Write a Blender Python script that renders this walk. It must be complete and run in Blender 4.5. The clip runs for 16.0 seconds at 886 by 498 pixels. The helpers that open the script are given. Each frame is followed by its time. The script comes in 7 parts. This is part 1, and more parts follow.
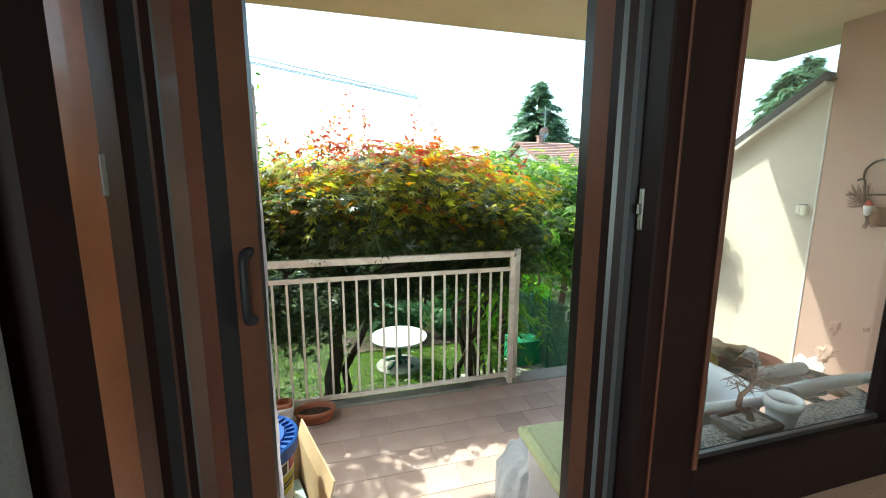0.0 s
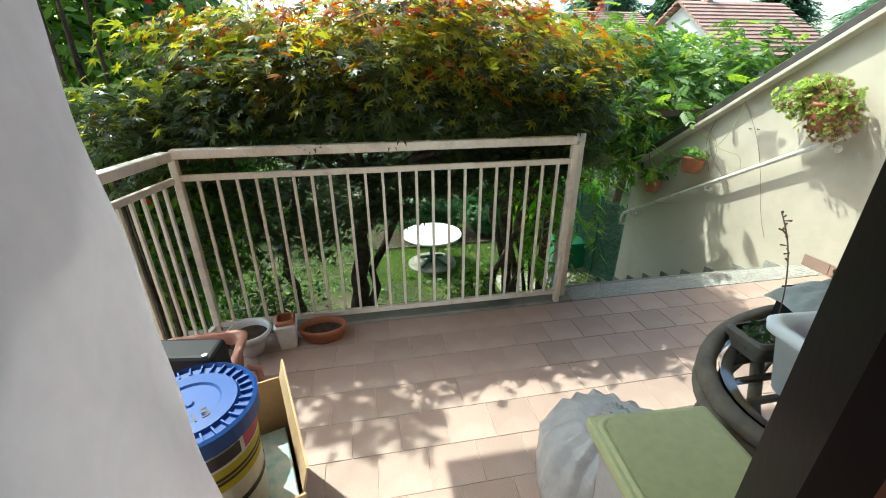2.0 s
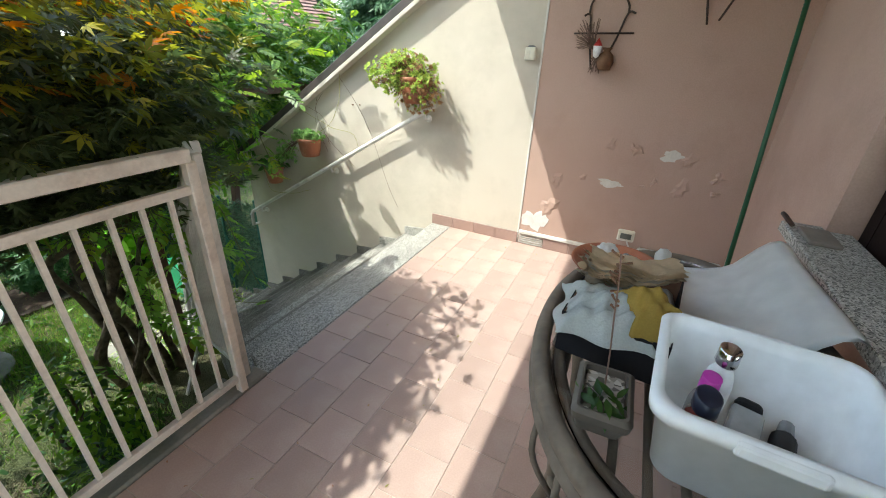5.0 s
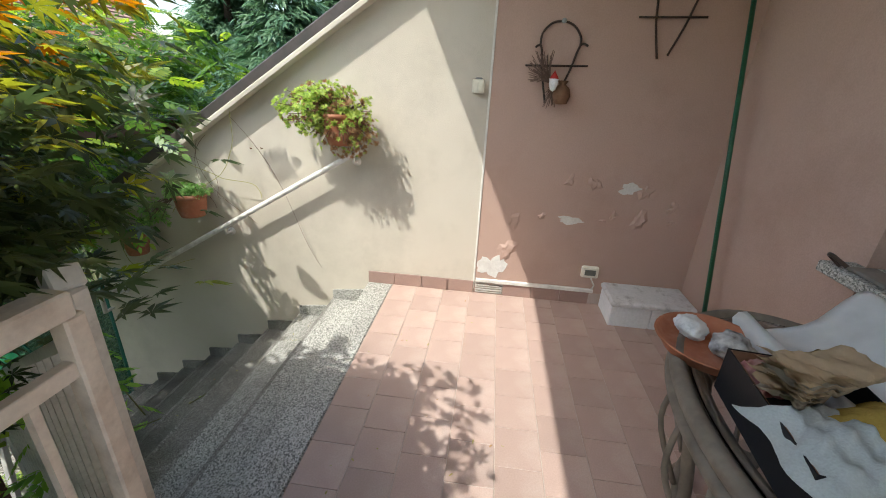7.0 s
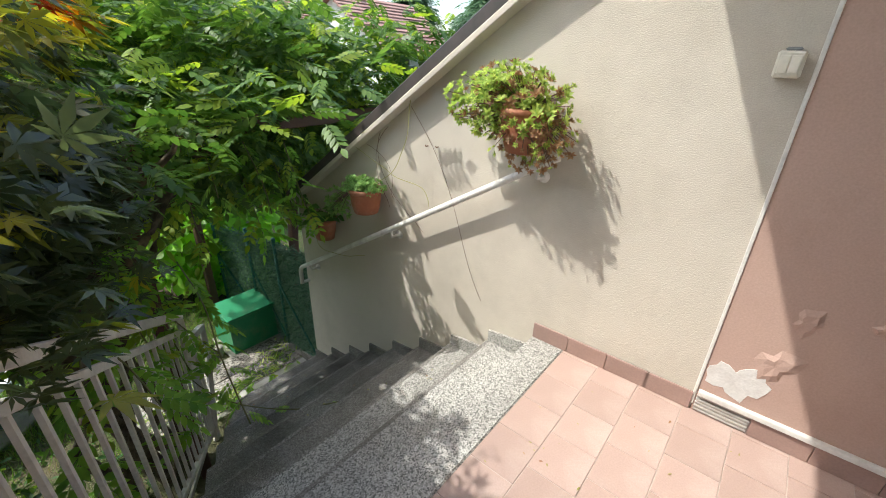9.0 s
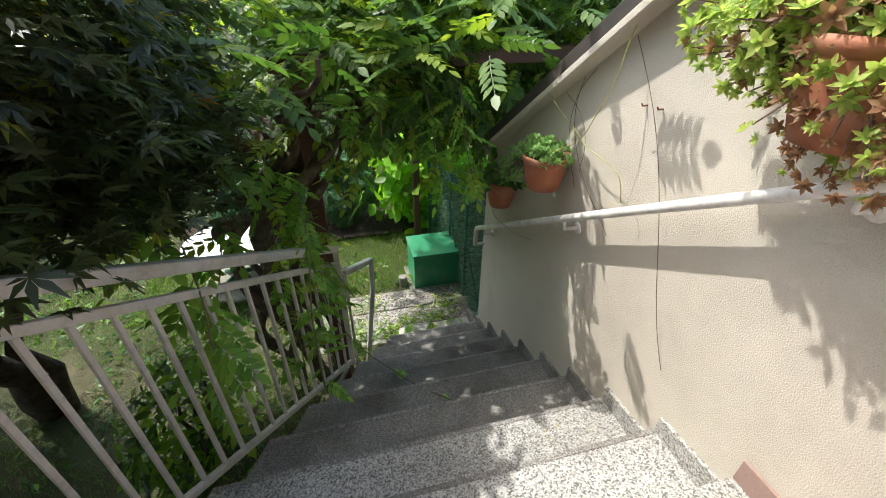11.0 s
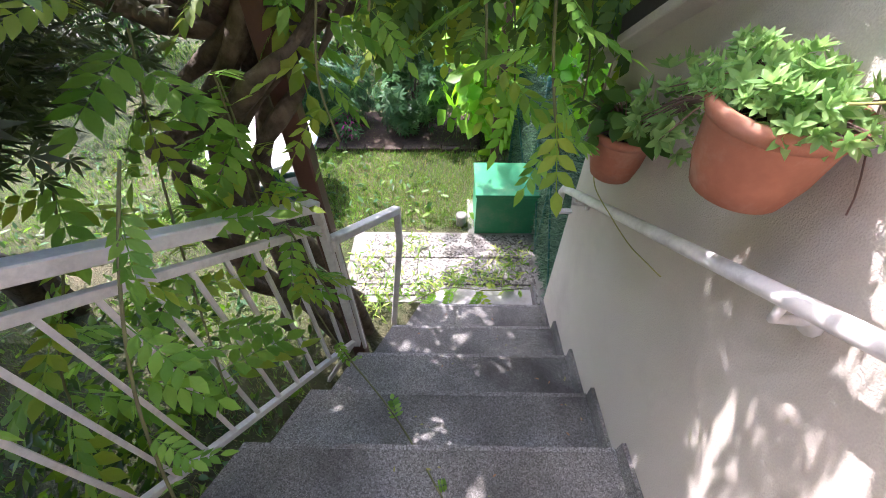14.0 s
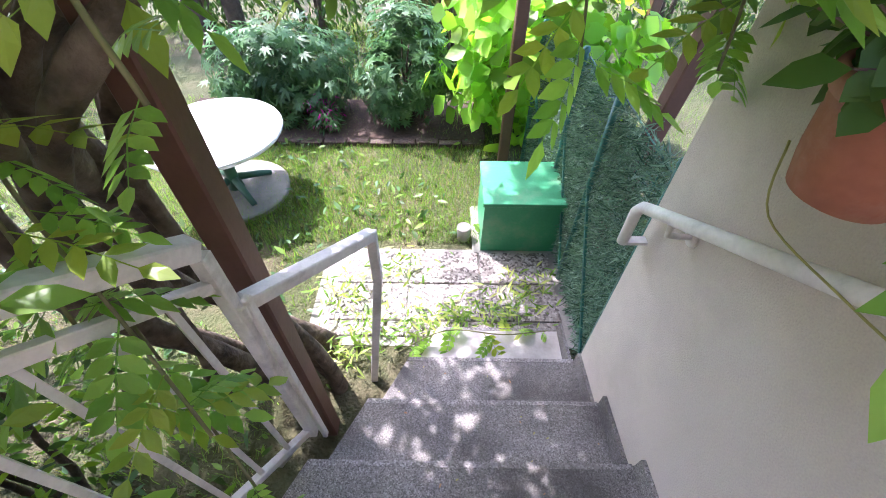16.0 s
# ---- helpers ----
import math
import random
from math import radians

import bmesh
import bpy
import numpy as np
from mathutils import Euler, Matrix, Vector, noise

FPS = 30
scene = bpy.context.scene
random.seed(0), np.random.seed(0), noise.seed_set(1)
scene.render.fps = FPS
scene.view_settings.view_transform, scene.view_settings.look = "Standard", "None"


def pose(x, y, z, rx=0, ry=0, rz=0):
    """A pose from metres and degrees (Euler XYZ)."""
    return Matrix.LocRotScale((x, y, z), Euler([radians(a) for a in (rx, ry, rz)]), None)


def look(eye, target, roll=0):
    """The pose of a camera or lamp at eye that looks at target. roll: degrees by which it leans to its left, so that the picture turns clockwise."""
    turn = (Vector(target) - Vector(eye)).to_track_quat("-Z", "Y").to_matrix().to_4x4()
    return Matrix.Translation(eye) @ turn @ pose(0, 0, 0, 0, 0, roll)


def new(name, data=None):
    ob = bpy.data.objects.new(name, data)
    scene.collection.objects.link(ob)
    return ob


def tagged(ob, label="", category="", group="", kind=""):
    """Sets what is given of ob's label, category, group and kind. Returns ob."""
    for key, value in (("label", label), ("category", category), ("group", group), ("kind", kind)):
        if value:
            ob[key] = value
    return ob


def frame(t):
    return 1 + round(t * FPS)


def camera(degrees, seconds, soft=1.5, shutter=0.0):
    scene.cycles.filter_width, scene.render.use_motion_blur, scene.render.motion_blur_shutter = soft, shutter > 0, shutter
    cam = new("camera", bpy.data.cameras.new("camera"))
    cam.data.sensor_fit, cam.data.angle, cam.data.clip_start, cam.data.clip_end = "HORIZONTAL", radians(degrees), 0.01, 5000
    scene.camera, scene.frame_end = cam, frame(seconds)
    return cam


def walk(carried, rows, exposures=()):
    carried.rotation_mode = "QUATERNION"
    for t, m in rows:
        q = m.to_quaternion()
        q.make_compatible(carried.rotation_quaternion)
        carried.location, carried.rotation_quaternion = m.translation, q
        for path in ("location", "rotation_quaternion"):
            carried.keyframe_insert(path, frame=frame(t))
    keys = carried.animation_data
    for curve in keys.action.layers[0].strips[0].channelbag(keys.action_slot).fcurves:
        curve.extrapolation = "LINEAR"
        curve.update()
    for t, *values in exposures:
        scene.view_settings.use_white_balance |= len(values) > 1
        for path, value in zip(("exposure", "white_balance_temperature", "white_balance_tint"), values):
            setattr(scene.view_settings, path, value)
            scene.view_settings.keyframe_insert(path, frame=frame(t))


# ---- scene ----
cam = camera(94.9, 16.0, soft=1.0)

PATH = [
    (0, (-0.078, 1.589, 1.556), (0.462, 3.486, 1.227), 0.2),
    (0.5, (-0.023, 1.736, 1.565), (0.356, 3.665, 1.197), 0.4),
    (1, (0.042, 1.884, 1.545), (0.357, 3.807, 1.095), 0.0),
    (1.5, (0.085, 2.07, 1.475), (0.400, 3.930, 0.826), 0.5),
    (2, (0.116, 2.198, 1.407), (0.44, 3.99, 0.58), -0.2),
    (2.5, (0.129, 2.325, 1.392), (0.535, 4.042, 0.451), -0.1),
    (3, (0.14, 2.44, 1.407), (0.722, 4.087, 0.434), 0.4),
    (3.5, (0.208, 2.528, 1.429), (1.039, 4.067, 0.459), 0.9),
    (4, (0.297, 2.681, 1.403), (1.432, 4.021, 0.445), 1.6),
    (4.5, (0.382, 2.79, 1.39), (1.804, 3.835, 0.449), 2.0),
    (5, (0.419, 2.992, 1.377), (2.041, 3.747, 0.482), 2.6),
    (5.2, (0.423, 3.062, 1.387), (2.093, 3.729, 0.511), 2.8),
    (7.3, (0.927, 3.683, 1.371), (2.768, 3.864, 0.611), 2.9),
    (7.5, (1.053, 3.649, 1.372), (2.872, 3.92, 0.587), 2.6),
    (8, (1.249, 3.67, 1.369), (3.009, 4.188, 0.572), 2.6),
    (8.5, (1.418, 3.656, 1.357), (3.031, 4.508, 0.537), 2.0),
    (9, (1.611, 3.71, 1.334), (3.02, 4.854, 0.493), 1.8),
    (9.5, (1.807, 3.773, 1.279), (2.943, 5.178, 0.422), 1.7),
    (10, (2.002, 3.836, 1.273), (2.851, 5.413, 0.382), 1.2),
    (10.2, (2.058, 3.848, 1.27), (2.807, 5.472, 0.375), 1.3),
    (12.3, (2.608, 4.508, 1.113), (2.751, 5.923, -0.293), -1.2),
    (12.5, (2.619, 4.561, 1.103), (2.738, 5.965, -0.317), -0.6),
    (13, (2.641, 4.748, 1.074), (2.692, 6.13, -0.371), -0.6),
    (13.5, (2.671, 4.911, 0.997), (2.669, 6.279, -0.462), -0.7),
    (14, (2.711, 5.075, 0.888), (2.682, 6.445, -0.568), -0.4),
    (14.5, (2.693, 5.24, 0.797), (2.655, 6.603, -0.666), -0.2),
    (15, (2.683, 5.393, 0.668), (2.645, 6.765, -0.787), -0.4),
    (15.5, (2.692, 5.554, 0.594), (2.671, 6.907, -0.878), 0.6),
    (16, (2.685, 5.72, 0.453), (2.678, 7.079, -1.014), 0.6),
]
walk(cam, [(t, look(eye, target, roll)) for t, eye, target, roll in PATH],
     exposures=[(0.0, 2.23, 6150, -10), (1.0, 2.2, 6200, -12), (2.0, 1.78, 6200, -8), (3.0, 1.63, 6250, -5), (5.0, 1.78, 6250, 0), (8.0, 1.33, 6350, 6), (10.0, 1.53, 6350, 8), (12.5, 1.88, 6250, 14), (14.0, 2.75, 5950, 28), (15.0, 3.3, 5850, 31), (16.0, 3.2, 5850, 34)])

# ---------------------------------------------------------------- light
SUN_TO = Vector((1.0, -0.98, -2.1)).normalized()          # the way the sunlight travels
world = bpy.data.worlds.new("world")
scene.world = world
world.use_nodes = True
wn = world.node_tree
sky = wn.nodes.new("ShaderNodeTexSky")
sky.sky_type, sky.sun_disc = "NISHITA", False
sky.sun_elevation = math.asin(-SUN_TO.z)
sky.sun_rotation = math.atan2(-SUN_TO.x, -SUN_TO.y)
sky.air_density, sky.dust_density, sky.ozone_density = 1.2, 2.5, 1.0
wn.nodes["Background"].inputs[1].default_value = 0.15
wn.links.new(sky.outputs[0], wn.nodes["Background"].inputs[0])
sun = new("sun", bpy.data.lights.new("sun", "SUN"))
sun.data.energy, sun.data.angle, sun.data.color = 2.05, radians(0.55), (1.0, 0.965, 0.91)
sun.matrix_world = look(Vector((0, 0, 20)) - SUN_TO * 5, Vector((0, 0, 20)))

# fill lamp added in an unseen back-wall opening, as daylight to brighten the room
lamp = new("room_fill_lamp", bpy.data.lights.new("room_fill_lamp", "AREA"))
lamp.data.shape, lamp.data.size, lamp.data.size_y = "RECTANGLE", 1.75, 1.25
lamp.data.energy, lamp.data.color = 26.0, (0.92, 0.96, 1.0)
lamp.matrix_world = look((-0.7, -1.70, 1.55), (-0.7, 2.0, 1.5))


# ---------------------------------------------------------------- materials
def shader(name):
    m = bpy.data.materials.new(name)
    m.use_nodes = True
    return m, m.node_tree.nodes, m.node_tree.links, m.node_tree.nodes["Principled BSDF"]


def mat(name, c1, c2=None, scale=6.0, rough=0.7, bump=0.15, bscale=60.0, metal=0.0, rnd=0.0, island=0.0, dist=0.004, spec=0.4, stain=None, stain_scale=1.3, stain_amt=0.5, coat=0.0):
    """A worn surface: two tones in broad noise, fine grain, relief, and a third tone in stains."""
    m, N, L, P = shader(name)
    c2 = c2 or tuple(v * 0.8 for v in c1)
    tc = N.new("ShaderNodeTexCoord")
    n1 = N.new("ShaderNodeTexNoise")
    n1.inputs["Scale"].default_value, n1.inputs["Detail"].default_value = scale, 6
    L.new(tc.outputs["Object"], n1.inputs["Vector"])
    n2 = N.new("ShaderNodeTexNoise")
    n2.inputs["Scale"].default_value, n2.inputs["Detail"].default_value = bscale, 4
    L.new(tc.outputs["Object"], n2.inputs["Vector"])
    r = N.new("ShaderNodeValToRGB")
    r.color_ramp.elements[0].position, r.color_ramp.elements[1].position = 0.32, 0.68
    r.color_ramp.elements[0].color, r.color_ramp.elements[1].color = (*c2, 1), (*c1, 1)
    L.new(n1.outputs["Fac"], r.inputs[0])
    col = r.outputs[0]
    if stain:
        n3 = N.new("ShaderNodeTexNoise")
        n3.inputs["Scale"].default_value, n3.inputs["Detail"].default_value, n3.inputs["Roughness"].default_value = stain_scale, 8, 0.7
        L.new(tc.outputs["Object"], n3.inputs["Vector"])
        r3 = N.new("ShaderNodeValToRGB")
        r3.color_ramp.elements[0].position, r3.color_ramp.elements[1].position = 0.5, 0.72
        r3.color_ramp.elements[0].color, r3.color_ramp.elements[1].color = (0, 0, 0, 1), (stain_amt,) * 3 + (1,)
        L.new(n3.outputs["Fac"], r3.inputs[0])
        mx = N.new("ShaderNodeMixRGB")
        mx.inputs[2].default_value = (*stain, 1)
        L.new(r3.outputs[0], mx.inputs[0])
        L.new(col, mx.inputs[1])
        col = mx.outputs[0]
    hs = N.new("ShaderNodeHueSaturation")
    L.new(col, hs.inputs["Color"])
    g = N.new("ShaderNodeMath")
    g.operation, g.inputs[1].default_value, g.inputs[2].default_value = "MULTIPLY_ADD", 0.3, 0.85
    L.new(n2.outputs["Fac"], g.inputs[0])
    val = g.outputs[0]
    for amount, node, out in ((rnd, "ShaderNodeObjectInfo", "Random"), (island, "ShaderNodeNewGeometry", "Random Per Island")):
        if amount:
            o = N.new(node)
            a = N.new("ShaderNodeMath")
            a.operation, a.inputs[1].default_value, a.inputs[2].default_value = "MULTIPLY_ADD", amount, 1 - amount / 2
            L.new(o.outputs[out], a.inputs[0])
            b = N.new("ShaderNodeMath")
            b.operation = "MULTIPLY"
            L.new(a.outputs[0], b.inputs[0])
            L.new(val, b.inputs[1])
            val = b.outputs[0]
    L.new(val, hs.inputs["Value"])
    L.new(hs.outputs[0], P.inputs["Base Color"])
    P.inputs["Roughness"].default_value, P.inputs["Metallic"].default_value = rough, metal
    P.inputs["Specular IOR Level"].default_value = spec
    P.inputs["Coat Weight"].default_value = coat
    if bump:
        bp = N.new("ShaderNodeBump")
        bp.inputs["Strength"].default_value, bp.inputs["Distance"].default_value = bump, dist
        L.new(n2.outputs["Fac"], bp.inputs["Height"])
        L.new(bp.outputs[0], P.inputs["Normal"])
    return m


def leafmat(name, c1, c2, rough=0.42, amount=0.45, spec=0.3):
    """A leaf: two tones from leaf to leaf, gloss, and light let through."""
    m, N, L, P = shader(name)
    geo = N.new("ShaderNodeNewGeometry")
    r = N.new("ShaderNodeValToRGB")
    r.color_ramp.elements[0].color, r.color_ramp.elements[1].color = (*c1, 1), (*c2, 1)
    L.new(geo.outputs["Random Per Island"], r.inputs[0])
    L.new(r.outputs[0], P.inputs["Base Color"])
    P.inputs["Roughness"].default_value = rough
    P.inputs["Specular IOR Level"].default_value = spec
    tr = N.new("ShaderNodeBsdfTranslucent")
    hs = N.new("ShaderNodeHueSaturation")
    hs.inputs["Value"].default_value, hs.inputs["Saturation"].default_value = 2.2, 1.1
    L.new(r.outputs[0], hs.inputs["Color"])
    L.new(hs.outputs[0], tr.inputs["Color"])
    mix = N.new("ShaderNodeMixShader")
    mix.inputs[0].default_value = amount
    L.new(P.outputs[0], mix.inputs[1])
    L.new(tr.outputs[0], mix.inputs[2])
    L.new(mix.outputs[0], N["Material Output"].inputs["Surface"])
    return m


def granite_mat(name, tones, scale=130.0, rough=0.6, dirt=(0.10, 0.09, 0.075), dirt_amt=0.6):
    """Speckled stone: cells in several tones, with dirt in broad stains."""
    m, N, L, P = shader(name)
    tc = N.new("ShaderNodeTexCoord")
    v = N.new("ShaderNodeTexVoronoi")
    v.inputs["Scale"].default_value = scale
    L.new(tc.outputs["Object"], v.inputs["Vector"])
    sep = N.new("ShaderNodeSeparateColor")
    L.new(v.outputs["Color"], sep.inputs[0])
    r = N.new("ShaderNodeValToRGB")
    r.color_ramp.interpolation = "CONSTANT"
    els = r.color_ramp.elements
    while len(els) < len(tones):
        els.new(0.5)
    for e, (p, c) in zip(els, tones):
        e.position, e.color = p, (*c, 1)
    L.new(sep.outputs[0], r.inputs[0])
    n = N.new("ShaderNodeTexNoise")
    n.inputs["Scale"].default_value, n.inputs["Detail"].default_value = 2.6, 8
    L.new(tc.outputs["Object"], n.inputs["Vector"])
    r2 = N.new("ShaderNodeValToRGB")
    r2.color_ramp.elements[0].position, r2.color_ramp.elements[1].position = 0.4, 0.7
    r2.color_ramp.elements[0].color, r2.color_ramp.elements[1].color = (0, 0, 0, 1), (dirt_amt,) * 3 + (1,)
    L.new(n.outputs["Fac"], r2.inputs[0])
    mx = N.new("ShaderNodeMixRGB")
    mx.inputs[2].default_value = (*dirt, 1)
    L.new(r2.outputs[0], mx.inputs[0])
    L.new(r.outputs[0], mx.inputs[1])
    L.new(mx.outputs[0], P.inputs["Base Color"])
    P.inputs["Roughness"].default_value = rough
    bp = N.new("ShaderNodeBump")
    bp.inputs["Strength"].default_value, bp.inputs["Distance"].default_value = 0.3, 0.002
    L.new(sep.outputs[1], bp.inputs["Height"])
    L.new(bp.outputs[0], P.inputs["Normal"])
    return m


def glass_mat(name, tint=(1, 1, 1), rough=0.0):
    m, N, L, P = shader(name)
    P.inputs["Base Color"].default_value = (*tint, 1)
    P.inputs["Roughness"].default_value, P.inputs["Transmission Weight"].default_value, P.inputs["IOR"].default_value = rough, 1.0, 1.45
    return m


M_CREAM = mat("cream_stucco", (0.58, 0.525, 0.435), (0.53, 0.475, 0.39), 1.6, 0.9, 0.7, 230, dist=0.004, stain=(0.38, 0.34, 0.27), stain_scale=1.1, stain_amt=0.6)
M_PINK = mat("pink_plaster", (0.47, 0.325, 0.262), (0.43, 0.292, 0.235), 1.4, 0.85, 0.35, 140, dist=0.003, stain=(0.37, 0.24, 0.19), stain_scale=1.6, stain_amt=0.6)
M_ROOM = mat("room_plaster", (0.62, 0.55, 0.44), None, 2.0, 0.9, 0.1, 80)
M_SOFFIT = mat("soffit_paint", (0.72, 0.62, 0.45), (0.66, 0.56, 0.40), 2.0, 0.9, 0.2, 90)
M_TILE = mat("terracotta_tile", (0.45, 0.325, 0.275), (0.40, 0.285, 0.24), 3.0, 0.5, 0.12, 160, rnd=0.16, dist=0.001, stain=(0.52, 0.44, 0.39), stain_scale=2.2, stain_amt=0.5)
M_GROUT = mat("grout", (0.54, 0.45, 0.39), (0.42, 0.34, 0.29), 9, 0.9, 0.3, 120)
M_SKIRT = mat("skirting_tile", (0.35, 0.23, 0.19), None, 4, 0.5, 0.1, 120, rnd=0.12, dist=0.001)
M_CONC = mat("old_concrete", (0.33, 0.31, 0.27), (0.20, 0.19, 0.16), 3, 0.9, 0.6, 90, stain=(0.09, 0.10, 0.06), stain_scale=2, stain_amt=0.7)
M_MORTAR = mat("mortar", (0.50, 0.47, 0.42), (0.36, 0.33, 0.29), 9, 0.95, 0.8, 70)
M_BARE = mat("bare_plaster", (0.66, 0.64, 0.60), (0.56, 0.53, 0.49), 12, 0.95, 0.6, 90)
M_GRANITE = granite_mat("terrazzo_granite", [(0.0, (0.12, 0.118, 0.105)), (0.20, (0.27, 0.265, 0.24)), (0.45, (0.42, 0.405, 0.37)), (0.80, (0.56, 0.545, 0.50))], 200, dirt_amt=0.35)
# lower steps: worn, dirty stone, its tones also darkened for the foliage's shade
M_STEP = granite_mat("worn_shaded_step_stone", [(0.0, (0.13, 0.122, 0.105)), (0.25, (0.22, 0.207, 0.183)), (0.6, (0.29, 0.275, 0.248)), (0.88, (0.40, 0.383, 0.35))], 280, 0.8, dirt=(0.05, 0.046, 0.038), dirt_amt=0.85)
M_RAIL = mat("ivory_paint", (0.76, 0.69, 0.60), (0.71, 0.63, 0.54), 5, 0.45, 0.15, 90, stain=(0.32, 0.22, 0.15), stain_scale=7, stain_amt=0.5)
M_RAILW = mat("white_rail_paint", (0.70, 0.67, 0.62), (0.58, 0.55, 0.50), 7, 0.5, 0.25, 80, stain=(0.30, 0.27, 0.23), stain_scale=9, stain_amt=0.6)
M_HANDRAIL = mat("flaking_white_paint", (0.76, 0.73, 0.68), (0.64, 0.61, 0.56), 9, 0.5, 0.3, 70, stain=(0.36, 0.33, 0.29), stain_scale=12, stain_amt=0.6)
M_RUST = mat("rust", (0.25, 0.10, 0.04), (0.13, 0.05, 0.02), 30, 0.9, 0.4, 120)
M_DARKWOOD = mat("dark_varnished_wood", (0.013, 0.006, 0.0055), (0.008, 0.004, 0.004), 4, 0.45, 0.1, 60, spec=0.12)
# brown varnish in brighter orange: the light on the leaf edge is in its colour
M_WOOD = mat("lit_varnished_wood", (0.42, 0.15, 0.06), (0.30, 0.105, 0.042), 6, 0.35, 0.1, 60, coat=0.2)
M_STEEL = mat("grey_metal", (0.32, 0.33, 0.34), None, 10, 0.35, 0.05, 90, metal=1.0)
M_BLACK = mat("black_plastic", (0.014, 0.014, 0.017), None, 10, 0.55, 0.05, 90, spec=0.2)
M_FLASH = mat("dark_flashing", (0.075, 0.06, 0.055), (0.05, 0.045, 0.04), 8, 0.5, 0.15, 50)
M_IRON = mat("wrought_iron", (0.03, 0.022, 0.018), (0.06, 0.03, 0.018), 20, 0.6, 0.3, 120)
M_WHITEP = mat("white_plastic", (0.76, 0.78, 0.79), (0.72, 0.74, 0.75), 3, 0.35, 0.03, 60)
M_IVORYP = mat("ivory_plastic", (0.72, 0.68, 0.56), None, 6, 0.4, 0.03, 60)
M_GLASS = glass_mat("clear_glass")
M_SOIL = mat("soil", (0.07, 0.045, 0.03), (0.03, 0.02, 0.014), 30, 0.95, 1.0, 90, dist=0.01)
M_TERRA = mat("terracotta", (0.42, 0.16, 0.085), (0.34, 0.125, 0.065), 8, 0.7, 0.2, 60, stain=(0.5, 0.36, 0.27), stain_scale=8, stain_amt=0.4)
M_BARK = mat("bark", (0.095, 0.065, 0.045), (0.035, 0.024, 0.018), 14, 0.9, 1.0, 45, dist=0.015, stain=(0.16, 0.14, 0.10), stain_scale=9, stain_amt=0.5)
M_VINE = mat("wisteria_bark", (0.17, 0.13, 0.085), (0.05, 0.036, 0.024), 16, 0.9, 1.0, 50, dist=0.012)
M_BROWNPOST = mat("brown_painted_wood", (0.13, 0.06, 0.04), (0.095, 0.045, 0.03), 7, 0.55, 0.2, 60)
M_GREENP = mat("green_painted_metal", (0.035, 0.27, 0.12), (0.03, 0.22, 0.10), 5, 0.45, 0.1, 60, stain=(0.24, 0.24, 0.17), stain_scale=5, stain_amt=0.45)
M_FENCEP = mat("green_plastic_coat", (0.02, 0.13, 0.09), None, 8, 0.45, 0.1, 60)
M_LAWN = mat("lawn_soil", (0.07, 0.085, 0.028), (0.05, 0.055, 0.022), 1.3, 0.95, 1.0, 60, dist=0.03, stain=(0.19, 0.145, 0.09), stain_scale=1.2, stain_amt=0.75)
M_PEBBLE = granite_mat("washed_pebble_paver", [(0.0, (0.09, 0.08, 0.065)), (0.25, (0.22, 0.20, 0.17)), (0.5, (0.33, 0.305, 0.265)), (0.8, (0.46, 0.43, 0.385))], 75, 0.85, dirt_amt=0.4)
M_MARBLE = mat("white_stone_strip", (0.46, 0.44, 0.40), (0.34, 0.325, 0.29), 8, 0.7, 0.2, 60)
M_RATTAN = mat("grey_rattan", (0.19, 0.16, 0.125), (0.12, 0.10, 0.078), 14, 0.7, 0.4, 60)

L_MAPLE = leafmat("maple_green", (0.034, 0.054, 0.020), (0.085, 0.108, 0.040), rough=0.36, amount=0.42, spec=0.5)
L_MAPLE_Y = leafmat("maple_yellow", (0.14, 0.17, 0.025), (0.32, 0.30, 0.04), amount=0.5)
L_MAPLE_O = leafmat("maple_orange", (0.30, 0.10, 0.018), (0.33, 0.15, 0.022), amount=0.5)
L_MAPLE_R = leafmat("maple_red", (0.28, 0.03, 0.02), (0.25, 0.06, 0.03), amount=0.5)
L_WIST = leafmat("wisteria_green", (0.045, 0.10, 0.018), (0.12, 0.20, 0.038), amount=0.33)
L_WIST_Y = leafmat("wisteria_young", (0.16, 0.25, 0.035), (0.28, 0.34, 0.05), amount=0.45)
L_HEDGE = leafmat("hedge_green", (0.022, 0.055, 0.012), (0.05, 0.10, 0.02), amount=0.35)
L_BRIGHT = leafmat("bright_green", (0.085, 0.18, 0.022), (0.18, 0.28, 0.035), amount=0.42)
L_HYDR = leafmat("hydrangea_green", (0.17, 0.36, 0.035), (0.27, 0.46, 0.055), amount=0.45)
L_PEONY = leafmat("peony_green", (0.045, 0.115, 0.045), (0.10, 0.19, 0.075), amount=0.3)
L_GRASS = leafmat("grass", (0.07, 0.16, 0.022), (0.15, 0.25, 0.04), amount=0.4)
L_DRYGRASS = leafmat("dry_grass", (0.22, 0.22, 0.07), (0.30, 0.25, 0.11), amount=0.3)
L_SUCC = leafmat("succulent_green", (0.20, 0.30, 0.07), (0.42, 0.47, 0.13), amount=0.38)
L_SUCC_G = leafmat("stonecrop_green", (0.15, 0.28, 0.085), (0.29, 0.42, 0.15), amount=0.35)
L_SUCC_R = leafmat("succulent_reddish", (0.24, 0.12, 0.07), (0.30, 0.2, 0.10), amount=0.3)
L_GERAN = leafmat("geranium_green", (0.045, 0.11, 0.025), (0.09, 0.17, 0.035), amount=0.35)
L_CONIFER = leafmat("conifer_green", (0.06, 0.125, 0.065), (0.11, 0.18, 0.09), amount=0.25)
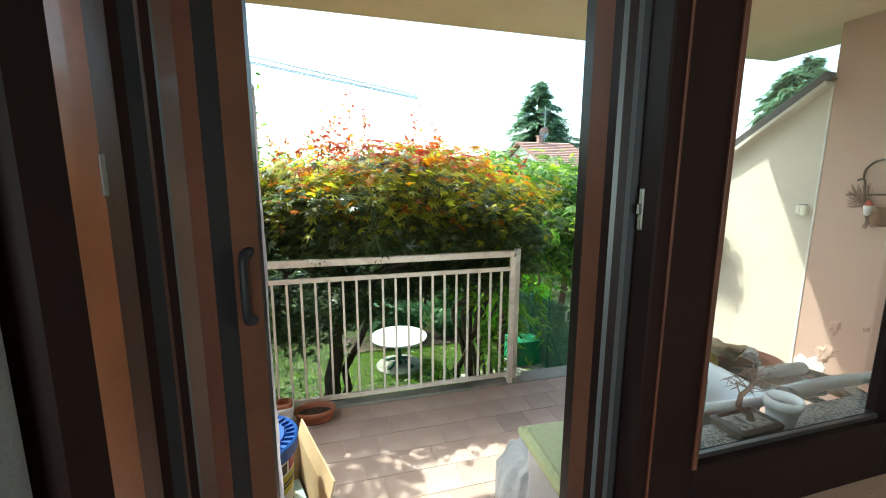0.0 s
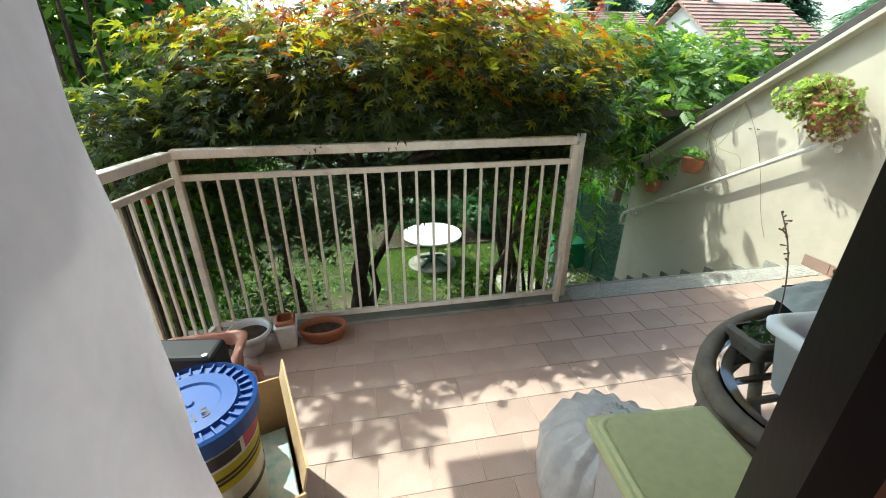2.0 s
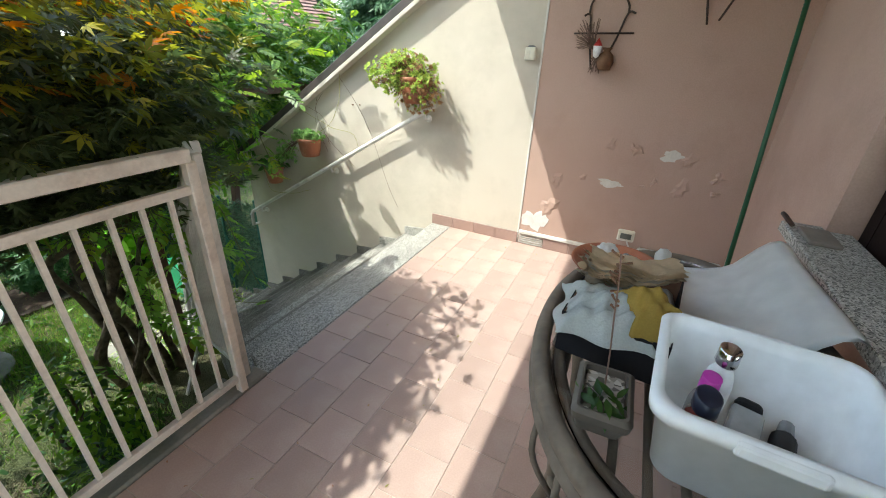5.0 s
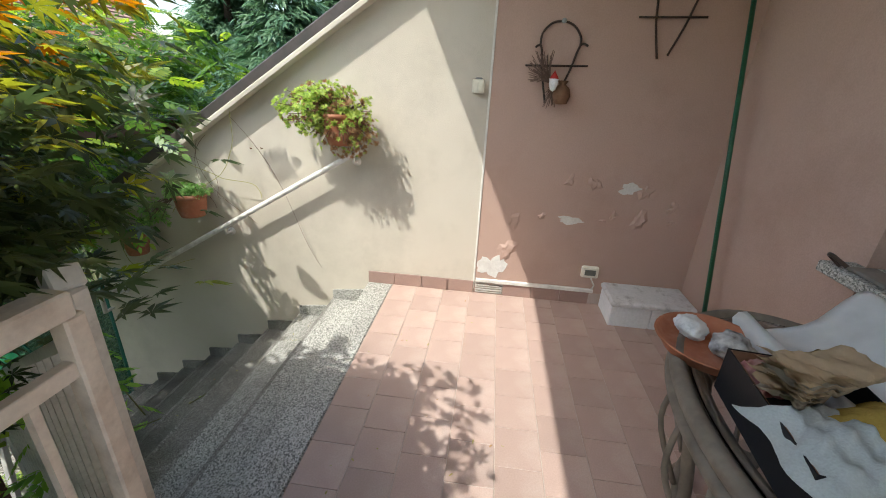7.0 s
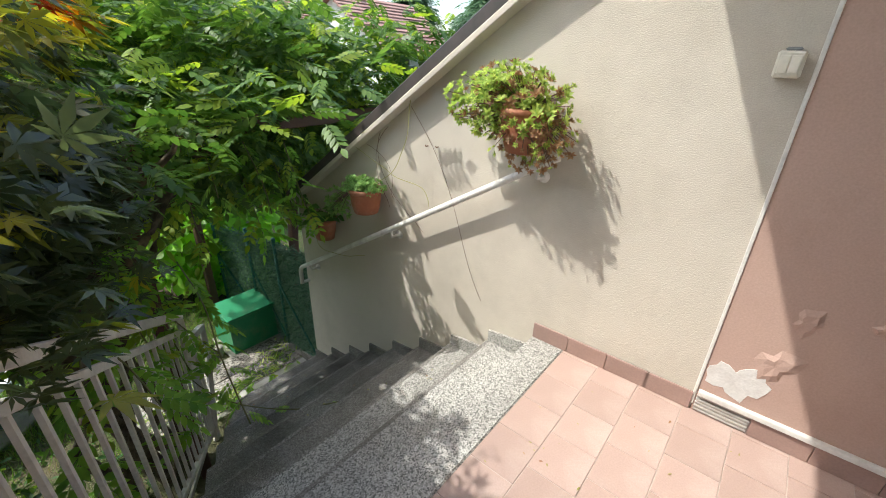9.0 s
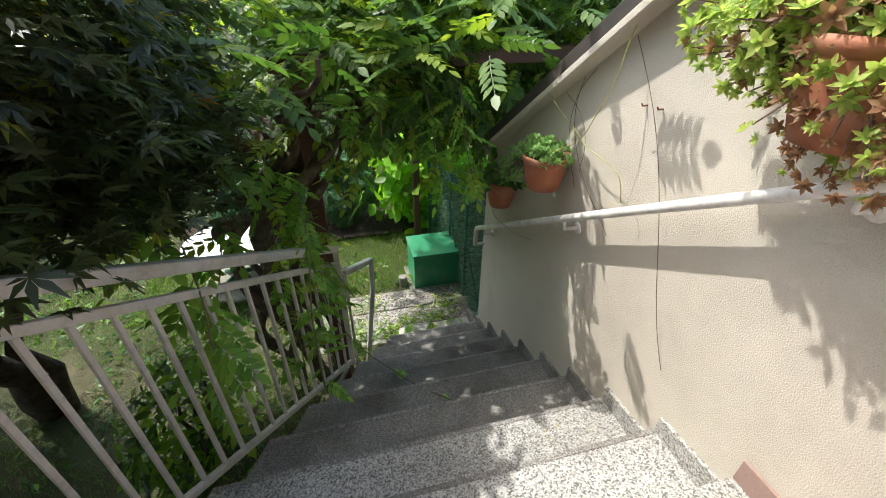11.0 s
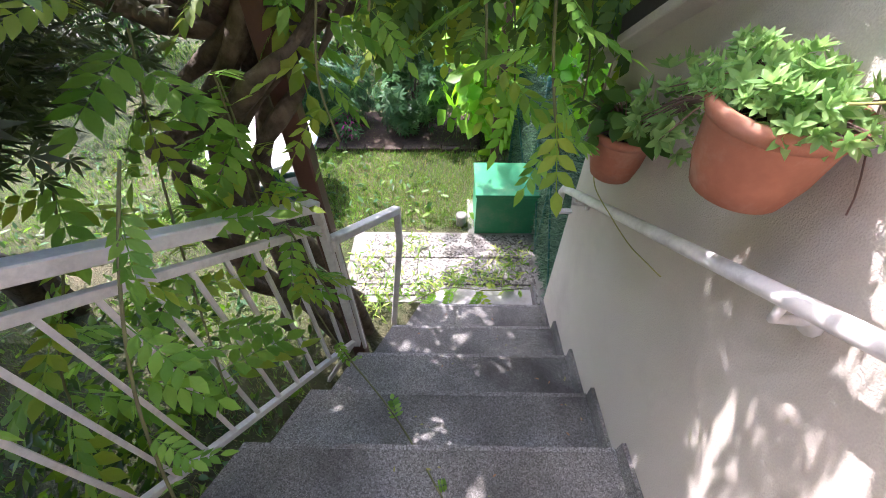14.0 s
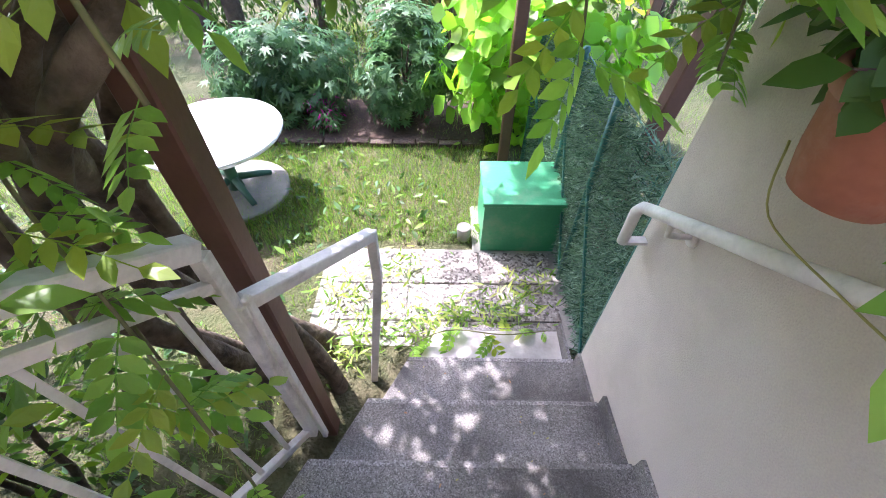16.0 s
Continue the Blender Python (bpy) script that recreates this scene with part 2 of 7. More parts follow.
L_FENCE = leafmat("fence_tinsel", (0.010, 0.045, 0.020), (0.17, 0.27, 0.16), rough=0.3, amount=0.2)
L_MAGENTA = leafmat("magenta_petal", (0.40, 0.03, 0.22), (0.5, 0.06, 0.3), amount=0.4)
L_REDF = leafmat("red_petal", (0.6, 0.03, 0.02), (0.7, 0.06, 0.03), amount=0.4)


# ---------------------------------------------------------------- builders
def link(name, bm, material, parent=None, label="", smooth=False):
    me = bpy.data.meshes.new(name)
    bmesh.ops.recalc_face_normals(bm, faces=bm.faces)
    bm.to_mesh(me)
    bm.free()
    for m in (material if isinstance(material, (list, tuple)) else [material]):
        me.materials.append(m)
    if smooth:
        me.polygons.foreach_set("use_smooth", [True] * len(me.polygons))
    ob = new(name, me)
    if parent:
        ob.parent = parent
    return tagged(ob, label)


def part(name, bm, material, parent, label="", smooth=False):
    return link(name, bm, material, parent, label, smooth)


def thing(name, label, category, group="", at=None):
    """An empty at the base of a thing; its parts are built in world places."""
    ob = new(name)
    ob.empty_display_size = 0.05
    return tagged(ob, label, category, group)


def setting(name, bm, material, label="", smooth=False):
    return tagged(link(name, bm, material, None, label, smooth), kind="structure")


def box(bm, lo, hi, bevel=0.0, m=None, seg=1):
    """A box from corner to corner, with eased edges."""
    lo, hi = Vector(lo), Vector(hi)
    g = bmesh.ops.create_cube(bm, size=1.0)
    vs = g["verts"]
    bmesh.ops.transform(bm, matrix=Matrix.Translation((lo + hi) / 2) @ Matrix.Diagonal((*(hi - lo), 1)), verts=vs)
    if bevel:
        es = list({e for v in vs for e in v.link_edges})
        r = bmesh.ops.bevel(bm, geom=es, offset=bevel, segments=seg, affect="EDGES", profile=0.5)
        vs = list({v for f in r["faces"] for v in f.verts} | {v for v in vs if v.is_valid})
    if m is not None:
        bmesh.ops.transform(bm, matrix=m, verts=vs)
    return vs


def boxes(*rows, bevel=0.0):
    bm = bmesh.new()
    for lo, hi in rows:
        box(bm, lo, hi, bevel)
    return bm


def bar(bm, a, b, w, h, bevel=0.0, up=(0, 0, 1)):
    """A bar of rectangular section from a to b: w across, h upwards."""
    a, b = Vector(a), Vector(b)
    d = (b - a)
    y = d.normalized()
    x = y.cross(Vector(up))
    x = x.normalized() if x.length > 1e-4 else Vector((1, 0, 0))
    z = x.cross(y)
    m = Matrix((x, y, z)).transposed().to_4x4()
    m.translation = (a + b) / 2
    return box(bm, (-w / 2, -d.length / 2, -h / 2), (w / 2, d.length / 2, h / 2), bevel, m)


def tube(bm, pts, radii, sides=8, caps=True):
    """A tube along points, with a radius at each."""
    pts = [Vector(p) for p in pts]
    if not isinstance(radii, (list, tuple)):
        radii = [radii] * len(pts)
    rings = []
    ref = Vector((0.31, 0.17, 0.93)).normalized()
    for i, p in enumerate(pts):
        d = (pts[min(i + 1, len(pts) - 1)] - pts[max(i - 1, 0)]).normalized()
        x = ref - d * ref.dot(d)
        if x.length < 0.05:
            x = Vector((1, 0, 0)) - d * d.x
        x.normalize()
        ref = x
        y = d.cross(x)
        rings.append([bm.verts.new(p + (x * math.cos(a) + y * math.sin(a)) * radii[i]) for a in [2 * math.pi * k / sides for k in range(sides)]])
    for r0, r1 in zip(rings, rings[1:]):
        for k in range(sides):
            bm.faces.new((r0[k], r0[(k + 1) % sides], r1[(k + 1) % sides], r1[k]))
    if caps:
        bm.faces.new(rings[0][::-1])
        bm.faces.new(rings[-1])
    return bm


def lathe(bm, profile, centre, sides=28, sx=1.0, sy=1.0, m=None):
    """A turned shape from (radius, height) pairs; radius 0 closes it."""
    c = Vector(centre)
    rings, made = [], []
    for r, z in profile:
        if r <= 1e-6:
            ring = [bm.verts.new(c + Vector((0, 0, z)))]
        else:
            ring = [bm.verts.new(c + Vector((r * sx * math.cos(2 * math.pi * k / sides), r * sy * math.sin(2 * math.pi * k / sides), z))) for k in range(sides)]
        rings.append(ring)
        made += ring
    for a, b in zip(rings, rings[1:]):
        for k in range(sides):
            k2 = (k + 1) % sides
            if len(a) == 1 and len(b) > 1:
                bm.faces.new((a[0], b[k], b[k2]))
            elif len(b) == 1 and len(a) > 1:
                bm.faces.new((a[k], a[k2], b[0]))
            elif len(a) > 1:
                bm.faces.new((a[k], a[k2], b[k2], b[k]))
    if m is not None:
        bmesh.ops.transform(bm, matrix=m, verts=made)
    return made


def prism(bm, outline, lo, hi, axis="z"):
    """A flat outline pushed from lo to hi along an axis."""
    def at(u, v, w):
        return {"z": (u, v, w), "x": (w, u, v), "y": (u, w, v)}[axis]
    a = [bm.verts.new(at(u, v, lo)) for u, v in outline]
    b = [bm.verts.new(at(u, v, hi)) for u, v in outline]
    n = len(outline)
    bm.faces.new(a)
    bm.faces.new(b[::-1])
    for i in range(n):
        bm.faces.new((a[i], b[i], b[(i + 1) % n], a[(i + 1) % n]))
    return a + b


def spread(name, template, places, frames, sizes, mats, index=None, parent=None, label=""):
    """Many small pieces in one mesh. template: (points, faces); frames: one 3 x 3 matrix a piece, its columns the piece's axes."""
    tv, tf = np.array(template[0], float), template[1]
    n, k = len(places), len(tv)
    co = np.einsum("nij,kj->nki", np.asarray(frames), tv) * np.asarray(sizes)[:, None, None] + np.asarray(places)[:, None, :]
    loops = np.concatenate([np.array(f) for f in tf])
    starts = np.cumsum([0] + [len(f) for f in tf])[:-1]
    me = bpy.data.meshes.new(name)
    me.vertices.add(n * k)
    me.vertices.foreach_set("co", co.reshape(-1))
    me.loops.add(n * len(loops))
    me.loops.foreach_set("vertex_index", (loops[None] + (np.arange(n) * k)[:, None]).reshape(-1).astype(np.int32))
    me.polygons.add(n * len(tf))
    me.polygons.foreach_set("loop_start", (starts[None] + (np.arange(n) * len(loops))[:, None]).reshape(-1).astype(np.int32))
    for m in mats:
        me.materials.append(m)
    if index is not None:
        me.polygons.foreach_set("material_index", np.repeat(np.asarray(index, np.int32), len(tf)))
    me.update(calc_edges=True)
    me.validate()
    ob = new(name, me)
    if parent:
        ob.parent = parent
    return tagged(ob, label)


def turned(normals, rng, spin=None):
    """Frames whose third axis is each normal, spun at random or with the first axis along spin."""
    z = normals / np.linalg.norm(normals, axis=1, keepdims=True)
    ref = rng.normal(size=z.shape) if spin is None else spin
    x = ref - z * np.sum(ref * z, axis=1, keepdims=True)
    x /= np.linalg.norm(x, axis=1, keepdims=True) + 1e-9
    y = np.cross(z, x)
    return np.stack([x, y, z], axis=2)


def maple_leaf():
    pts, faces = [(0, 0, 0)], []
    for a, l in ((0, 1.0), (38, 0.92), (-38, 0.92), (78, 0.7), (-78, 0.7), (122, 0.42), (-122, 0.42)):
        c, s = math.cos(radians(a)), math.sin(radians(a))
        i = len(pts)
        for u, v, w in ((0.42 * l, 0.105 * l + 0.02, 0.03), (l, 0, -0.16 * l), (0.42 * l, -0.105 * l - 0.02, 0.03)):
            pts.append((u * c - v * s, u * s + v * c, w))
        faces.append((0, i + 2, i + 1, i))
    return pts, faces


def oval_leaf(width=0.36, fold=0.06, droop=0.12):
    pts = [(0, 0, 0), (0.3, width * 0.46, fold), (0.62, width * 0.42, fold * 0.5 - droop * 0.4), (1, 0, -droop), (0.62, -width * 0.42, fold * 0.5 - droop * 0.4), (0.3, -width * 0.46, fold), (0.45, 0, -droop * 0.15)]
    return pts, [(0, 6, 2, 1), (6, 3, 2), (0, 5, 4, 6), (6, 4, 3)]


def pinnate_leaf(pairs=5, droop=0.35):
    """A wisteria leaf: paired leaflets on a bowed midrib, 1 long."""
    pts, faces = [], []
    one, of = oval_leaf(0.52, 0.03, 0.12)
    def put(o, ang, size):
        i = len(pts)
        c, s = math.cos(ang), math.sin(ang)
        for u, v, w in one:
            pts.append((o[0] + (u * c - v * s) * size, o[1] + (u * s + v * c) * size, o[2] + w * size - u * 0.25 * size))
        faces.extend(tuple(i + q for q in f) for f in of)
    for k in range(pairs):
        u = 0.16 + 0.7 * k / pairs
        for sgn in (1, -1):
            put((u, 0, -droop * u * u), sgn * radians(58 - 3 * k), 0.30 - 0.012 * abs(k - 2))
    put((0.88, 0, -droop * 0.77), 0.0, 0.32)
    i = len(pts)
    pts.extend([(0, 0.008, 0), (0.45, 0.008, -droop * 0.2), (0.9, 0.006, -droop * 0.8), (0.9, -0.006, -droop * 0.8), (0.45, -0.008, -droop * 0.2), (0, -0.008, 0)])
    faces.extend([(i, i + 1, i + 4, i + 5), (i + 1, i + 2, i + 3, i + 4)])
    return pts, faces


MAPLE, OVAL, PINNATE = maple_leaf(), oval_leaf(), pinnate_leaf()
NARROW = oval_leaf(0.2, 0.02, 0.2)
ROUND = oval_leaf(0.85, 0.08, 0.1)
BLADE = ([(0, -0.03, 0), (0, 0.03, 0), (0.06, 0.022, 0.55), (0.06, -0.022, 0.55), (0.25, 0, 1.0)], [(0, 1, 2, 3), (3, 2, 4)])

# ---------------------------------------------------------------- the house and the terrace
W, FAC, GROUND = 3.33, 2.33, -1.65
RISE, GOING, NOSE0 = 0.168, 0.276, 4.46

setting("ground", boxes(((-260, -200, GROUND - 0.3), (260, 420, GROUND)), bevel=0), M_LAWN, "green lawn with bare earthy patches")
setting("terrace_base", boxes(((-1.0, FAC - 0.2, GROUND - 0.05), (1.36, 4.36, -0.075)), ((1.36, FAC - 0.2, GROUND - 0.05), (W + 0.2, 4.28, -0.075))), M_CONC, "weathered concrete base under the terrace")
floor = setting("floor", boxes(((-1.0, FAC - 0.15, -0.075), (W, 4.28, -0.003))), M_GROUT, "pinkish grout between terracotta terrace tiles")
setting("kerb", boxes(((-1.0, 4.284, -0.075), (1.36, 4.38, 0.012)), bevel=0.008), M_CONC, "mossy concrete kerb under the railing")
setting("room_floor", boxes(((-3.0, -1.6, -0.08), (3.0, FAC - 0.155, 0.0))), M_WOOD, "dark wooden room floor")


def wall_top(y):
    return 0.27 + 0.665 * (6.65 - y)


bm = bmesh.new()
prism(bm, [(3.70, GROUND - 0.1), (6.66, GROUND - 0.1), (6.66, wall_top(6.66)), (3.70, wall_top(3.70))], W, W + 0.16, "x")
setting("wall_stairs", bm, M_CREAM, "cream stucco wall with a sloping top beside the stairs")
bm = bmesh.new()
prism(bm, [(FAC, -0.3), (3.698, -0.3), (3.698, 2.62), (FAC, 2.62)], W - 0.002, W + 0.16, "x")
setting("wall_side", bm, M_PINK, "dusty pink plastered wall with peeling patches")
# sloping coping: dark flashing on a thin pale board
bm = bmesh.new()
ang = math.atan(0.665)
a, b = Vector((W + 0.06, 6.70, wall_top(6.70) + 0.055)), Vector((W + 0.06, 3.70, wall_top(3.70) + 0.055))
bar(bm, a, b, 0.26, 0.07, 0.006)
setting("coping", bm, M_FLASH, "dark metal flashing along the wall's sloping top")
bm = bmesh.new()
bar(bm, a - Vector((0.035, 0, 0.05)), b - Vector((0.035, 0, 0.05)), 0.21, 0.03, 0.004)
setting("trim", bm, M_CREAM, "thin pale board under the wall flashing")

# facade: pink wall round the window, with a reveal
X0, X1, X2, X3 = -0.42, 0.62, 2.22, W
setting("wall_facade", boxes(((X2, FAC - 0.32, -0.3), (X3 + 0.16, FAC, 2.62)), ((X1 - 0.1, FAC - 0.32, -0.3), (X2, FAC - 0.02, 0.80)), ((X1 - 0.1, FAC - 0.32, 2.28), (X2, FAC, 2.62)), ((X0 - 2.6, FAC - 0.32, -0.3), (X0, FAC, 2.62)), ((X0, FAC - 0.32, 2.28), (X1 - 0.1, FAC, 2.62))), M_PINK, "pink plastered house front round the door and window")
setting("sill", boxes(((X1 - 0.06, FAC - 0.078, 0.80), (X2 + 0.05, FAC + 0.12, 0.84)), bevel=0.004), M_GRANITE, "speckled granite window sill")
# soffit: its front edge throws the straight shade on the tiles
bm = boxes(((-0.93, FAC - 0.32, 2.62), (W + 0.5, 4.50, 2.84)))
setting("ceiling_soffit", bm, M_SOFFIT, "yellowish painted balcony soffit over the terrace")
setting("house_wall", boxes(((-3.0, FAC - 0.33, 2.62), (W + 0.5, FAC - 0.05, 5.6)), ((-3.02, -1.75, 2.84), (W + 0.5, FAC - 0.33, 3.0))), M_PINK, "pink house wall above the terrace")
# the room behind the door
setting("wall_room", boxes(((-3.1, -1.75, -0.1), (-3.0, FAC - 0.325, 2.6)), ((3.0, -1.75, -0.1), (3.1, FAC - 0.325, 2.6)), ((-3.0, -1.75, -0.1), (-1.6, -1.65, 2.6)), ((0.2, -1.75, -0.1), (3.0, -1.65, 2.6)), ((-1.6, -1.75, -0.1), (0.2, -1.65, 0.9)), ((-1.6, -1.75, 2.2), (0.2, -1.65, 2.6)), ((0.62, FAC - 0.4, 0.0), (3.0, FAC - 0.325, 0.80)), ((2.25, FAC - 0.4, 0.8), (3.0, FAC - 0.325, 2.6)), ((-3.0, FAC - 0.4, 0.0), (-0.62, FAC - 0.325, 2.6)), ((-0.62, FAC - 0.4, 2.3), (2.25, FAC - 0.325, 2.6))), M_ROOM, "pale plastered walls of the dark room")
setting("ceiling_room", boxes(((-3.0, -1.65, 2.6), (3.0, FAC - 0.325, 2.7))), M_ROOM, "plain room ceiling")

# ---------------------------------------------------------------- stairs
def left_end(y):
    return 2.10 + (y - 5.832) * 0.5


M_NOSING = granite_mat("worn_nosing_stone", [(0.0, (0.15, 0.14, 0.125)), (0.3, (0.27, 0.255, 0.23)), (0.75, (0.42, 0.40, 0.37))], 210, 0.7, dirt_amt=0.7)
stairs = tagged(thing("staircase", "worn speckled stone steps going down beside the cream wall", "stairs"), kind="structure")
for k in range(10):
    y1, z = NOSE0 + GOING * k, -RISE * k
    y0 = 4.284 if k == 0 else y1 - GOING - 0.03
    xr = W
    bm = bmesh.new()
    vs = prism(bm, [(left_end(y0), y0), (xr, y0), (xr, y1), (left_end(y1), y1)], z - 0.04, z, "z")
    bmesh.ops.bevel(bm, geom=[e for e in bm.edges if all(v.co.z > z - 0.01 for v in e.verts)], offset=0.005, segments=2, affect="EDGES")
    # below the third tread the stone colour includes shade from the foliage
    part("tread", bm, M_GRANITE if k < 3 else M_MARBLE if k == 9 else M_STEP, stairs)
    if k:
        bm = bmesh.new()
        prism(bm, [(left_end(y1 - 0.016) + 0.004, y1 - 0.016), (xr - 0.018, y1 - 0.016), (xr - 0.018, y1 + 0.0025), (left_end(y1) + 0.004, y1 + 0.0025)], z - 0.03, z + 0.002, "z")
        part("worn_nosing", bm, M_NOSING, stairs, "pale worn step edge")
    bm = bmesh.new()
    yb = y1 - 0.022
    prism(bm, [(left_end(y0) + 0.01, y0 - 0.02), (xr, y0 - 0.02), (xr, yb), (left_end(yb) + 0.01, yb)], max(GROUND - 0.1, z - 0.5), z - 0.041, "z")
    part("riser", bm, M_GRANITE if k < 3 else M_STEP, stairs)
    # stepped skirting board on the wall
    bm = bmesh.new()
    if k:
        ya, yb = y1 - GOING + 0.002, y1 - 0.005
        prism(bm, [(ya, z + 0.001), (yb, z + 0.001), (yb, z + 0.075), (ya, z + 0.075 + 0.03)], W - 0.016, W - 0.001, "x")
        prism(bm, [(yb - 0.045, z - RISE + 0.1), (yb, z - RISE + 0.1), (yb, z + 0.0), (yb - 0.045, z + 0.0)], W - 0.016, W - 0.001, "x")
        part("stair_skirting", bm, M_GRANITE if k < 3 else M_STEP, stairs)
pav = setting("pavement", boxes(((1.88, 6.90, GROUND - 0.03), (3.50, 7.66, GROUND + 0.004))), M_CONC, "concrete bed under washed-pebble pavers")

# ---------------------------------------------------------------- railings
def railing(name, a, b, za, zb, label, mat_, posts=(True, True), gap=0.088, foot=0.055, thick=0.014):
    """Square-section railing from a to b in plan; za, zb: height of its foot at the ends."""
    t = thing(name, label, "railing")
    a3, b3 = Vector((*a, za)), Vector((*b, zb))
    d = b3 - a3
    up = Vector((0, 0, 1))
    bm = bmesh.new()
    bar(bm, a3 + up * 1.005, b3 + up * 1.005, 0.05, 0.044, 0.004)
    part("top_rail", bm, mat_, t)
    bm = bmesh.new()
    bar(bm, a3 + up * 0.89, b3 + up * 0.89, 0.022, 0.03, 0.002)
    part("middle_rail", bm, mat_, t)
    bm = bmesh.new()
    bar(bm, a3 + up * foot, b3 + up * foot, 0.026, 0.03, 0.002)
    part("bottom_rail", bm, mat_, t)
    flat = Vector((d.x, d.y, 0)).length
    n = max(2, round(flat / gap))
    bmm = bmesh.new()
    bar(bmm, (0, 0, foot), (0, 0, 0.885), thick, thick, 0.0)
    me = bpy.data.meshes.new("baluster")
    bmm.to_mesh(me)
    bmm.free()
    me.materials.append(mat_)
    rz = math.atan2(d.y, d.x)
    for i in range(1, n):
        p = a3 + d * (i / n)
        o = new("baluster", me)
        o.parent = t
        o.matrix_basis = Matrix.Translation(p) @ Matrix.Rotation(rz, 4, "Z")
    for on, p in zip(posts, (a3, b3)):
        if on:
            bm = bmesh.new()
            bar(bm, p - up * 0.02, p + up * 0.982, 0.036, 0.036, 0.004)
            part("post", bm, mat_, t)
    return t


railing("terrace_railing", (-0.79, 4.30), (1.235, 4.30), 0.025, 0.025, "ivory painted metal railing with upright bars along the terrace", M_RAIL)
railing("side_railing", (-0.80, 4.27), (-0.89, 3.86), 0.02, 0.02, "short ivory metal railing at the terrace end", M_RAIL, posts=(False, True), gap=0.07)
railing("stair_railing", (1.30, 4.36), (2.20, 6.25), 0.03, -1.13, "white painted metal railing with upright bars sloping down the stairs", M_RAILW, foot=0.02, thick=0.0145, gap=0.10)

# ---------------------------------------------------------------- trees and plants
rng = np.random.default_rng(7)


def clumped(centres, spread_xyz, per, rng):
    c = np.repeat(centres, per, axis=0)
    return c + rng.normal(size=c.shape) * np.asarray(spread_xyz)


maple = thing("maple_tree", "red-tipped Japanese maple with dark green layered foliage behind the railing", "tree")
MC, MR = np.array([0.40, 5.35, 1.02]), np.array([1.72, 1.10, 0.74])
u = rng.normal(size=(520, 3))
u /= np.linalg.norm(u, axis=1, keepdims=True)
u[:, 2] = np.where(u[:, 2] < -0.25, -u[:, 2], u[:, 2])
lump = np.array([noise.noise(Vector((a * 2.3 + 5, b * 2.3, c * 3.1))) for a, b, c in u])
cen = MC + u * MR * (rng.uniform(0.74, 1.02, 520) + 0.42 * lump)[:, None]
cen[:, 2] = np.round(cen[:, 2] / 0.13) * 0.13 + rng.normal(size=520) * 0.018
cen[:, 2] = np.maximum(cen[:, 2], 0.98 + 0.12 * rng.random(520))
NB = 270
low = np.column_stack([rng.uniform(-1.9, 1.5, NB), rng.uniform(5.5, 7.4, NB), rng.uniform(-0.35, 1.0, NB)])
low[:, 2] = np.maximum(low[:, 2], -0.35 + 0.5 * np.clip(low[:, 0] + 0.8, 0, 2.2))
cen[:, 2] += np.where(cen[:, 1] < 4.75, 0.07, 0.0)
NE = 120
end = np.column_stack([rng.uniform(0.9, 1.88, NE), rng.uniform(5.05, 6.5, NE), rng.uniform(0.30, 0.95, NE)])
end[:, 2] = np.where(end[:, 1] < 5.8, 0.60 + 0.6 * (end[:, 2] - 0.30), end[:, 2])
NF = 95
front = np.column_stack([rng.uniform(-1.25, 1.6, NF), rng.uniform(4.5, 5.0, NF), rng.uniform(1.0, 1.5, NF)])
front[:, 2] -= 0.22 * ((front[:, 0] - 0.3) / 1.4) ** 2
cen = np.concatenate([cen, front, low, end])
out = np.concatenate([u, rng.normal(size=(NF + NB + NE, 3)) * 0.4])
NL = 42
pos = clumped(cen, (0.16, 0.15, 0.035), NL, rng)
nrm = np.repeat(out * np.array([0.45, 0.45, 0.25]), NL, axis=0) + rng.normal(size=pos.shape) * 0.33 + np.array([0, 0, 0.75])
h = (pos[:, 2] - 1.05) / 0.8 + rng.normal(size=len(pos)) * 0.22 + np.repeat(rng.normal(size=len(cen)) * 0.20, NL)
h[-NE * NL:] -= 0.35
h[-NE * NL:] += (rng.random(NE * NL) < 0.16) * 0.75
idx = np.where(h > 1.16, 3, np.where(h > 0.86, 2, np.where(h > 0.42, 1, 0)))
spin = pos - np.array([0.4, 5.4, 0.6])
near = (pos[:, 1] > 4.3) & (pos[:, 0] < 1.94) & ~((pos[:, 0] > 1.75) & (pos[:, 1] < 5.0))
pos, nrm, idx, spin = pos[near], nrm[near], idx[near], spin[near]
spread("crown", MAPLE, pos, turned(nrm, rng, spin + rng.normal(size=pos.shape) * 0.6), rng.uniform(0.042, 0.082, len(pos)), [L_MAPLE, L_MAPLE_Y, L_MAPLE_O, L_MAPLE_R], idx, maple, "dark green leaves turning yellow, orange and red at the top")


def limb(bm, a, b, r0, r1, wob, rng, n=7, sides=8):
    a, b = np.array(a, float), np.array(b, float)
    pts = [a + (b - a) * t + rng.normal(size=3) * wob * math.sin(math.pi * t) for t in np.linspace(0, 1, n)]
    tube(bm, pts, [r0 + (r1 - r0) * t for t in np.linspace(0, 1, n)], sides)


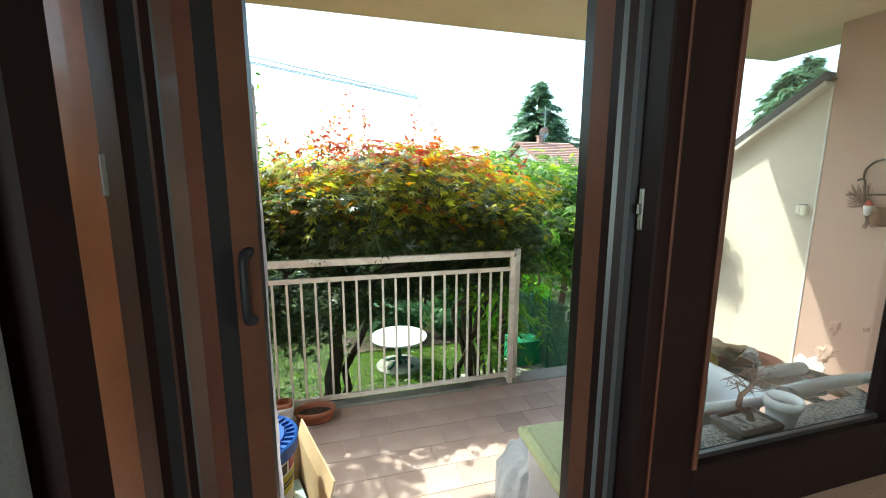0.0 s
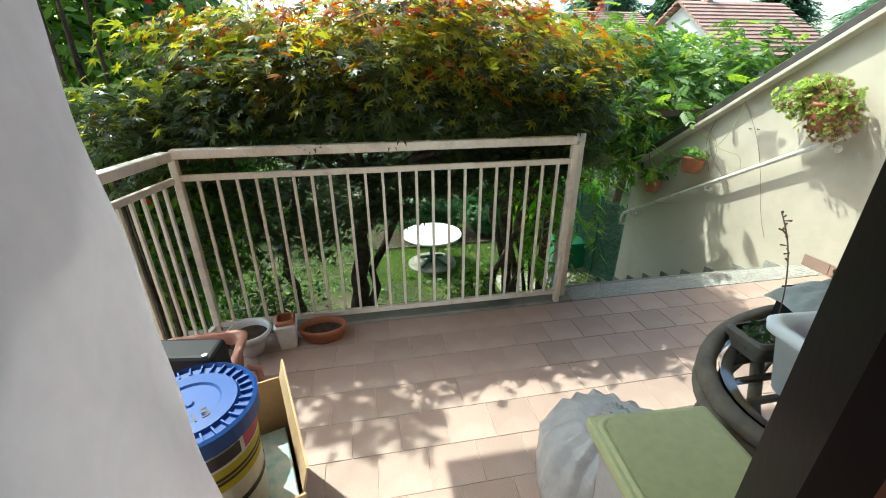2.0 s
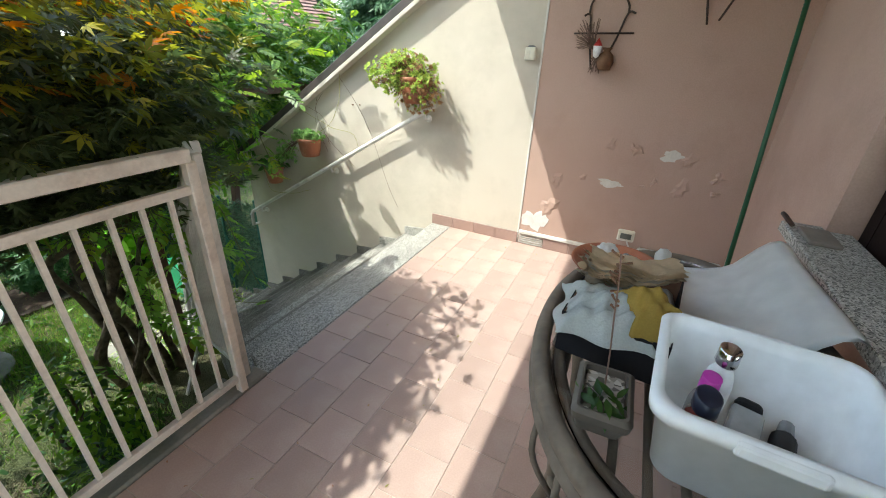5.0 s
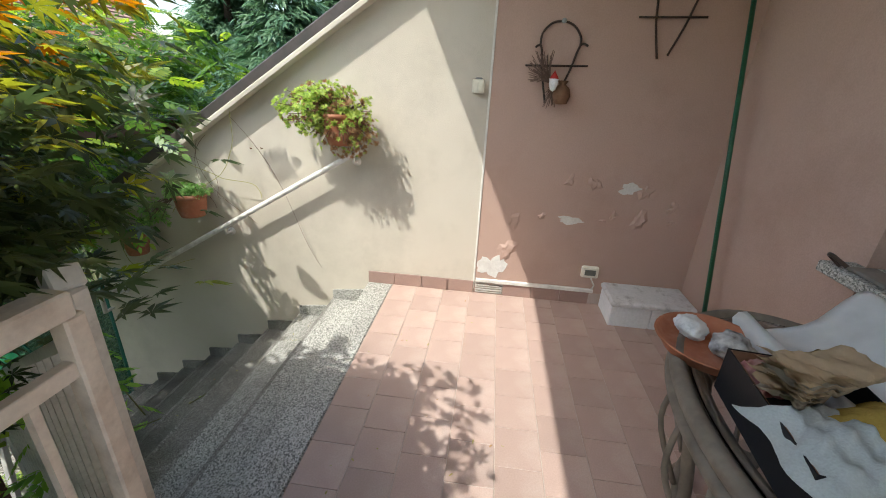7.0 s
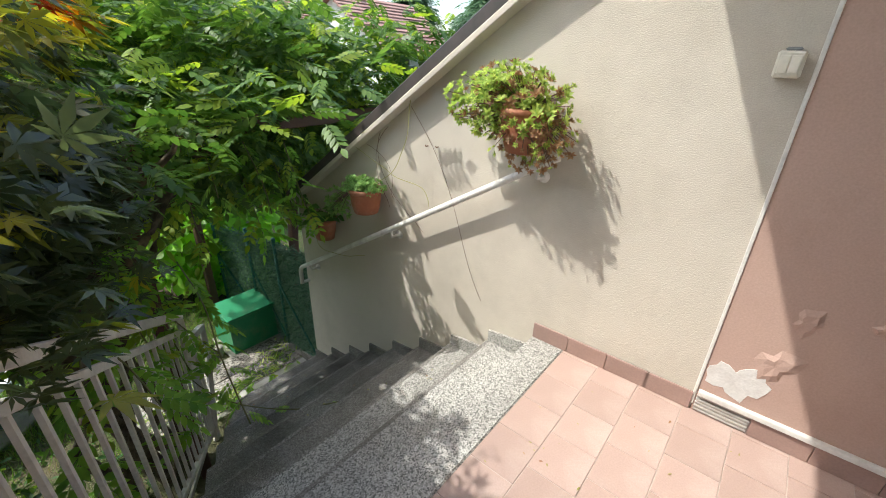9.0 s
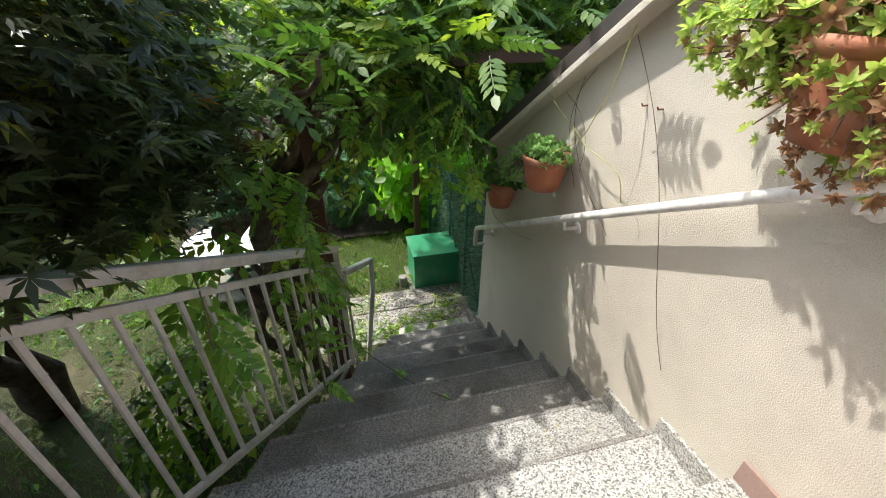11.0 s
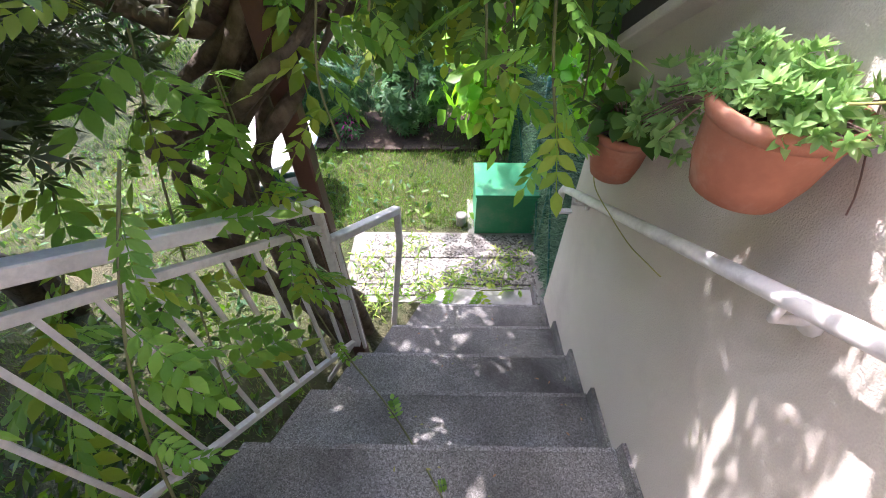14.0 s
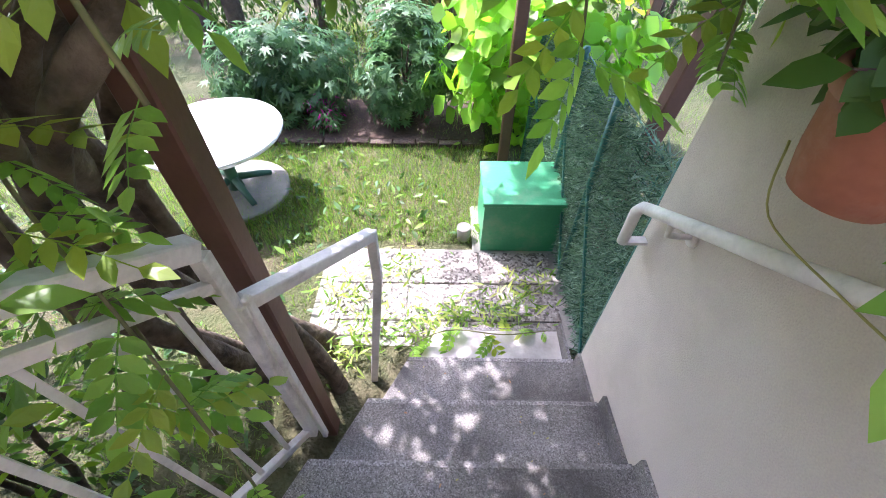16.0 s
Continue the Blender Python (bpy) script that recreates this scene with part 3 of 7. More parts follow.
# upright young shoots above the crown
sh, sn = [], []
for k in range(26):
    tall = k < 11
    bx, by = 0.4 + (rng.uniform(-0.55, 0.75) if tall else rng.uniform(-1.3, 1.3)), 5.2 + rng.uniform(-0.5, 0.6)
    z0 = 1.74 - 0.34 * (abs(bx - 0.4) / 1.3) ** 2
    top = rng.uniform(0.35, 0.62) if tall else rng.uniform(0.18, 0.34)
    lean = rng.normal(size=2) * 0.10
    bm = bmesh.new()
    limb(bm, (bx, by, z0 - 0.1), (bx + lean[0], by + lean[1], z0 + top), 0.004, 0.0015, 0.012, rng, 6, 5)
    part("shoot", bm, M_BARK, maple)
    for q in range(22):
        f = rng.uniform(0.1, 1.0) ** 0.8
        sh.append((bx + lean[0] * f + rng.normal() * 0.022, by + lean[1] * f + rng.normal() * 0.022, z0 + top * f + rng.normal() * 0.012))
        sn.append((rng.normal(), rng.normal(), 0.7))
sh, sn = np.array(sh), np.array(sn)
tagged(spread("young_foliage", MAPLE, sh, turned(sn, rng), rng.uniform(0.020, 0.042, len(sh)), [L_MAPLE_R, L_MAPLE_O], (rng.random(len(sh)) < 0.35).astype(int), maple), "thin red young leaves", kind="stuff")


bm = bmesh.new()
limb(bm, (-0.18, 6.84, GROUND - 0.05), (0.15, 6.2, 0.6), 0.125, 0.055, 0.04, rng, 9)
limb(bm, (-0.06, 6.8, GROUND - 0.02), (0.45, 6.4, 0.4), 0.06, 0.03, 0.05, rng, 8)
for k in range(14):
    an = 2 * math.pi * k / 14 + rng.random()
    limb(bm, (0.12, 6.2, 0.35), (0.45 + 1.4 * math.cos(an) * rng.uniform(.6, 1), 5.75 + 0.8 * math.sin(an) * rng.uniform(.6, 1), rng.uniform(0.8, 1.4)), 0.035, 0.008, 0.06, rng, 7, 6)
part("trunk", bm, M_BARK, maple, smooth=True)
bm = bmesh.new()
limb(bm, (-0.92, 6.95, GROUND - 0.05), (-0.85, 6.5, -0.5), 0.05, 0.045, 0.03, rng, 6)
limb(bm, (-0.85, 6.5, -0.5), (-1.2, 6.2, 0.8), 0.04, 0.015, 0.05, rng, 7)
limb(bm, (-0.85, 6.5, -0.5), (-0.4, 6.0, 0.9), 0.035, 0.015, 0.05, rng, 7)
part("trunk", bm, M_BARK, maple, smooth=True)

wist = thing("wisteria", "lush green wisteria over a brown pergola beside the stairs", "climbing plant")
NW = 470
c = np.column_stack([rng.uniform(1.75, 4.6, NW), rng.uniform(5.7, 8.9, NW), 0.70 + 1.04 * rng.random(NW) ** 0.8])
c[:, 2] += 0.10 * np.sin(c[:, 0] * 3) + 0.12 * np.cos(c[:, 1] * 2.2)
keep = ~((c[:, 0] > 1.95) & (c[:, 1] < 6.45)) & ~((c[:, 0] < 2.35) & (c[:, 1] > 6.6) & (rng.random(NW) < 0.65))
c = c[keep]
c = np.concatenate([c, np.column_stack([rng.uniform(2.25, 2.95, 10), rng.uniform(6.05, 6.45, 10), rng.uniform(1.0, 1.2, 10)])])
pos = clumped(c, (0.22, 0.22, 0.10), 18, rng)
az = rng.uniform(0, 2 * math.pi, len(pos))
sp = np.column_stack([np.cos(az), np.sin(az), rng.uniform(-0.7, 0.25, len(pos))])
nr = rng.normal(size=pos.shape) * 0.35 + np.array([0, 0, 1.0])
idx = (rng.random(len(pos)) < 0.22).astype(int)
spread("crown", PINNATE, pos, turned(nr, rng, sp), rng.uniform(0.14, 0.25, len(pos)), [L_WIST, L_WIST_Y], idx, wist, "bright green feathered leaves")
NFR = 420
fr = np.column_stack([rng.uniform(2.35, 3.9, NFR), rng.uniform(6.55, 7.5, NFR), rng.uniform(0.38, 0.85, NFR)])
fr[:, 2] += 0.14 * np.sin(fr[:, 0] * 6.0) * np.cos(fr[:, 1] * 4.0)
az = rng.uniform(0, 2 * math.pi, NFR)
sp = np.column_stack([0.45 * np.cos(az), 0.45 * np.sin(az), rng.uniform(-1.2, -0.5, NFR)])
nr = np.column_stack([rng.normal(size=NFR) * 0.5, -0.9 + 0.3 * rng.normal(size=NFR), 0.5 + 0.3 * rng.normal(size=NFR)])
spread("fringe", PINNATE, fr, turned(nr, rng, sp), rng.uniform(0.15, 0.24, NFR), [L_WIST, L_WIST_Y], (rng.random(NFR) < 0.2).astype(int), wist, "drooping feathered leaves at the crown's edge")
# its old trunk: stems wound round one another, bowing out and then leaning over the stairs
AXIS = [Vector(p) for p in ((1.95, 6.72, GROUND - 0.05), (1.80, 6.62, -1.1), (1.72, 6.55, -0.55), (1.76, 6.50, -0.12), (1.93, 6.48, 0.18), (2.16, 6.50, 0.44), (2.42, 6.60, 0.82))]
def axis_at(t):
    f = t * (len(AXIS) - 1)
    i = min(int(f), len(AXIS) - 2)
    return AXIS[i].lerp(AXIS[i + 1], f - i)
for k in range(8):
    bm = bmesh.new()
    a0 = 2 * math.pi * k / 8
    pts, rad = [], []
    thick = 0.026 + 0.027 * ((k * 5) % 8) / 7
    for t in np.linspace(0, 1, 30):
        an = a0 + (2.9 if k % 3 else -1.6) * t + 0.5 * math.sin(9 * t + k)
        r = (0.29 - 0.10 * t) * (0.45 + 0.55 * ((k * 3) % 8) / 7) + 0.06 * math.sin(10 * t + 1.7 * k)
        p = axis_at(t)
        pts.append((p.x + r * math.cos(an), p.y + 0.8 * r * math.sin(an), p.z + 0.25 * r * math.sin(an * 0.7)))
        rad.append(thick * (1 - 0.35 * t) + 0.009 * math.sin(23 * t + k) + 0.005 * math.sin(41 * t + 2 * k))
    tube(bm, pts, rad, 9)
    part("stem", bm, M_VINE, wist, smooth=True)
for k in range(10):
    bm = bmesh.new()
    an = 2 * math.pi * k / 10
    limb(bm, (2.0, 6.5, 0.22 + 0.03 * k), (1.9 + 1.2 * math.cos(an), 6.9 + 1.2 * math.sin(an), 1.0), 0.03, 0.01, 0.08, rng, 8, 7)
    part("branch", bm, M_VINE, wist, smooth=True)


def shrub(name, label, category, centre, radii, count, template, size, mats, weights=None, parent=None, up=0.6, fill=0.55, seed=1):
    """A bush: leaves through an uneven rounded volume, most of them near its skin."""
    r_ = np.random.default_rng(seed)
    t = thing(name, label, category, {"hedge": "hedge along the garden end", "far_tree": "distant trees", "garden_tree": "trees beyond the hedge", "peony_bush": "peonies in the flower bed", "low_shrub": "shrubs at the railing foot"}.get(name, ""))
    n = max(8, count // 26)
    u = r_.normal(size=(n, 3))
    u /= np.linalg.norm(u, axis=1, keepdims=True)
    cc = np.asarray(centre) + u * np.asarray(radii) * r_.uniform(fill, 1.05, (n, 1))
    pos = clumped(cc, np.asarray(radii) * 0.16, count // n, r_)
    nr = (pos - np.asarray(centre)) / np.asarray(radii) + r_.normal(size=pos.shape) * 0.5 + np.array([0, 0, up])
    sp = (pos - np.asarray(centre)) + r_.normal(size=pos.shape) * 0.4 * min(radii)
    idx = r_.choice(len(mats), len(pos), p=weights)
    spread("foliage", template, pos, turned(nr, r_, sp), r_.uniform(size[0], size[1], len(pos)), mats, idx, t)
    thin = 0.012 + 0.018 * max(radii)
    for k in range(4):
        bm = bmesh.new()
        foot = (centre[0] + r_.normal() * 0.1 * radii[0], centre[1] + r_.normal() * 0.1 * radii[1], GROUND - 0.03)
        limb(bm, foot, (centre[0] + r_.normal() * 0.3 * radii[0], centre[1] + r_.normal() * 0.3 * radii[1], centre[2] + radii[2] * r_.uniform(0.1, 0.6)), thin, thin * 0.3, 0.05 * radii[0], r_, 6, 6)
        part("stem", bm, M_BARK, t, smooth=True)
    return t


shrub("pomegranate_tree", "tall bright green pomegranate bush with a few red flowers", "bush", (-2.15, 6.7, 1.35), (1.15, 1.2, 2.6), 38000, OVAL, (0.07, 0.125), [L_BRIGHT, L_HEDGE, L_REDF], (0.74, 0.255, 0.005), seed=2)
# extra branch above the view, added only to drop leaf shade on the tiles
shrub("pomegranate_tree", "unseen leafy pomegranate branch added to shade the terrace tiles", "bush", (-1.42, 4.93, 2.83), (0.34, 0.20, 0.28), 420, OVAL, (0.07, 0.12), [L_BRIGHT, L_HEDGE], (0.74, 0.26), seed=14)
shrub("hydrangea_bush", "leafy bright green hydrangea behind the green box", "bush", (3.5, 9.2, -0.88), (0.72, 0.62, 0.80), 1300, ROUND, (0.13, 0.22), [L_HYDR, L_BRIGHT], (0.8, 0.2), seed=3)
shrub("peony_bush", "bushy peony with divided grey-green leaves", "bush", (2.30, 9.45, -1.12), (0.40, 0.38, 0.46), 1100, MAPLE, (0.07, 0.13), [L_PEONY], seed=4)
shrub("peony_bush", "wide peony bush with divided grey-green leaves", "bush", (1.15, 9.5, -1.18), (0.62, 0.42, 0.42), 1500, MAPLE, (0.07, 0.13), [L_PEONY], seed=5)
shrub("tall_grass", "pale upright ornamental grass clump", "plant", (2.75, 11.2, -0.9), (0.5, 0.3, 0.75), 1200, ([(0, -0.02, 0), (0, 0.02, 0), (0.15, 0, 1)], [(0, 1, 2)]), (0.3, 0.6), [L_DRYGRASS, L_PEONY], (0.5, 0.5), up=3.0, seed=6)
shrub("carnation_clump", "low clump with magenta flowers", "plant", (1.62, 9.15, -1.42), (0.2, 0.16, 0.16), 500, NARROW, (0.04, 0.09), [L_PEONY, L_MAGENTA], (0.8, 0.2), seed=7)
shrub("low_shrub", "small-leaved green shrub at the foot of the railing", "bush", (0.75, 5.1, -1.05), (0.45, 0.3, 0.5), 1500, OVAL, (0.04, 0.07), [L_HEDGE, L_BRIGHT], (0.6, 0.4), seed=8)
shrub("low_shrub", "dark leafy shrub under the stair railing", "bush", (1.15, 6.0, -1.05), (0.24, 0.6, 0.5), 1100, OVAL, (0.05, 0.10), [L_HEDGE, L_BRIGHT], (0.4, 0.6), seed=11)
shrub("low_shrub", "small-leaved green shrub at the foot of the railing", "bush", (-0.75, 5.3, -0.75), (0.40, 0.35, 0.65), 1600, OVAL, (0.04, 0.07), [L_HEDGE, L_BRIGHT], (0.6, 0.4), seed=9)
for k in range(11):
    shrub("hedge", "tall dark green hedge at the garden's end", "hedge", (-8.0 + 1.5 * k, 11.5 + 0.2 * (k % 2), -0.45), (1.05, 0.6, 1.6), 3800, OVAL, (0.06, 0.11), [L_HEDGE], seed=20 + k)
for k, (x, y, z, r) in enumerate(((-5.5, 9.5, 0.4, 1.6), (-4.2, 12.0, 0.9, 1.6), (-0.6, 15.5, 0.9, 1.7), (2.4, 16.5, 0.6, 1.6), (6.0, 15.0, 0.1, 1.7), (9.0, 13.0, -0.1, 1.6))):
    shrub("garden_tree", "light green leafy garden tree beyond the hedge", "tree", (x, y, z), (r, r, r * 1.25), 3200, OVAL, (0.10, 0.19), [L_BRIGHT, L_HEDGE], (0.7, 0.3), seed=40 + k)
for k in range(22):
    an = radians(-35 + 11.5 * k)
    d = 46 + 6 * math.sin(k * 2.3)
    shrub("far_tree", "distant round-headed green tree", "tree", (d * math.sin(an), 5 + d * math.cos(an), 0.3), (5.2, 5.2, 3.4 + 0.6 * math.sin(k)), 1500, OVAL, (0.6, 1.1), [L_HEDGE, L_BRIGHT], (0.75, 0.25), seed=60 + k)


def conifer(x, y, h, r, seed, label):
    """A cedar: a straight trunk with drooping tiers of needled boughs."""
    r_ = np.random.default_rng(seed)
    t = thing("conifer", label, "tree", "conifers beyond the garden")
    bm = bmesh.new()
    tube(bm, [(x, y, GROUND - 0.1), (x, y, GROUND + h * 0.5), (x, y, GROUND + h)], [r * 0.09, r * 0.06, 0.02], 8)
    part("trunk", bm, M_BARK, t)
    P, N, S = [], [], []
    for i in range(int(h * 20)):
        f = 0.06 + 0.94 * (i + r_.random()) / (h * 20)
        an = r_.uniform(0, 2 * math.pi)
        ln = r * (1 - f) ** 0.68 * r_.uniform(0.75, 1.1) + 0.15
        for q in np.linspace(0.15, 1, max(5, int(ln * 7))):
            for _ in range(11):
                P.append((x + ln * q * math.cos(an) + r_.normal() * 0.12 * ln * q, y + ln * q * math.sin(an) + r_.normal() * 0.12 * ln * q, GROUND + h * f - 0.28 * ln * q * q + r_.normal() * 0.05))
                N.append((0.3 * math.cos(an) + r_.normal() * 0.3, 0.3 * math.sin(an) + r_.normal() * 0.3, 1))
                S.append((math.cos(an), math.sin(an), -0.3))
    P, N, S = np.array(P), np.array(N), np.array(S)
    spread("foliage", NARROW, P, turned(N, r_, S + r_.normal(size=S.shape) * 0.5), r_.uniform(0.3, 0.6, len(P)), [L_CONIFER], None, t, "drooping needled foliage")


conifer(18.7, 36.0, 12.0, 5.3, 1, "tall dark green conifer with drooping boughs")
for k, (x, y, h) in enumerate(((19, 34, 7.5), (23, 33, 9.5), (27, 28, 9), (22, 17, 8.5), (25, 12, 9.5), (19, 12.5, 7), (26, 19, 10))):
    conifer(x, y, h, 4.2, 10 + k, "spreading dark green cedar beyond the houses")


def house(name, x0, x1, y0, y1, eave, ridge, label):
    """A far house, its ridge along x, red tiled roof with courses, chimney, windows."""
    t = thing(name, label, "house", "far houses")
    part("wall", boxes(((x0, y0, GROUND - 0.1), (x1, y1, eave))), M_FARWALL, t)
    ym = (y0 + y1) / 2
    bm = bmesh.new()
    prism(bm, [(y0, eave), (y1, eave), (ym, ridge - 0.1)], x0, x1, "x")
    part("gable_wall", bm, M_FARWALL, t)
    for s in (-1, 1):
        n = 14
        bm = bmesh.new()
        for i in range(n):
            f0, f1 = i / n, (i + 1) / n
            ya, yb = ym + s * (abs(y1 - ym) + 0.5) * f0, ym + s * (abs(y1 - ym) + 0.5) * (f1 + 0.02)
            dz = (ridge - eave) / abs(y1 - ym)
            za, zb = ridge - dz * abs(ya - ym), ridge - dz * abs(yb - ym)
            bar(bm, ((x0 + x1) / 2, ya, za + 0.02), ((x0 + x1) / 2, yb, zb + 0.10), x1 - x0 + 0.9, 0.10)
        tagged(part("roof", bm, M_ROOF, t, "weathered red clay tiles"), kind="stuff")
    part("chimney", boxes(((x0 + 1.2, ym - 0.2, ridge - 0.4), (x0 + 1.55, ym + 0.15, ridge + 0.45)), ((x0 + 1.14, ym - 0.26, ridge + 0.45), (x0 + 1.61, ym + 0.21, ridge + 0.55)), bevel=0.02), M_ROOF, t)
    for yy in (y0 + 1.6, y1 - 2.2):
        w = part("window", boxes(((x0 - 0.05, yy, eave - 1.5), (x0 + 0.05, yy + 0.9, eave - 0.2)), bevel=0.02), M_FLASH, t, "dark shuttered window")
    for q in range(3):
        xx = x0 + (x1 - x0) * (0.2 + 0.3 * q)
        part("window", boxes(((xx, y0 - 0.05, eave - 1.5), (xx + 0.9, y0 + 0.05, eave - 0.2)), bevel=0.02), M_FLASH, t, "dark shuttered window")


M_FARWALL = mat("pale_render", (0.70, 0.67, 0.62), (0.64, 0.61, 0.56), 0.5, 0.9, 0.05, 5)
M_ROOF = mat("red_roof_tile", (0.36, 0.215, 0.175), (0.29, 0.165, 0.13), 1.5, 0.85, 0.4, 12, island=0.2, stain=(0.42, 0.28, 0.22), stain_scale=0.8, stain_amt=0.5)
house("house", 13.9, 17.3, 26.0, 33.0, 2.7, 4.35, "white far house with a red tiled roof and chimney")
house("house", 17.4, 23.0, 21.0, 28.5, 2.0, 4.4, "pale far house with a large red tiled roof")

# aerial on the far roof and a lattice crane
t = thing("roof_aerial", "thin metal roof aerial with a round dish", "aerial")
bm = bmesh.new()
tube(bm, [(15.6, 29.4, 4.1), (15.6, 29.4, 7.0)], 0.03, 6)
for q in range(5):
    tube(bm, [(15.2, 29.4, 6.3 + 0.13 * q), (16.0, 29.4, 6.3 + 0.13 * q)], 0.012, 5)
part("mast", bm, M_STEEL, t)
bm = bmesh.new()
lathe(bm, [(0.0, 0.0), (0.25, 0.04), (0.38, 0.12), (0.39, 0.10), (0.25, 0.01), (0.0, -0.03)], (0, 0, 0), 20, m=Matrix.Translation((15.45, 29.3, 5.1)) @ Matrix.Rotation(radians(100), 4, "X"))
part("dish", bm, M_STEEL, t)
t = thing("tower_crane", "thin lattice tower crane far beyond the garden", "crane")
bm = bmesh.new()
J0, J1 = Vector((-16.9, 60, 17.3)), Vector((12.8, 60, 13.0))
d = J1 - J0
for dz, dy in ((0, -0.4), (0, 0.4), (0.9, 0)):
    bar(bm, J0 + Vector((0, dy, dz)), J1 + Vector((0, dy, dz * 0.4)), 0.12, 0.12)
for q in range(40):
    a, b = J0 + d * (q / 40), J0 + d * ((q + 1) / 40)
    bar(bm, a + Vector((0, -0.4, 0)), b + Vector((0, 0, 0.8)), 0.08, 0.08)
    bar(bm, b + Vector((0, 0.4, 0)), a + Vector((0, 0, 0.8)), 0.08, 0.08)
part("jib", bm, M_STEEL, t)
bm = bmesh.new()
for dx, dy in ((-0.5, -0.5), (0.5, -0.5), (-0.5, 0.5), (0.5, 0.5)):
    bar(bm, (-12.7 + dx, 60 + dy, GROUND), (-12.7 + dx * 0.3, 60 + dy * 0.3, 19.5), 0.09, 0.09)
for q in range(19):
    bar(bm, (-13.15, 59.6, GROUND + q), (-12.25, 59.6, GROUND + q + 1), 0.05, 0.05)
    bar(bm, (-12.25, 60.4, GROUND + q), (-13.15, 60.4, GROUND + q + 1), 0.05, 0.05)
part("mast", bm, M_STEEL, t)
bm = bmesh.new()
tube(bm, [(-12.7, 60, 19.5), J0 + d * 0.45 + Vector((0, 0, 0.6))], 0.025, 5)
tube(bm, [(-12.7, 60, 19.5), J0], 0.025, 5)
part("cable", bm, M_STEEL, t)

# ---------------------------------------------------------------- door and window
door = tagged(thing("door_1", "dark varnished wooden door frame of an open garden door", "door"), kind="structure")
M_WOODD = mat("red_brown_varnish", (0.085, 0.03, 0.02), (0.055, 0.02, 0.014), 5, 0.35, 0.1, 60, coat=0.2)
M_GASKET = mat("grey_rubber", (0.05, 0.058, 0.065), None, 9, 0.4, 0.05, 60)
M_WOODT = mat("tan_varnish", (0.085, 0.034, 0.02), (0.058, 0.023, 0.014), 5, 0.4, 0.1, 60, coat=0.1)
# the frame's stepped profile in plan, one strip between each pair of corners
# the M_WOOD strip is the leaf edge, coloured as if lit
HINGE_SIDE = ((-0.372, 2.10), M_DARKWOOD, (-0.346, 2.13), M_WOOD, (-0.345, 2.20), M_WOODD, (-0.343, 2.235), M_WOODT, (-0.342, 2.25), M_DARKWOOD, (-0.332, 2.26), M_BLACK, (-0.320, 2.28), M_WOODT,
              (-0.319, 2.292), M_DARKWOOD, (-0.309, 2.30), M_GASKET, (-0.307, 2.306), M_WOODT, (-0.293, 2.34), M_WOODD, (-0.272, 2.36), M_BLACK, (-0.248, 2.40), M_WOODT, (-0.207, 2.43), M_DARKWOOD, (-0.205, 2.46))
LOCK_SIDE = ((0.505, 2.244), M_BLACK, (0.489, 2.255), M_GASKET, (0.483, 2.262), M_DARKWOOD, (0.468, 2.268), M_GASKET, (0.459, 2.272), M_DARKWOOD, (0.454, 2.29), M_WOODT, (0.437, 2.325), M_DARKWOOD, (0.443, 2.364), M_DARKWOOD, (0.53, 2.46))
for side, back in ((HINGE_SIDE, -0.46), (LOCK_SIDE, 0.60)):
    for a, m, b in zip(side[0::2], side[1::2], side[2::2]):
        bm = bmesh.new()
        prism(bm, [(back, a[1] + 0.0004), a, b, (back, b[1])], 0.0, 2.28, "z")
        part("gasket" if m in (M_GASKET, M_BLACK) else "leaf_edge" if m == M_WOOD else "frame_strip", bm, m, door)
part("head_strip", boxes(((-0.43, 2.24, 2.2), (0.56, 2.33, 2.28)), bevel=0.004), M_DARKWOOD, door)
part("threshold_strip", boxes(((-0.30, 2.20, 0.0), (0.43, 2.33, 0.02)), bevel=0.003), M_GRANITE, door)
bm = bmesh.new()
tube(bm, [(-0.226, 2.432, 1.425), (-0.230, 2.405, 1.418), (-0.232, 2.396, 1.405), (-0.232, 2.396, 1.305), (-0.230, 2.405, 1.292), (-0.226, 2.432, 1.285)], [0.013, 0.010, 0.0075, 0.0075, 0.010, 0.013], 10)
part("pull_handle", bm, M_BLACK, door, "black door pull", smooth=True)
bm = boxes(((-0.3475, 2.195, 1.535), (-0.341, 2.203, 1.590)), bevel=0.002)
part("hinge", bm, M_STEEL, door)

win = tagged(thing("window_1", "dark brown wooden window with clear panes above a granite sill", "window"), kind="structure")
for x0, x1, e0, e1 in ((0.496, 1.345, 0.156, 0.075), (1.355, 2.20, 0.075, 0.07)):
    y0, y1 = 2.19, 2.244
    xa, xb, zb = x0 + e0, x1 - e1, 0.955
    part("sash", boxes(((x0, y0, 0.80), (xa, y1, 2.28)), ((xb, y0, 0.80), (x1, y1, 2.28)), ((xa, y0, 0.80), (xb, y1, zb)), ((xa, y0, 2.18), (xb, y1, 2.28)), bevel=0.004), M_DARKWOOD, win)
    gl = part("pane", boxes(((xa - 0.004, 2.222, zb - 0.005), (xb + 0.005, 2.228, 2.185))), M_GLASS, win)
    gl.visible_shadow = False
    part("glazing_bead", boxes(((xa, 2.21, zb), (xb, 2.22, zb + 0.012))), M_STEEL, win)
    part("moulding", boxes(((xa - 0.012, y0 - 0.006, zb), (xa, y0, 2.18)), ((x0 + 0.03, y0 - 0.005, 0.80), (x0 + 0.036, y0, 2.28)), bevel=0.001), M_WOODD, win)
bm = boxes(((0.492, 2.224, 1.465), (0.497, 2.236, 1.545)), bevel=0.002)
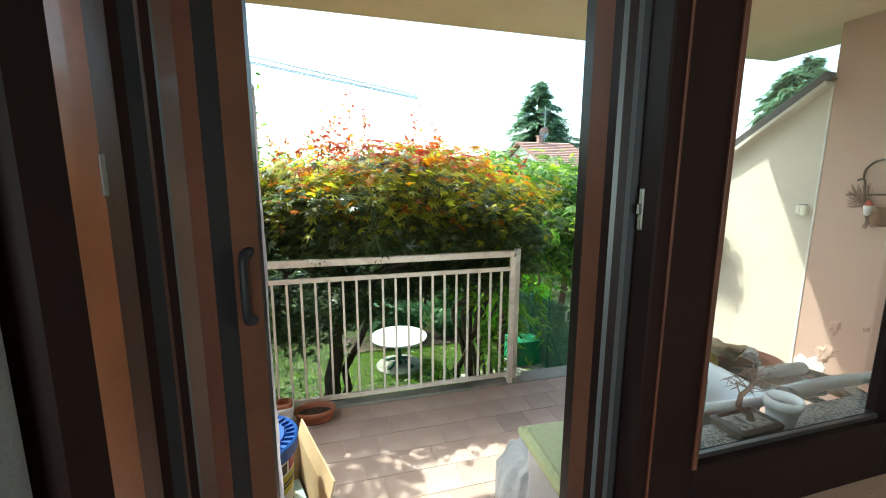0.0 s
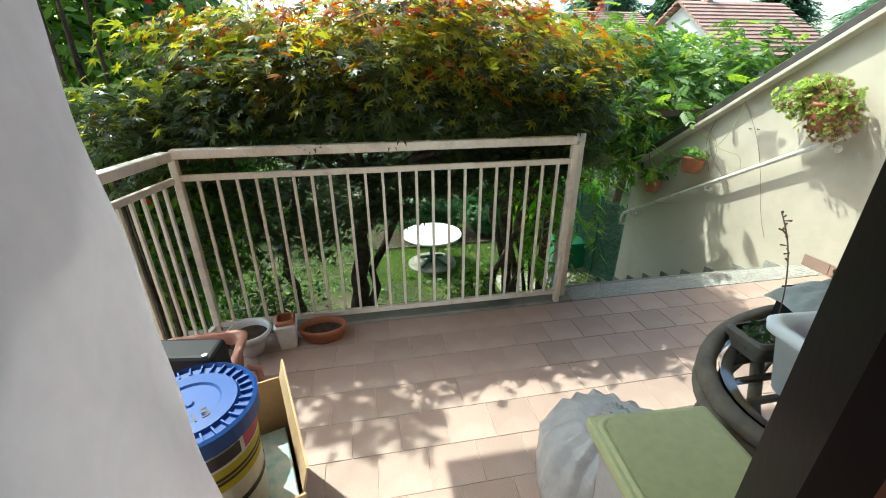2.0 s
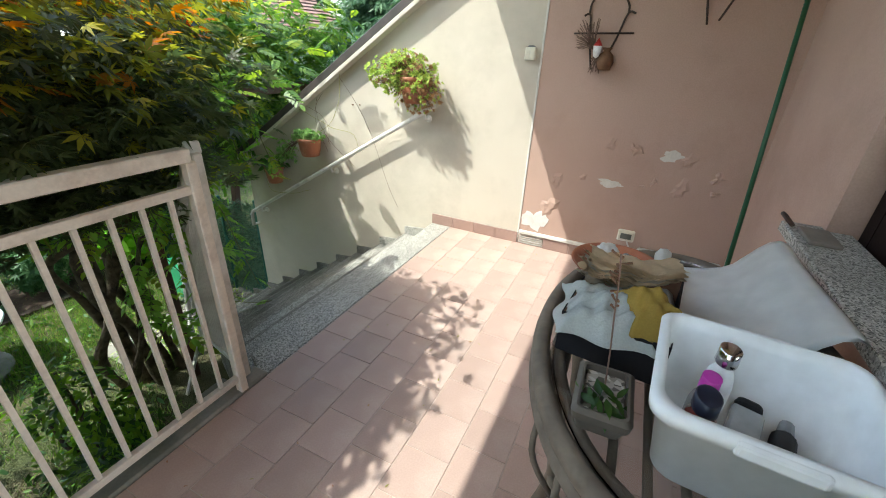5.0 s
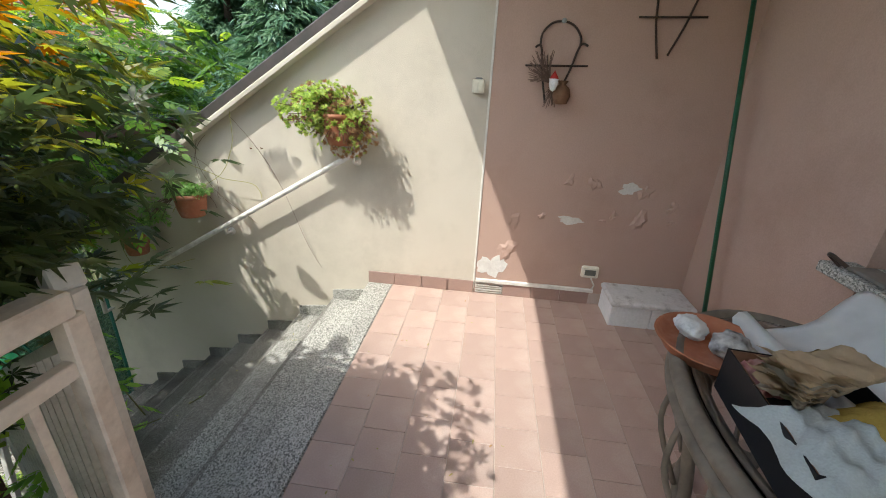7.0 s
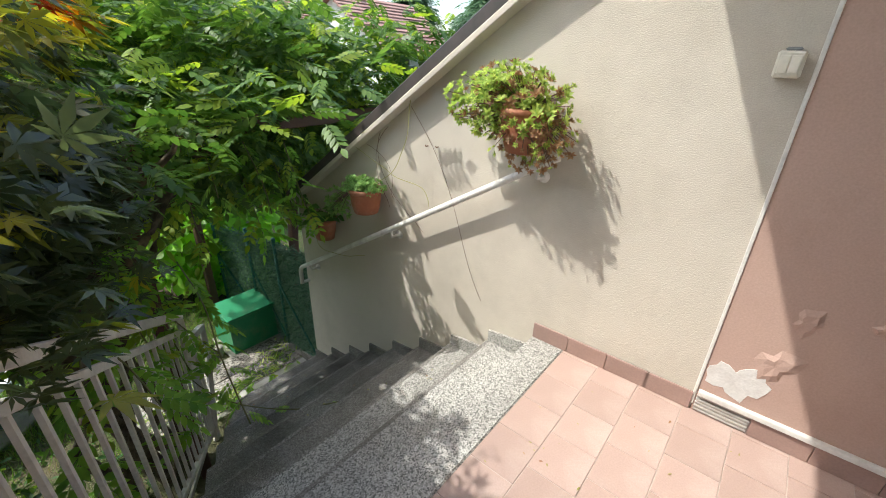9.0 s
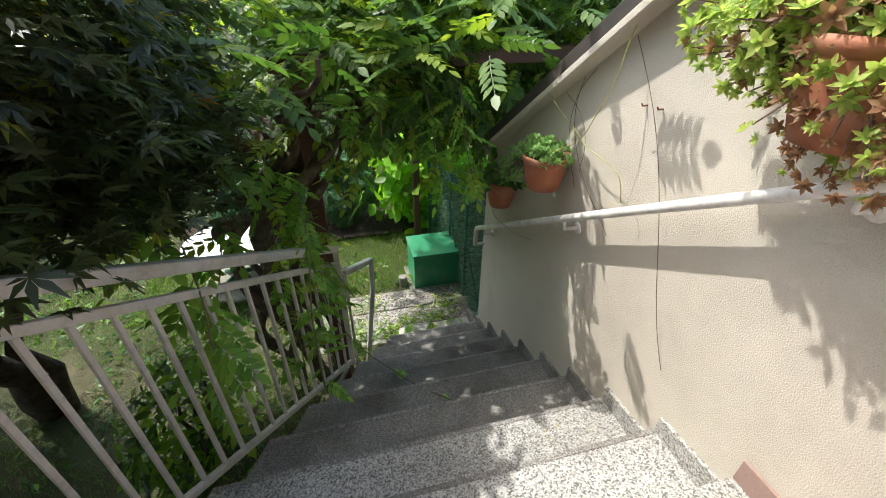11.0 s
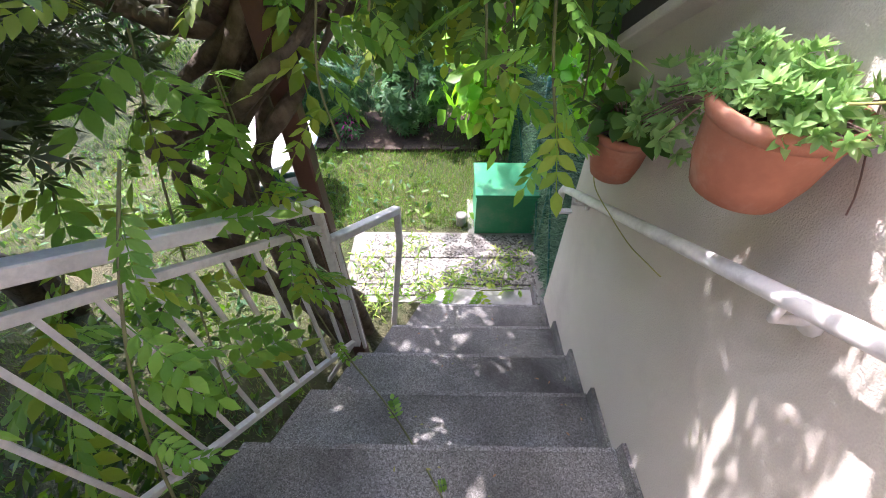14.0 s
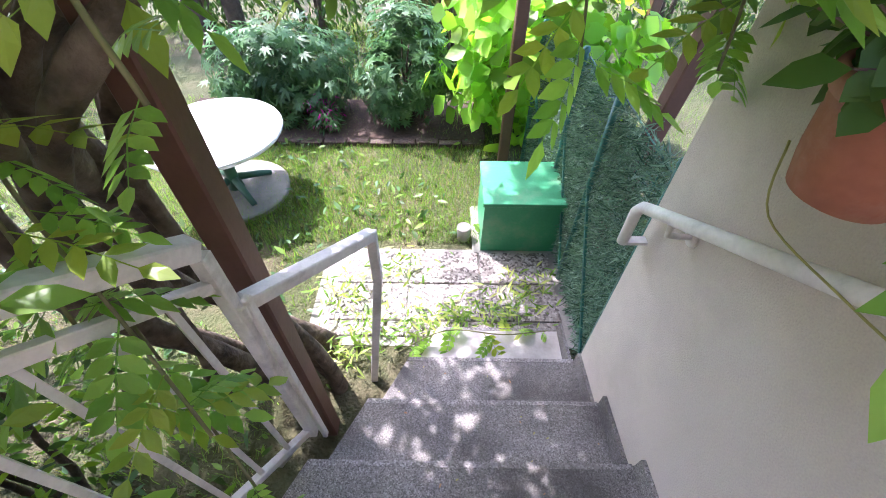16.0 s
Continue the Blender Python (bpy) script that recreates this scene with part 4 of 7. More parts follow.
box(bm, (0.486, 2.227, 1.495), (0.493, 2.233, 1.515), 0.0015)
part("latch_plate", bm, M_STEEL, win, "grey metal latch plate")

# grey curtain inside
bm = bmesh.new()
cols = []
for i in range(61):
    f = i / 60
    cols.append([bm.verts.new((-0.95 + 0.56 * f, 2.08 + 0.025 * math.sin(f * 44) + 0.01 * math.sin(f * 97 + z), z)) for z in (0.02, 0.8, 1.6, 2.4)])
for a, b in zip(cols, cols[1:]):
    for k in range(3):
        bm.faces.new((a[k], b[k], b[k + 1], a[k + 1]))
bmesh.ops.solidify(bm, geom=bm.faces[:], thickness=0.003)
M_CURTAIN = mat("grey_cloth", (0.16, 0.155, 0.145), None, 5, 0.95, 0.3, 200)
cu = link("curtain", bm, M_CURTAIN, smooth=True)
tagged(cu, "grey gathered cloth curtain beside the door", "curtain")

# ---------------------------------------------------------------- on the walls
M_TRUNK = mat("white_cable_duct", (0.74, 0.71, 0.65), None, 9, 0.5, 0.1, 80)
setting("corner_strip", boxes(((W - 0.008, 3.695, 0.03), (W + 0.0, 3.708, wall_top(3.7))), bevel=0.002), M_TRUNK, "thin white strip between cream and pink wall")
t = thing("cable_duct", "white cable duct along the foot of the pink wall", "cable duct")
bm = boxes(((W - 0.026, 2.895, 0.092), (W - 0.003, 3.69, 0.116)), bevel=0.003)
part("duct", bm, M_TRUNK, t)
bm = bmesh.new()
tube(bm, [(W - 0.015, 2.905, 0.116), (W - 0.02, 2.897, 0.15), (W - 0.018, 2.92, 0.19), (W - 0.015, 2.93, 0.215)], 0.005, 7)
part("cable", bm, M_TRUNK, t, smooth=True)

t = thing("thermometer_socket", "ivory wall unit with a small grey display", "wall unit")
part("case", boxes(((W - 0.035, 2.885, 0.205), (W - 0.002, 2.995, 0.285)), bevel=0.008), M_IVORYP, t)
M_LCD = mat("grey_display", (0.16, 0.17, 0.15), None, 9, 0.25, 0.0, 50)
part("display", boxes(((W - 0.039, 2.905, 0.225), (W - 0.034, 2.975, 0.265)), bevel=0.002), M_LCD, t)

t = thing("light_switch", "weathered ivory double switch box on the wall edge", "switch")
part("box", boxes(((W - 0.045, 3.735, 1.315), (W - 0.002, 3.805, 1.39)), bevel=0.006), M_IVORYP, t)
for q in range(2):
    part("rocker", boxes(((W - 0.05, 3.744 + 0.027 * q, 1.327), (W - 0.044, 3.769 + 0.027 * q, 1.378)), bevel=0.002), M_IVORYP, t)
part("hood", boxes(((W - 0.038, 3.75, 1.39), (W - 0.004, 3.79, 1.40)), bevel=0.004), M_STEEL, t)


def blob(cy, cz, ry, rz, seed, n=26, rag=0.28):
    """An uneven outline on the wall."""
    r_ = random.Random(seed)
    ph = [r_.uniform(0, 6.28) for _ in range(4)]
    pts = []
    for i in range(n):
        a = 2 * math.pi * i / n
        f = 1 + rag * (0.5 * math.sin(2 * a + ph[0]) + 0.35 * math.sin(3 * a + ph[1]) + 0.3 * math.sin(5 * a + ph[2]) + 0.25 * math.sin(9 * a + ph[3]))
        pts.append((cy + ry * f * math.cos(a), cz + rz * f * math.sin(a)))
    return pts


for i, (cy, cz, ry, rz) in enumerate(((2.80, 0.815, 0.062, 0.032), (3.12, 0.585, 0.085, 0.022), (3.585, 0.215, 0.085, 0.085))):
    bm = bmesh.new()
    prism(bm, blob(cy, cz, ry, rz, 5 + i, rag=0.42), W - 0.0045, W - 0.001, "x")
    setting("plaster_patch", bm, M_BARE, "bare grey plaster where pink paint has peeled")
# blistered and lifted paint
BL = random.Random(3)
for i, (cy, cz, s) in enumerate(((2.70, 0.80, 0.05), (3.02, 0.83, 0.03), (2.99, 0.83, 0.025), (2.70, 0.62, 0.05), (2.86, 0.64, 0.02), (2.52, 0.72, 0.035), (2.51, 0.62, 0.025), (3.47, 0.55, 0.045), (3.16, 0.84, 0.03), (2.92, 0.60, 0.018), (3.5, 0.34, 0.06), (3.30, 0.60, 0.02))):
    bm = bmesh.new()
    ring = blob(cy, cz, s, s * BL.uniform(0.7, 1.5), 30 + i, 12, 0.6)
    outer = [bm.verts.new((W - 0.002, y, z)) for y, z in ring]
    mid = [bm.verts.new((W - 0.008 - 0.006 * BL.random(), cy + (y - cy) * 0.55, cz + (z - cz) * 0.55)) for y, z in ring]
    c = bm.verts.new((W - 0.006 - 0.008 * BL.random(), cy, cz))
    for k in range(12):
        k2 = (k + 1) % 12
        bm.faces.new((outer[k], outer[k2], mid[k2], mid[k]))
        bm.faces.new((mid[k], mid[k2], c))
    setting("paint_blister", bm, M_PINK, "blistered pink paint")
bm = bmesh.new()
for q in range(5):
    box(bm, (W - 0.012 - 0.002 * (q % 2), 3.50, 0.006 + 0.017 * q), (W - 0.002, 3.69, 0.019 + 0.017 * q), 0.003)
setting("mortar_patch", bm, M_MORTAR, "ridged mortar where a skirting tile is missing")


def curl(bm, pts, r, sides=7, n=5):
    """A smooth rod through points in the wall's plane."""
    P = [Vector(p) for p in pts]
    out_ = []
    for i in range(len(P) - 1):
        p0, p1, p2, p3 = P[max(i - 1, 0)], P[i], P[i + 1], P[min(i + 2, len(P) - 1)]
        for k in range(n):
            s = k / n
            out_.append(0.5 * ((2 * p1) + (p2 - p0) * s + (2 * p0 - 5 * p1 + 4 * p2 - p3) * s * s + (3 * p1 - p0 - 3 * p2 + p3) * s ** 3))
    out_.append(P[-1])
    tube(bm, out_, r, sides)


def iron_holder(y, z, label):
    """A wrought-iron wall holder: an arch with flared shoulders, two tines and a crossbar."""
    t = thing("iron_holder", label, "plant holder")
    X = W - 0.012
    bm = bmesh.new()
    curl(bm, [(X - 0.01, y + 0.125, z - 0.13), (X, y + 0.105, z - 0.12), (X, y + 0.09, z - 0.14), (X, y + 0.075, z - 0.25), (X - 0.01, y + 0.035, z - 0.42)], 0.006)
    part("tine", bm, M_IRON, t, smooth=True)
    bm = bmesh.new()
    curl(bm, [(X - 0.01, y - 0.155, z - 0.115), (X, y - 0.125, z - 0.105), (X, y - 0.105, z - 0.14), (X, y - 0.075, z - 0.25), (X - 0.01, y - 0.015, z - 0.40)], 0.006)
    part("tine", bm, M_IRON, t, smooth=True)
    bm = bmesh.new()
    curl(bm, [(X, y + 0.10, z - 0.12), (X, y + 0.095, z - 0.06), (X, y + 0.05, z - 0.01), (X, y - 0.01, z), (X, y - 0.07, z - 0.02), (X, y - 0.11, z - 0.07), (X, y - 0.115, z - 0.11)], 0.006)
    part("arch", bm, M_IRON, t, smooth=True)
    bm = bmesh.new()
    tube(bm, [(X - 0.012, y + 0.17, z - 0.225), (X - 0.012, y - 0.17, z - 0.215)], 0.0055, 7)
    part("crossbar", bm, M_IRON, t, smooth=True)
    bm = bmesh.new()
    lathe(bm, [(0, 0.006), (0.012, 0.004), (0.014, -0.004), (0, -0.006)], (0, 0, 0), 10, m=Matrix.Translation((X - 0.006, y - 0.01, z + 0.002)) @ Matrix.Rotation(radians(90), 4, "Y"))
    part("bolt", bm, M_STEEL, t)
    return t


iron_holder(3.345, 1.70, "black wrought-iron holder on the pink wall")
iron_holder(2.785, 1.955, "black wrought-iron holder beside the first")
# dried bunch with a small pouch and a knitted doll's head, held in the first
t = thing("dried_bunch", "dried brown flower bunch with a small sack in the iron holder", "decoration")
M_SACK = mat("brown_sackcloth", (0.19, 0.10, 0.055), (0.13, 0.065, 0.035), 20, 0.95, 0.8, 160)
bm = bmesh.new()
lathe(bm, [(0, -0.055), (0.035, -0.05), (0.05, -0.01), (0.04, 0.03), (0.018, 0.05), (0.03, 0.07), (0, 0.065)], (W - 0.06, 3.30, 1.335), 14)
part("pouch", bm, M_SACK, t, smooth=True)
M_TWIG = mat("dry_twig", (0.20, 0.13, 0.10), (0.13, 0.08, 0.06), 20, 0.9, 0.3, 90)
bm = bmesh.new()
for k in range(70):
    a = Vector((W - 0.05, 3.37, 1.39))
    b = a + Vector((BL.uniform(-0.03, 0.03), BL.uniform(0.0, 0.13), BL.uniform(0.0, 0.17)))
    tube(bm, [a, (a + b) / 2 + Vector((0, 0.01, 0.01)), b], [0.0016, 0.0013, 0.0022], 4)
for k in range(40):
    a = Vector((W - 0.05, 3.35, 1.37))
    b = a + Vector((BL.uniform(-0.02, 0.02), BL.uniform(-0.03, 0.05), BL.uniform(-0.12, 0.0)))
    tube(bm, [a, b], [0.0016, 0.002], 4)
tagged(part("twigs", bm, M_TWIG, t), kind="stuff")
M_RED = mat("red_felt", (0.45, 0.03, 0.025), None, 20, 0.9, 0.4, 120)
M_WOOL = mat("white_wool", (0.75, 0.74, 0.72), None, 30, 0.95, 0.8, 120)
bm = bmesh.new()
lathe(bm, [(0, -0.055), (0.016, -0.045), (0.024, -0.01), (0.023, 0.012), (0.0, 0.02)], (W - 0.085, 3.355, 1.40), 12)
lathe(bm, [(0.0245, 0.002), (0.026, 0.012), (0.0, 0.055)], (W - 0.085, 3.355, 1.40), 12)
doll = link("doll", bm, M_WOOL, smooth=True)
doll.data.materials.append(M_RED)
for p in doll.data.polygons:
    p.material_index = 1 if p.center.z > 1.408 else 0
tagged(doll, "small white and red felt doll hanging in the iron holder", "doll")

# green ribbed plant stake leaning on the house front
bm = bmesh.new()
A, B = Vector((2.83, FAC + 0.07, 0.0)), Vector((3.312, FAC + 0.11, 2.0))
tube(bm, [A, B], 0.012, 10)
t = thing("plant_stake", "green plastic-coated plant stake leaning into the wall corner", "stake")
M_STAKE = mat("green_stake_plastic", (0.02, 0.10, 0.045), None, 20, 0.4, 0.1, 90)
part("rod", bm, M_STAKE, t, smooth=True)
bm = bmesh.new()
for k in range(130):
    p = A + (B - A) * ((k + 0.5) / 130)
    for an in (2.2, 4.4):
        box(bm, (-0.0022, -0.0022, -0.003), (0.0022, 0.0022, 0.003), 0, Matrix.Translation(p + Vector((0.012 * math.cos(an), 0.012 * abs(math.sin(an)), 0))))
st = part("stud", bm, M_FENCEP, t)
tagged(st, kind="stuff")

# hand rail
t = thing("handrail", "white painted tube handrail with flaking paint on the cream wall", "handrail")
HX = W - 0.075
H0, H1 = Vector((HX, 4.43, 0.975)), Vector((HX, 6.62, -0.325))
hd = (H1 - H0).normalized()
bm = bmesh.new()
tube(bm, [H0, H0 + hd * 0.02, H1 - hd * 0.05, H1 - hd * 0.015, H1 + Vector((0, 0.012, -0.03)), H1 + Vector((0, 0.012, -0.16))], [0.0175] * 6, 12)
part("tube", bm, M_HANDRAIL, t, smooth=True)
for f in (0.04, 0.475, 0.93):
    p = H0.lerp(H1, f)
    bm = bmesh.new()
    tube(bm, [p + Vector((0, 0, -0.015)), p + Vector((0.005, 0, -0.055)), p + Vector((0.05, 0, -0.06)), p + Vector((0.073, 0, -0.06))], 0.009, 8)
    lathe(bm, [(0, 0), (0.028, 0), (0.028, 0.006), (0, 0.008)], (0, 0, 0), 12, m=Matrix.Translation(p + Vector((0.0735, 0, -0.06))) @ Matrix.Rotation(radians(-90), 4, "Y"))
    part("bracket", bm, M_HANDRAIL, t, smooth=True)
bm = bmesh.new()
bar(bm, H1 + Vector((0.0, 0.012, -0.155)), H1 + Vector((0.074, 0.012, -0.155)), 0.03, 0.012)
part("end_bracket", bm, M_HANDRAIL, t)


def pot(name, label, centre, r, h, m, parent_label="", rim=0.012, soil=True, ribs=False, category="plant pot", sx=1.0, sy=1.0, taper=0.72):
    t = thing(name, label, category)
    c = Vector(centre)
    bm = bmesh.new()
    prof = [(0, 0.0), (r * taper, 0.0), (r * (taper + 0.12), h * 0.3), (r * 0.95, h * 0.8), (r * 0.96, h - 0.03), (r, h - 0.03), (r + rim * 0.6, h - 0.012), (r + rim * 0.3, h), (r - rim * 0.5, h), (r * 0.9, h - 0.03), (r * 0.86, h - 0.04), (0, h - 0.045)]
    vs = lathe(bm, prof, c, 36, sx, sy)
    if ribs:
        for k, v in enumerate(vs):
            d = v.co - c
            if 0.01 < d.z < h - 0.035 and Vector((d.x, d.y)).length > r * 0.5:
                v.co = c + Vector((d.x * (1 + 0.022 * (-1) ** (k % 2)), d.y * (1 + 0.022 * (-1) ** (k % 2)), d.z))
    part("pot", bm, m, t, smooth=True)
    if soil:
        bm = bmesh.new()
        lathe(bm, [(r * 0.875, h - 0.036), (r * 0.6, h - 0.028), (r * 0.3, h - 0.034), (0, h - 0.026)], c, 18, sx, sy)
        part("soil", bm, M_SOIL, t, smooth=True)
    return t


def foliage_on(t, centre, radii, count, template, size, mats, weights=None, seed=1, up=0.5, name="foliage", fill=0.25):
    r_ = np.random.default_rng(seed)
    u = r_.normal(size=(count, 3))
    u /= np.linalg.norm(u, axis=1, keepdims=True)
    pos = np.asarray(centre) + u * np.asarray(radii) * r_.uniform(fill, 1.05, (count, 1))
    nr = u + r_.normal(size=u.shape) * 0.4 + np.array([0, 0, up])
    idx = r_.choice(len(mats), count, p=weights)
    o = spread(name, template, pos, turned(nr, r_, u + r_.normal(size=u.shape) * 0.5), r_.uniform(size[0], size[1], count), mats, idx, t)
    return pos


def stems(t, base, tips, r=0.003, m=None, sag=0.02):
    bm = bmesh.new()
    for p in tips:
        p = Vector(p)
        mid = (Vector(base) + p) / 2 + Vector((0, 0, sag))
        tube(bm, [Vector(base), mid, p], [r, r * 0.8, r * 0.5], 5)
    o = part("stem", bm, m or M_TWIG, t)
    tagged(o, kind="stuff")


def rosette():
    """A fleshy rosette: ten pointed leaves in two tiers."""
    pts, faces = [], []
    one, of = oval_leaf(0.42, 0.10, -0.1)
    for tier, (n, tilt, s) in enumerate(((6, 18, 1.0), (5, 48, 0.75))):
        for k in range(n):
            a, b = 2 * math.pi * (k + 0.5 * tier) / n, radians(tilt)
            i = len(pts)
            for x, y, z in one:
                x2, z2 = x * math.cos(b) - z * math.sin(b), x * math.sin(b) + z * math.cos(b)
                pts.append(((x2 * math.cos(a) - y * math.sin(a)) * s, (x2 * math.sin(a) + y * math.cos(a)) * s, z2 * s))
            faces += [tuple(i + q for q in f) for f in of]
    return pts, faces


ROSETTE = rosette()
# wall pots
t = pot("hanging_pot", "terracotta wall pot with an overflowing green and reddish succulent", (W - 0.14, 4.56, 0.99), 0.115, 0.18, M_TERRA, ribs=True)
tips = foliage_on(t, (W - 0.17, 4.64, 1.185), (0.15, 0.29, 0.16), 780, ROSETTE, (0.017, 0.034), [L_SUCC, L_SUCC_R], (0.82, 0.18), seed=3)
stems(t, (W - 0.14, 4.57, 1.13), tips[::3])
tips2 = foliage_on(t, (W - 0.16, 4.52, 1.06), (0.14, 0.20, 0.14), 300, ROSETTE, (0.012, 0.026), [L_SUCC_R, L_SUCC], (0.7, 0.3), seed=4, name="lower_foliage")
stems(t, (W - 0.14, 4.57, 1.13), tips2[::3])
bm = boxes(((W - 0.06, 4.53, 1.02), (W - 0.001, 4.59, 1.05)), bevel=0.003)
part("hanger", bm, M_STEEL, t)

t = pot("hanging_pot", "terracotta plastic wall pot with green succulents trailing over the rim", (W - 0.112, 5.66, 0.435), 0.105, 0.16, M_TERRA, ribs=True)
tips = foliage_on(t, (W - 0.115, 5.67, 0.61), (0.11, 0.15, 0.05), 210, ROSETTE, (0.020, 0.034), [L_SUCC_G], seed=5)
stems(t, (W - 0.095, 5.67, 0.55), tips[::2])
tips = foliage_on(t, (W - 0.12, 5.95, 0.42), (0.06, 0.12, 0.12), 34, ROSETTE, (0.030, 0.048), [L_SUCC_G], seed=6, name="trailing_foliage")
stems(t, (W - 0.12, 5.78, 0.55), tips[::2])
part("hanger", boxes(((W - 0.06, 5.63, 0.52), (W - 0.001, 5.69, 0.55)), bevel=0.003), M_STEEL, t)

t = pot("hanging_pot", "terracotta plastic wall pot with a dark-leaved geranium", (W - 0.097, 6.17, 0.095), 0.090, 0.16, M_TERRA, ribs=True)
tips = foliage_on(t, (W - 0.11, 6.18, 0.295), (0.12, 0.15, 0.07), 60, ROUND, (0.045, 0.085), [L_GERAN, L_SUCC], (0.85, 0.15), seed=7, up=1.0)
stems(t, (W - 0.10, 6.17, 0.22), tips)
part("hanger", boxes(((W - 0.06, 6.14, 0.19), (W - 0.001, 6.20, 0.22)), bevel=0.003), M_STEEL, t)

# dry tendrils trailing on the cream wall
TD = random.Random(11)
for a, b, sw in (((5.36, 1.10), (4.75, 0.06), -0.06), ((5.62, 0.93), (5.35, 0.36), 0.09), ((5.75, 0.84), (5.42, 0.52), -0.10), ((5.55, 0.97), (5.62, 0.45), 0.07)):
    bm = bmesh.new()
    pts = []
    for k in range(15):
        f = k / 14
        pts.append((W - 0.006 - 0.02 * math.sin(math.pi * f), a[0] + (b[0] - a[0]) * f + sw * math.sin(math.pi * f * 1.4), a[1] + (b[1] - a[1]) * f + 0.02 * math.sin(7 * f)))
    tube(bm, pts, 0.0014, 5)
    o = link("tendril", bm, M_TWIG)
    tagged(o, "thin dry climbing tendril on the cream wall", "tendril")
M_RUNNER = mat("yellow_green_runner", (0.36, 0.33, 0.10), (0.28, 0.27, 0.08), 20, 0.6, 0.1, 60)
for pts in (((3.19, 5.79, 0.45), (3.20, 5.76, 0.50), (3.20, 5.694, 0.576), (3.20, 5.549, 0.647), (3.20, 5.425, 0.72), (3.20, 5.364, 0.78), (3.20, 5.327, 0.845), (3.23, 5.30, 0.96), (3.27, 5.32, 1.10), (3.32, 5.35, 1.16)),
            ((3.30, 5.86, 0.82), (3.26, 5.72, 0.803), (3.26, 5.629, 0.769), (3.26, 5.515, 0.734), (3.26, 5.434, 0.701), (3.26, 5.343, 0.691), (3.26, 5.255, 0.685), (3.26, 5.201, 0.666), (3.26, 5.171, 0.62), (3.27, 5.172, 0.574)),
            ((3.20, 6.26, 0.12), (3.22, 6.224, 0.0), (3.235, 6.053, 0.0), (3.24, 5.911, 0.024), (3.24, 5.819, 0.06), (3.25, 5.741, 0.084))):
    bm = bmesh.new()
    curl(bm, pts, 0.002, 6, 6)
    tagged(link("runner", bm, M_RUNNER, smooth=True), "thin yellow-green climbing runner hanging by the wall pots", "climbing plant")
for y, z in ((5.16, 0.905), (5.235, 0.90)):
    bm = bmesh.new()
    tube(bm, [(W + 0.01, y, z), (W - 0.02, y, z), (W - 0.024, y, z + 0.008)], 0.003, 7)
    tagged(link("wall_hook", bm, M_RUST), "rusty metal hook in the cream wall", "hook")

# ---------------------------------------------------------------- things on the terrace
# white stone bench
t = thing("stone_box", "white marble-topped low box in the terrace corner", "box")
M_MARB = mat("stained_white_marble", (0.66, 0.66, 0.65), (0.58, 0.58, 0.57), 5, 0.4, 0.1, 60, stain=(0.16, 0.15, 0.14), stain_scale=14, stain_amt=0.7)
part("slab", boxes(((3.045, 2.345, 0.14), (W - 0.003, 2.85, 0.178)), bevel=0.012), M_MARB, t)
for y0, y1 in ((2.36, 2.595), (2.60, 2.838)):
    part("front_panel", boxes(((3.065, y0, 0.0), (3.08, y1, 0.14)), bevel=0.003), M_WHITEP, t)
part("body", boxes(((3.08, 2.36, 0.0), (W - 0.01, 2.838, 0.139))), M_WHITEP, t)

# sheet-covered panel left of the door
t = thing("covered_panel", "tall wrinkled white cloth screen beside the door", "screen")
M_SHEET = mat("white_sheet", (0.74, 0.71, 0.74), (0.68, 0.65, 0.68), 3, 0.85, 0.25, 30, stain=(0.55, 0.47, 0.42), stain_scale=2.5, stain_amt=0.4)
nt = M_SHEET.node_tree
tl = nt.nodes.new("ShaderNodeBsdfTranslucent")
tl.inputs["Color"].default_value = (0.80, 0.76, 0.78, 1)
ms = nt.nodes.new("ShaderNodeMixShader")
ms.inputs[0].default_value = 0.5
nt.links.new(nt.nodes["Principled BSDF"].outputs[0], ms.inputs[1])
nt.links.new(tl.outputs[0], ms.inputs[2])
nt.links.new(ms.outputs[0], nt.nodes["Material Output"].inputs["Surface"])
bm = bmesh.new()
pa, pb = Vector((-0.205, 2.468, 0)), Vector((-0.262, 2.872, 0))
nx, nz = 30, 60
side = Vector((-0.012, -0.003, 0))
def sheet_pt(f, g, back):
    p = pa.lerp(pb, f)
    top = 1.775 - 0.03 * f ** 1.5
    z = 0.02 + (top - 0.02) * g
    w = -0.022 * g * g * f + 0.005 * math.sin(9 * f + 4 * g) + 0.007 * math.sin(27 * f + 2 + g) * (g ** 6) + 0.0035 * math.sin(19 * g + 9 * f) + 0.003 * math.sin(33 * g - 14 * f)
    q = p + (side if back else Vector((0, 0, 0))) + Vector((w, 0, z))
    return q
gr = {}
for back in (0, 1):
    for i in range(nx + 1):
        for j in range(nz + 1):
            gr[back, i, j] = bm.verts.new(sheet_pt(i / nx, j / nz, back))
for back in (0, 1):
    for i in range(nx):
        for j in range(nz):
            bm.faces.new((gr[back, i, j], gr[back, i + 1, j], gr[back, i + 1, j + 1], gr[back, i, j + 1]))
for i in range(nx):
    for j in (0, nz):
        bm.faces.new((gr[0, i, j], gr[0, i + 1, j], gr[1, i + 1, j], gr[1, i, j]))
for j in range(nz):
    for i in (0, nx):
        bm.faces.new((gr[0, i, j], gr[0, i, j + 1], gr[1, i, j + 1], gr[1, i, j]))
part("sheet", bm, M_SHEET, t, smooth=True)

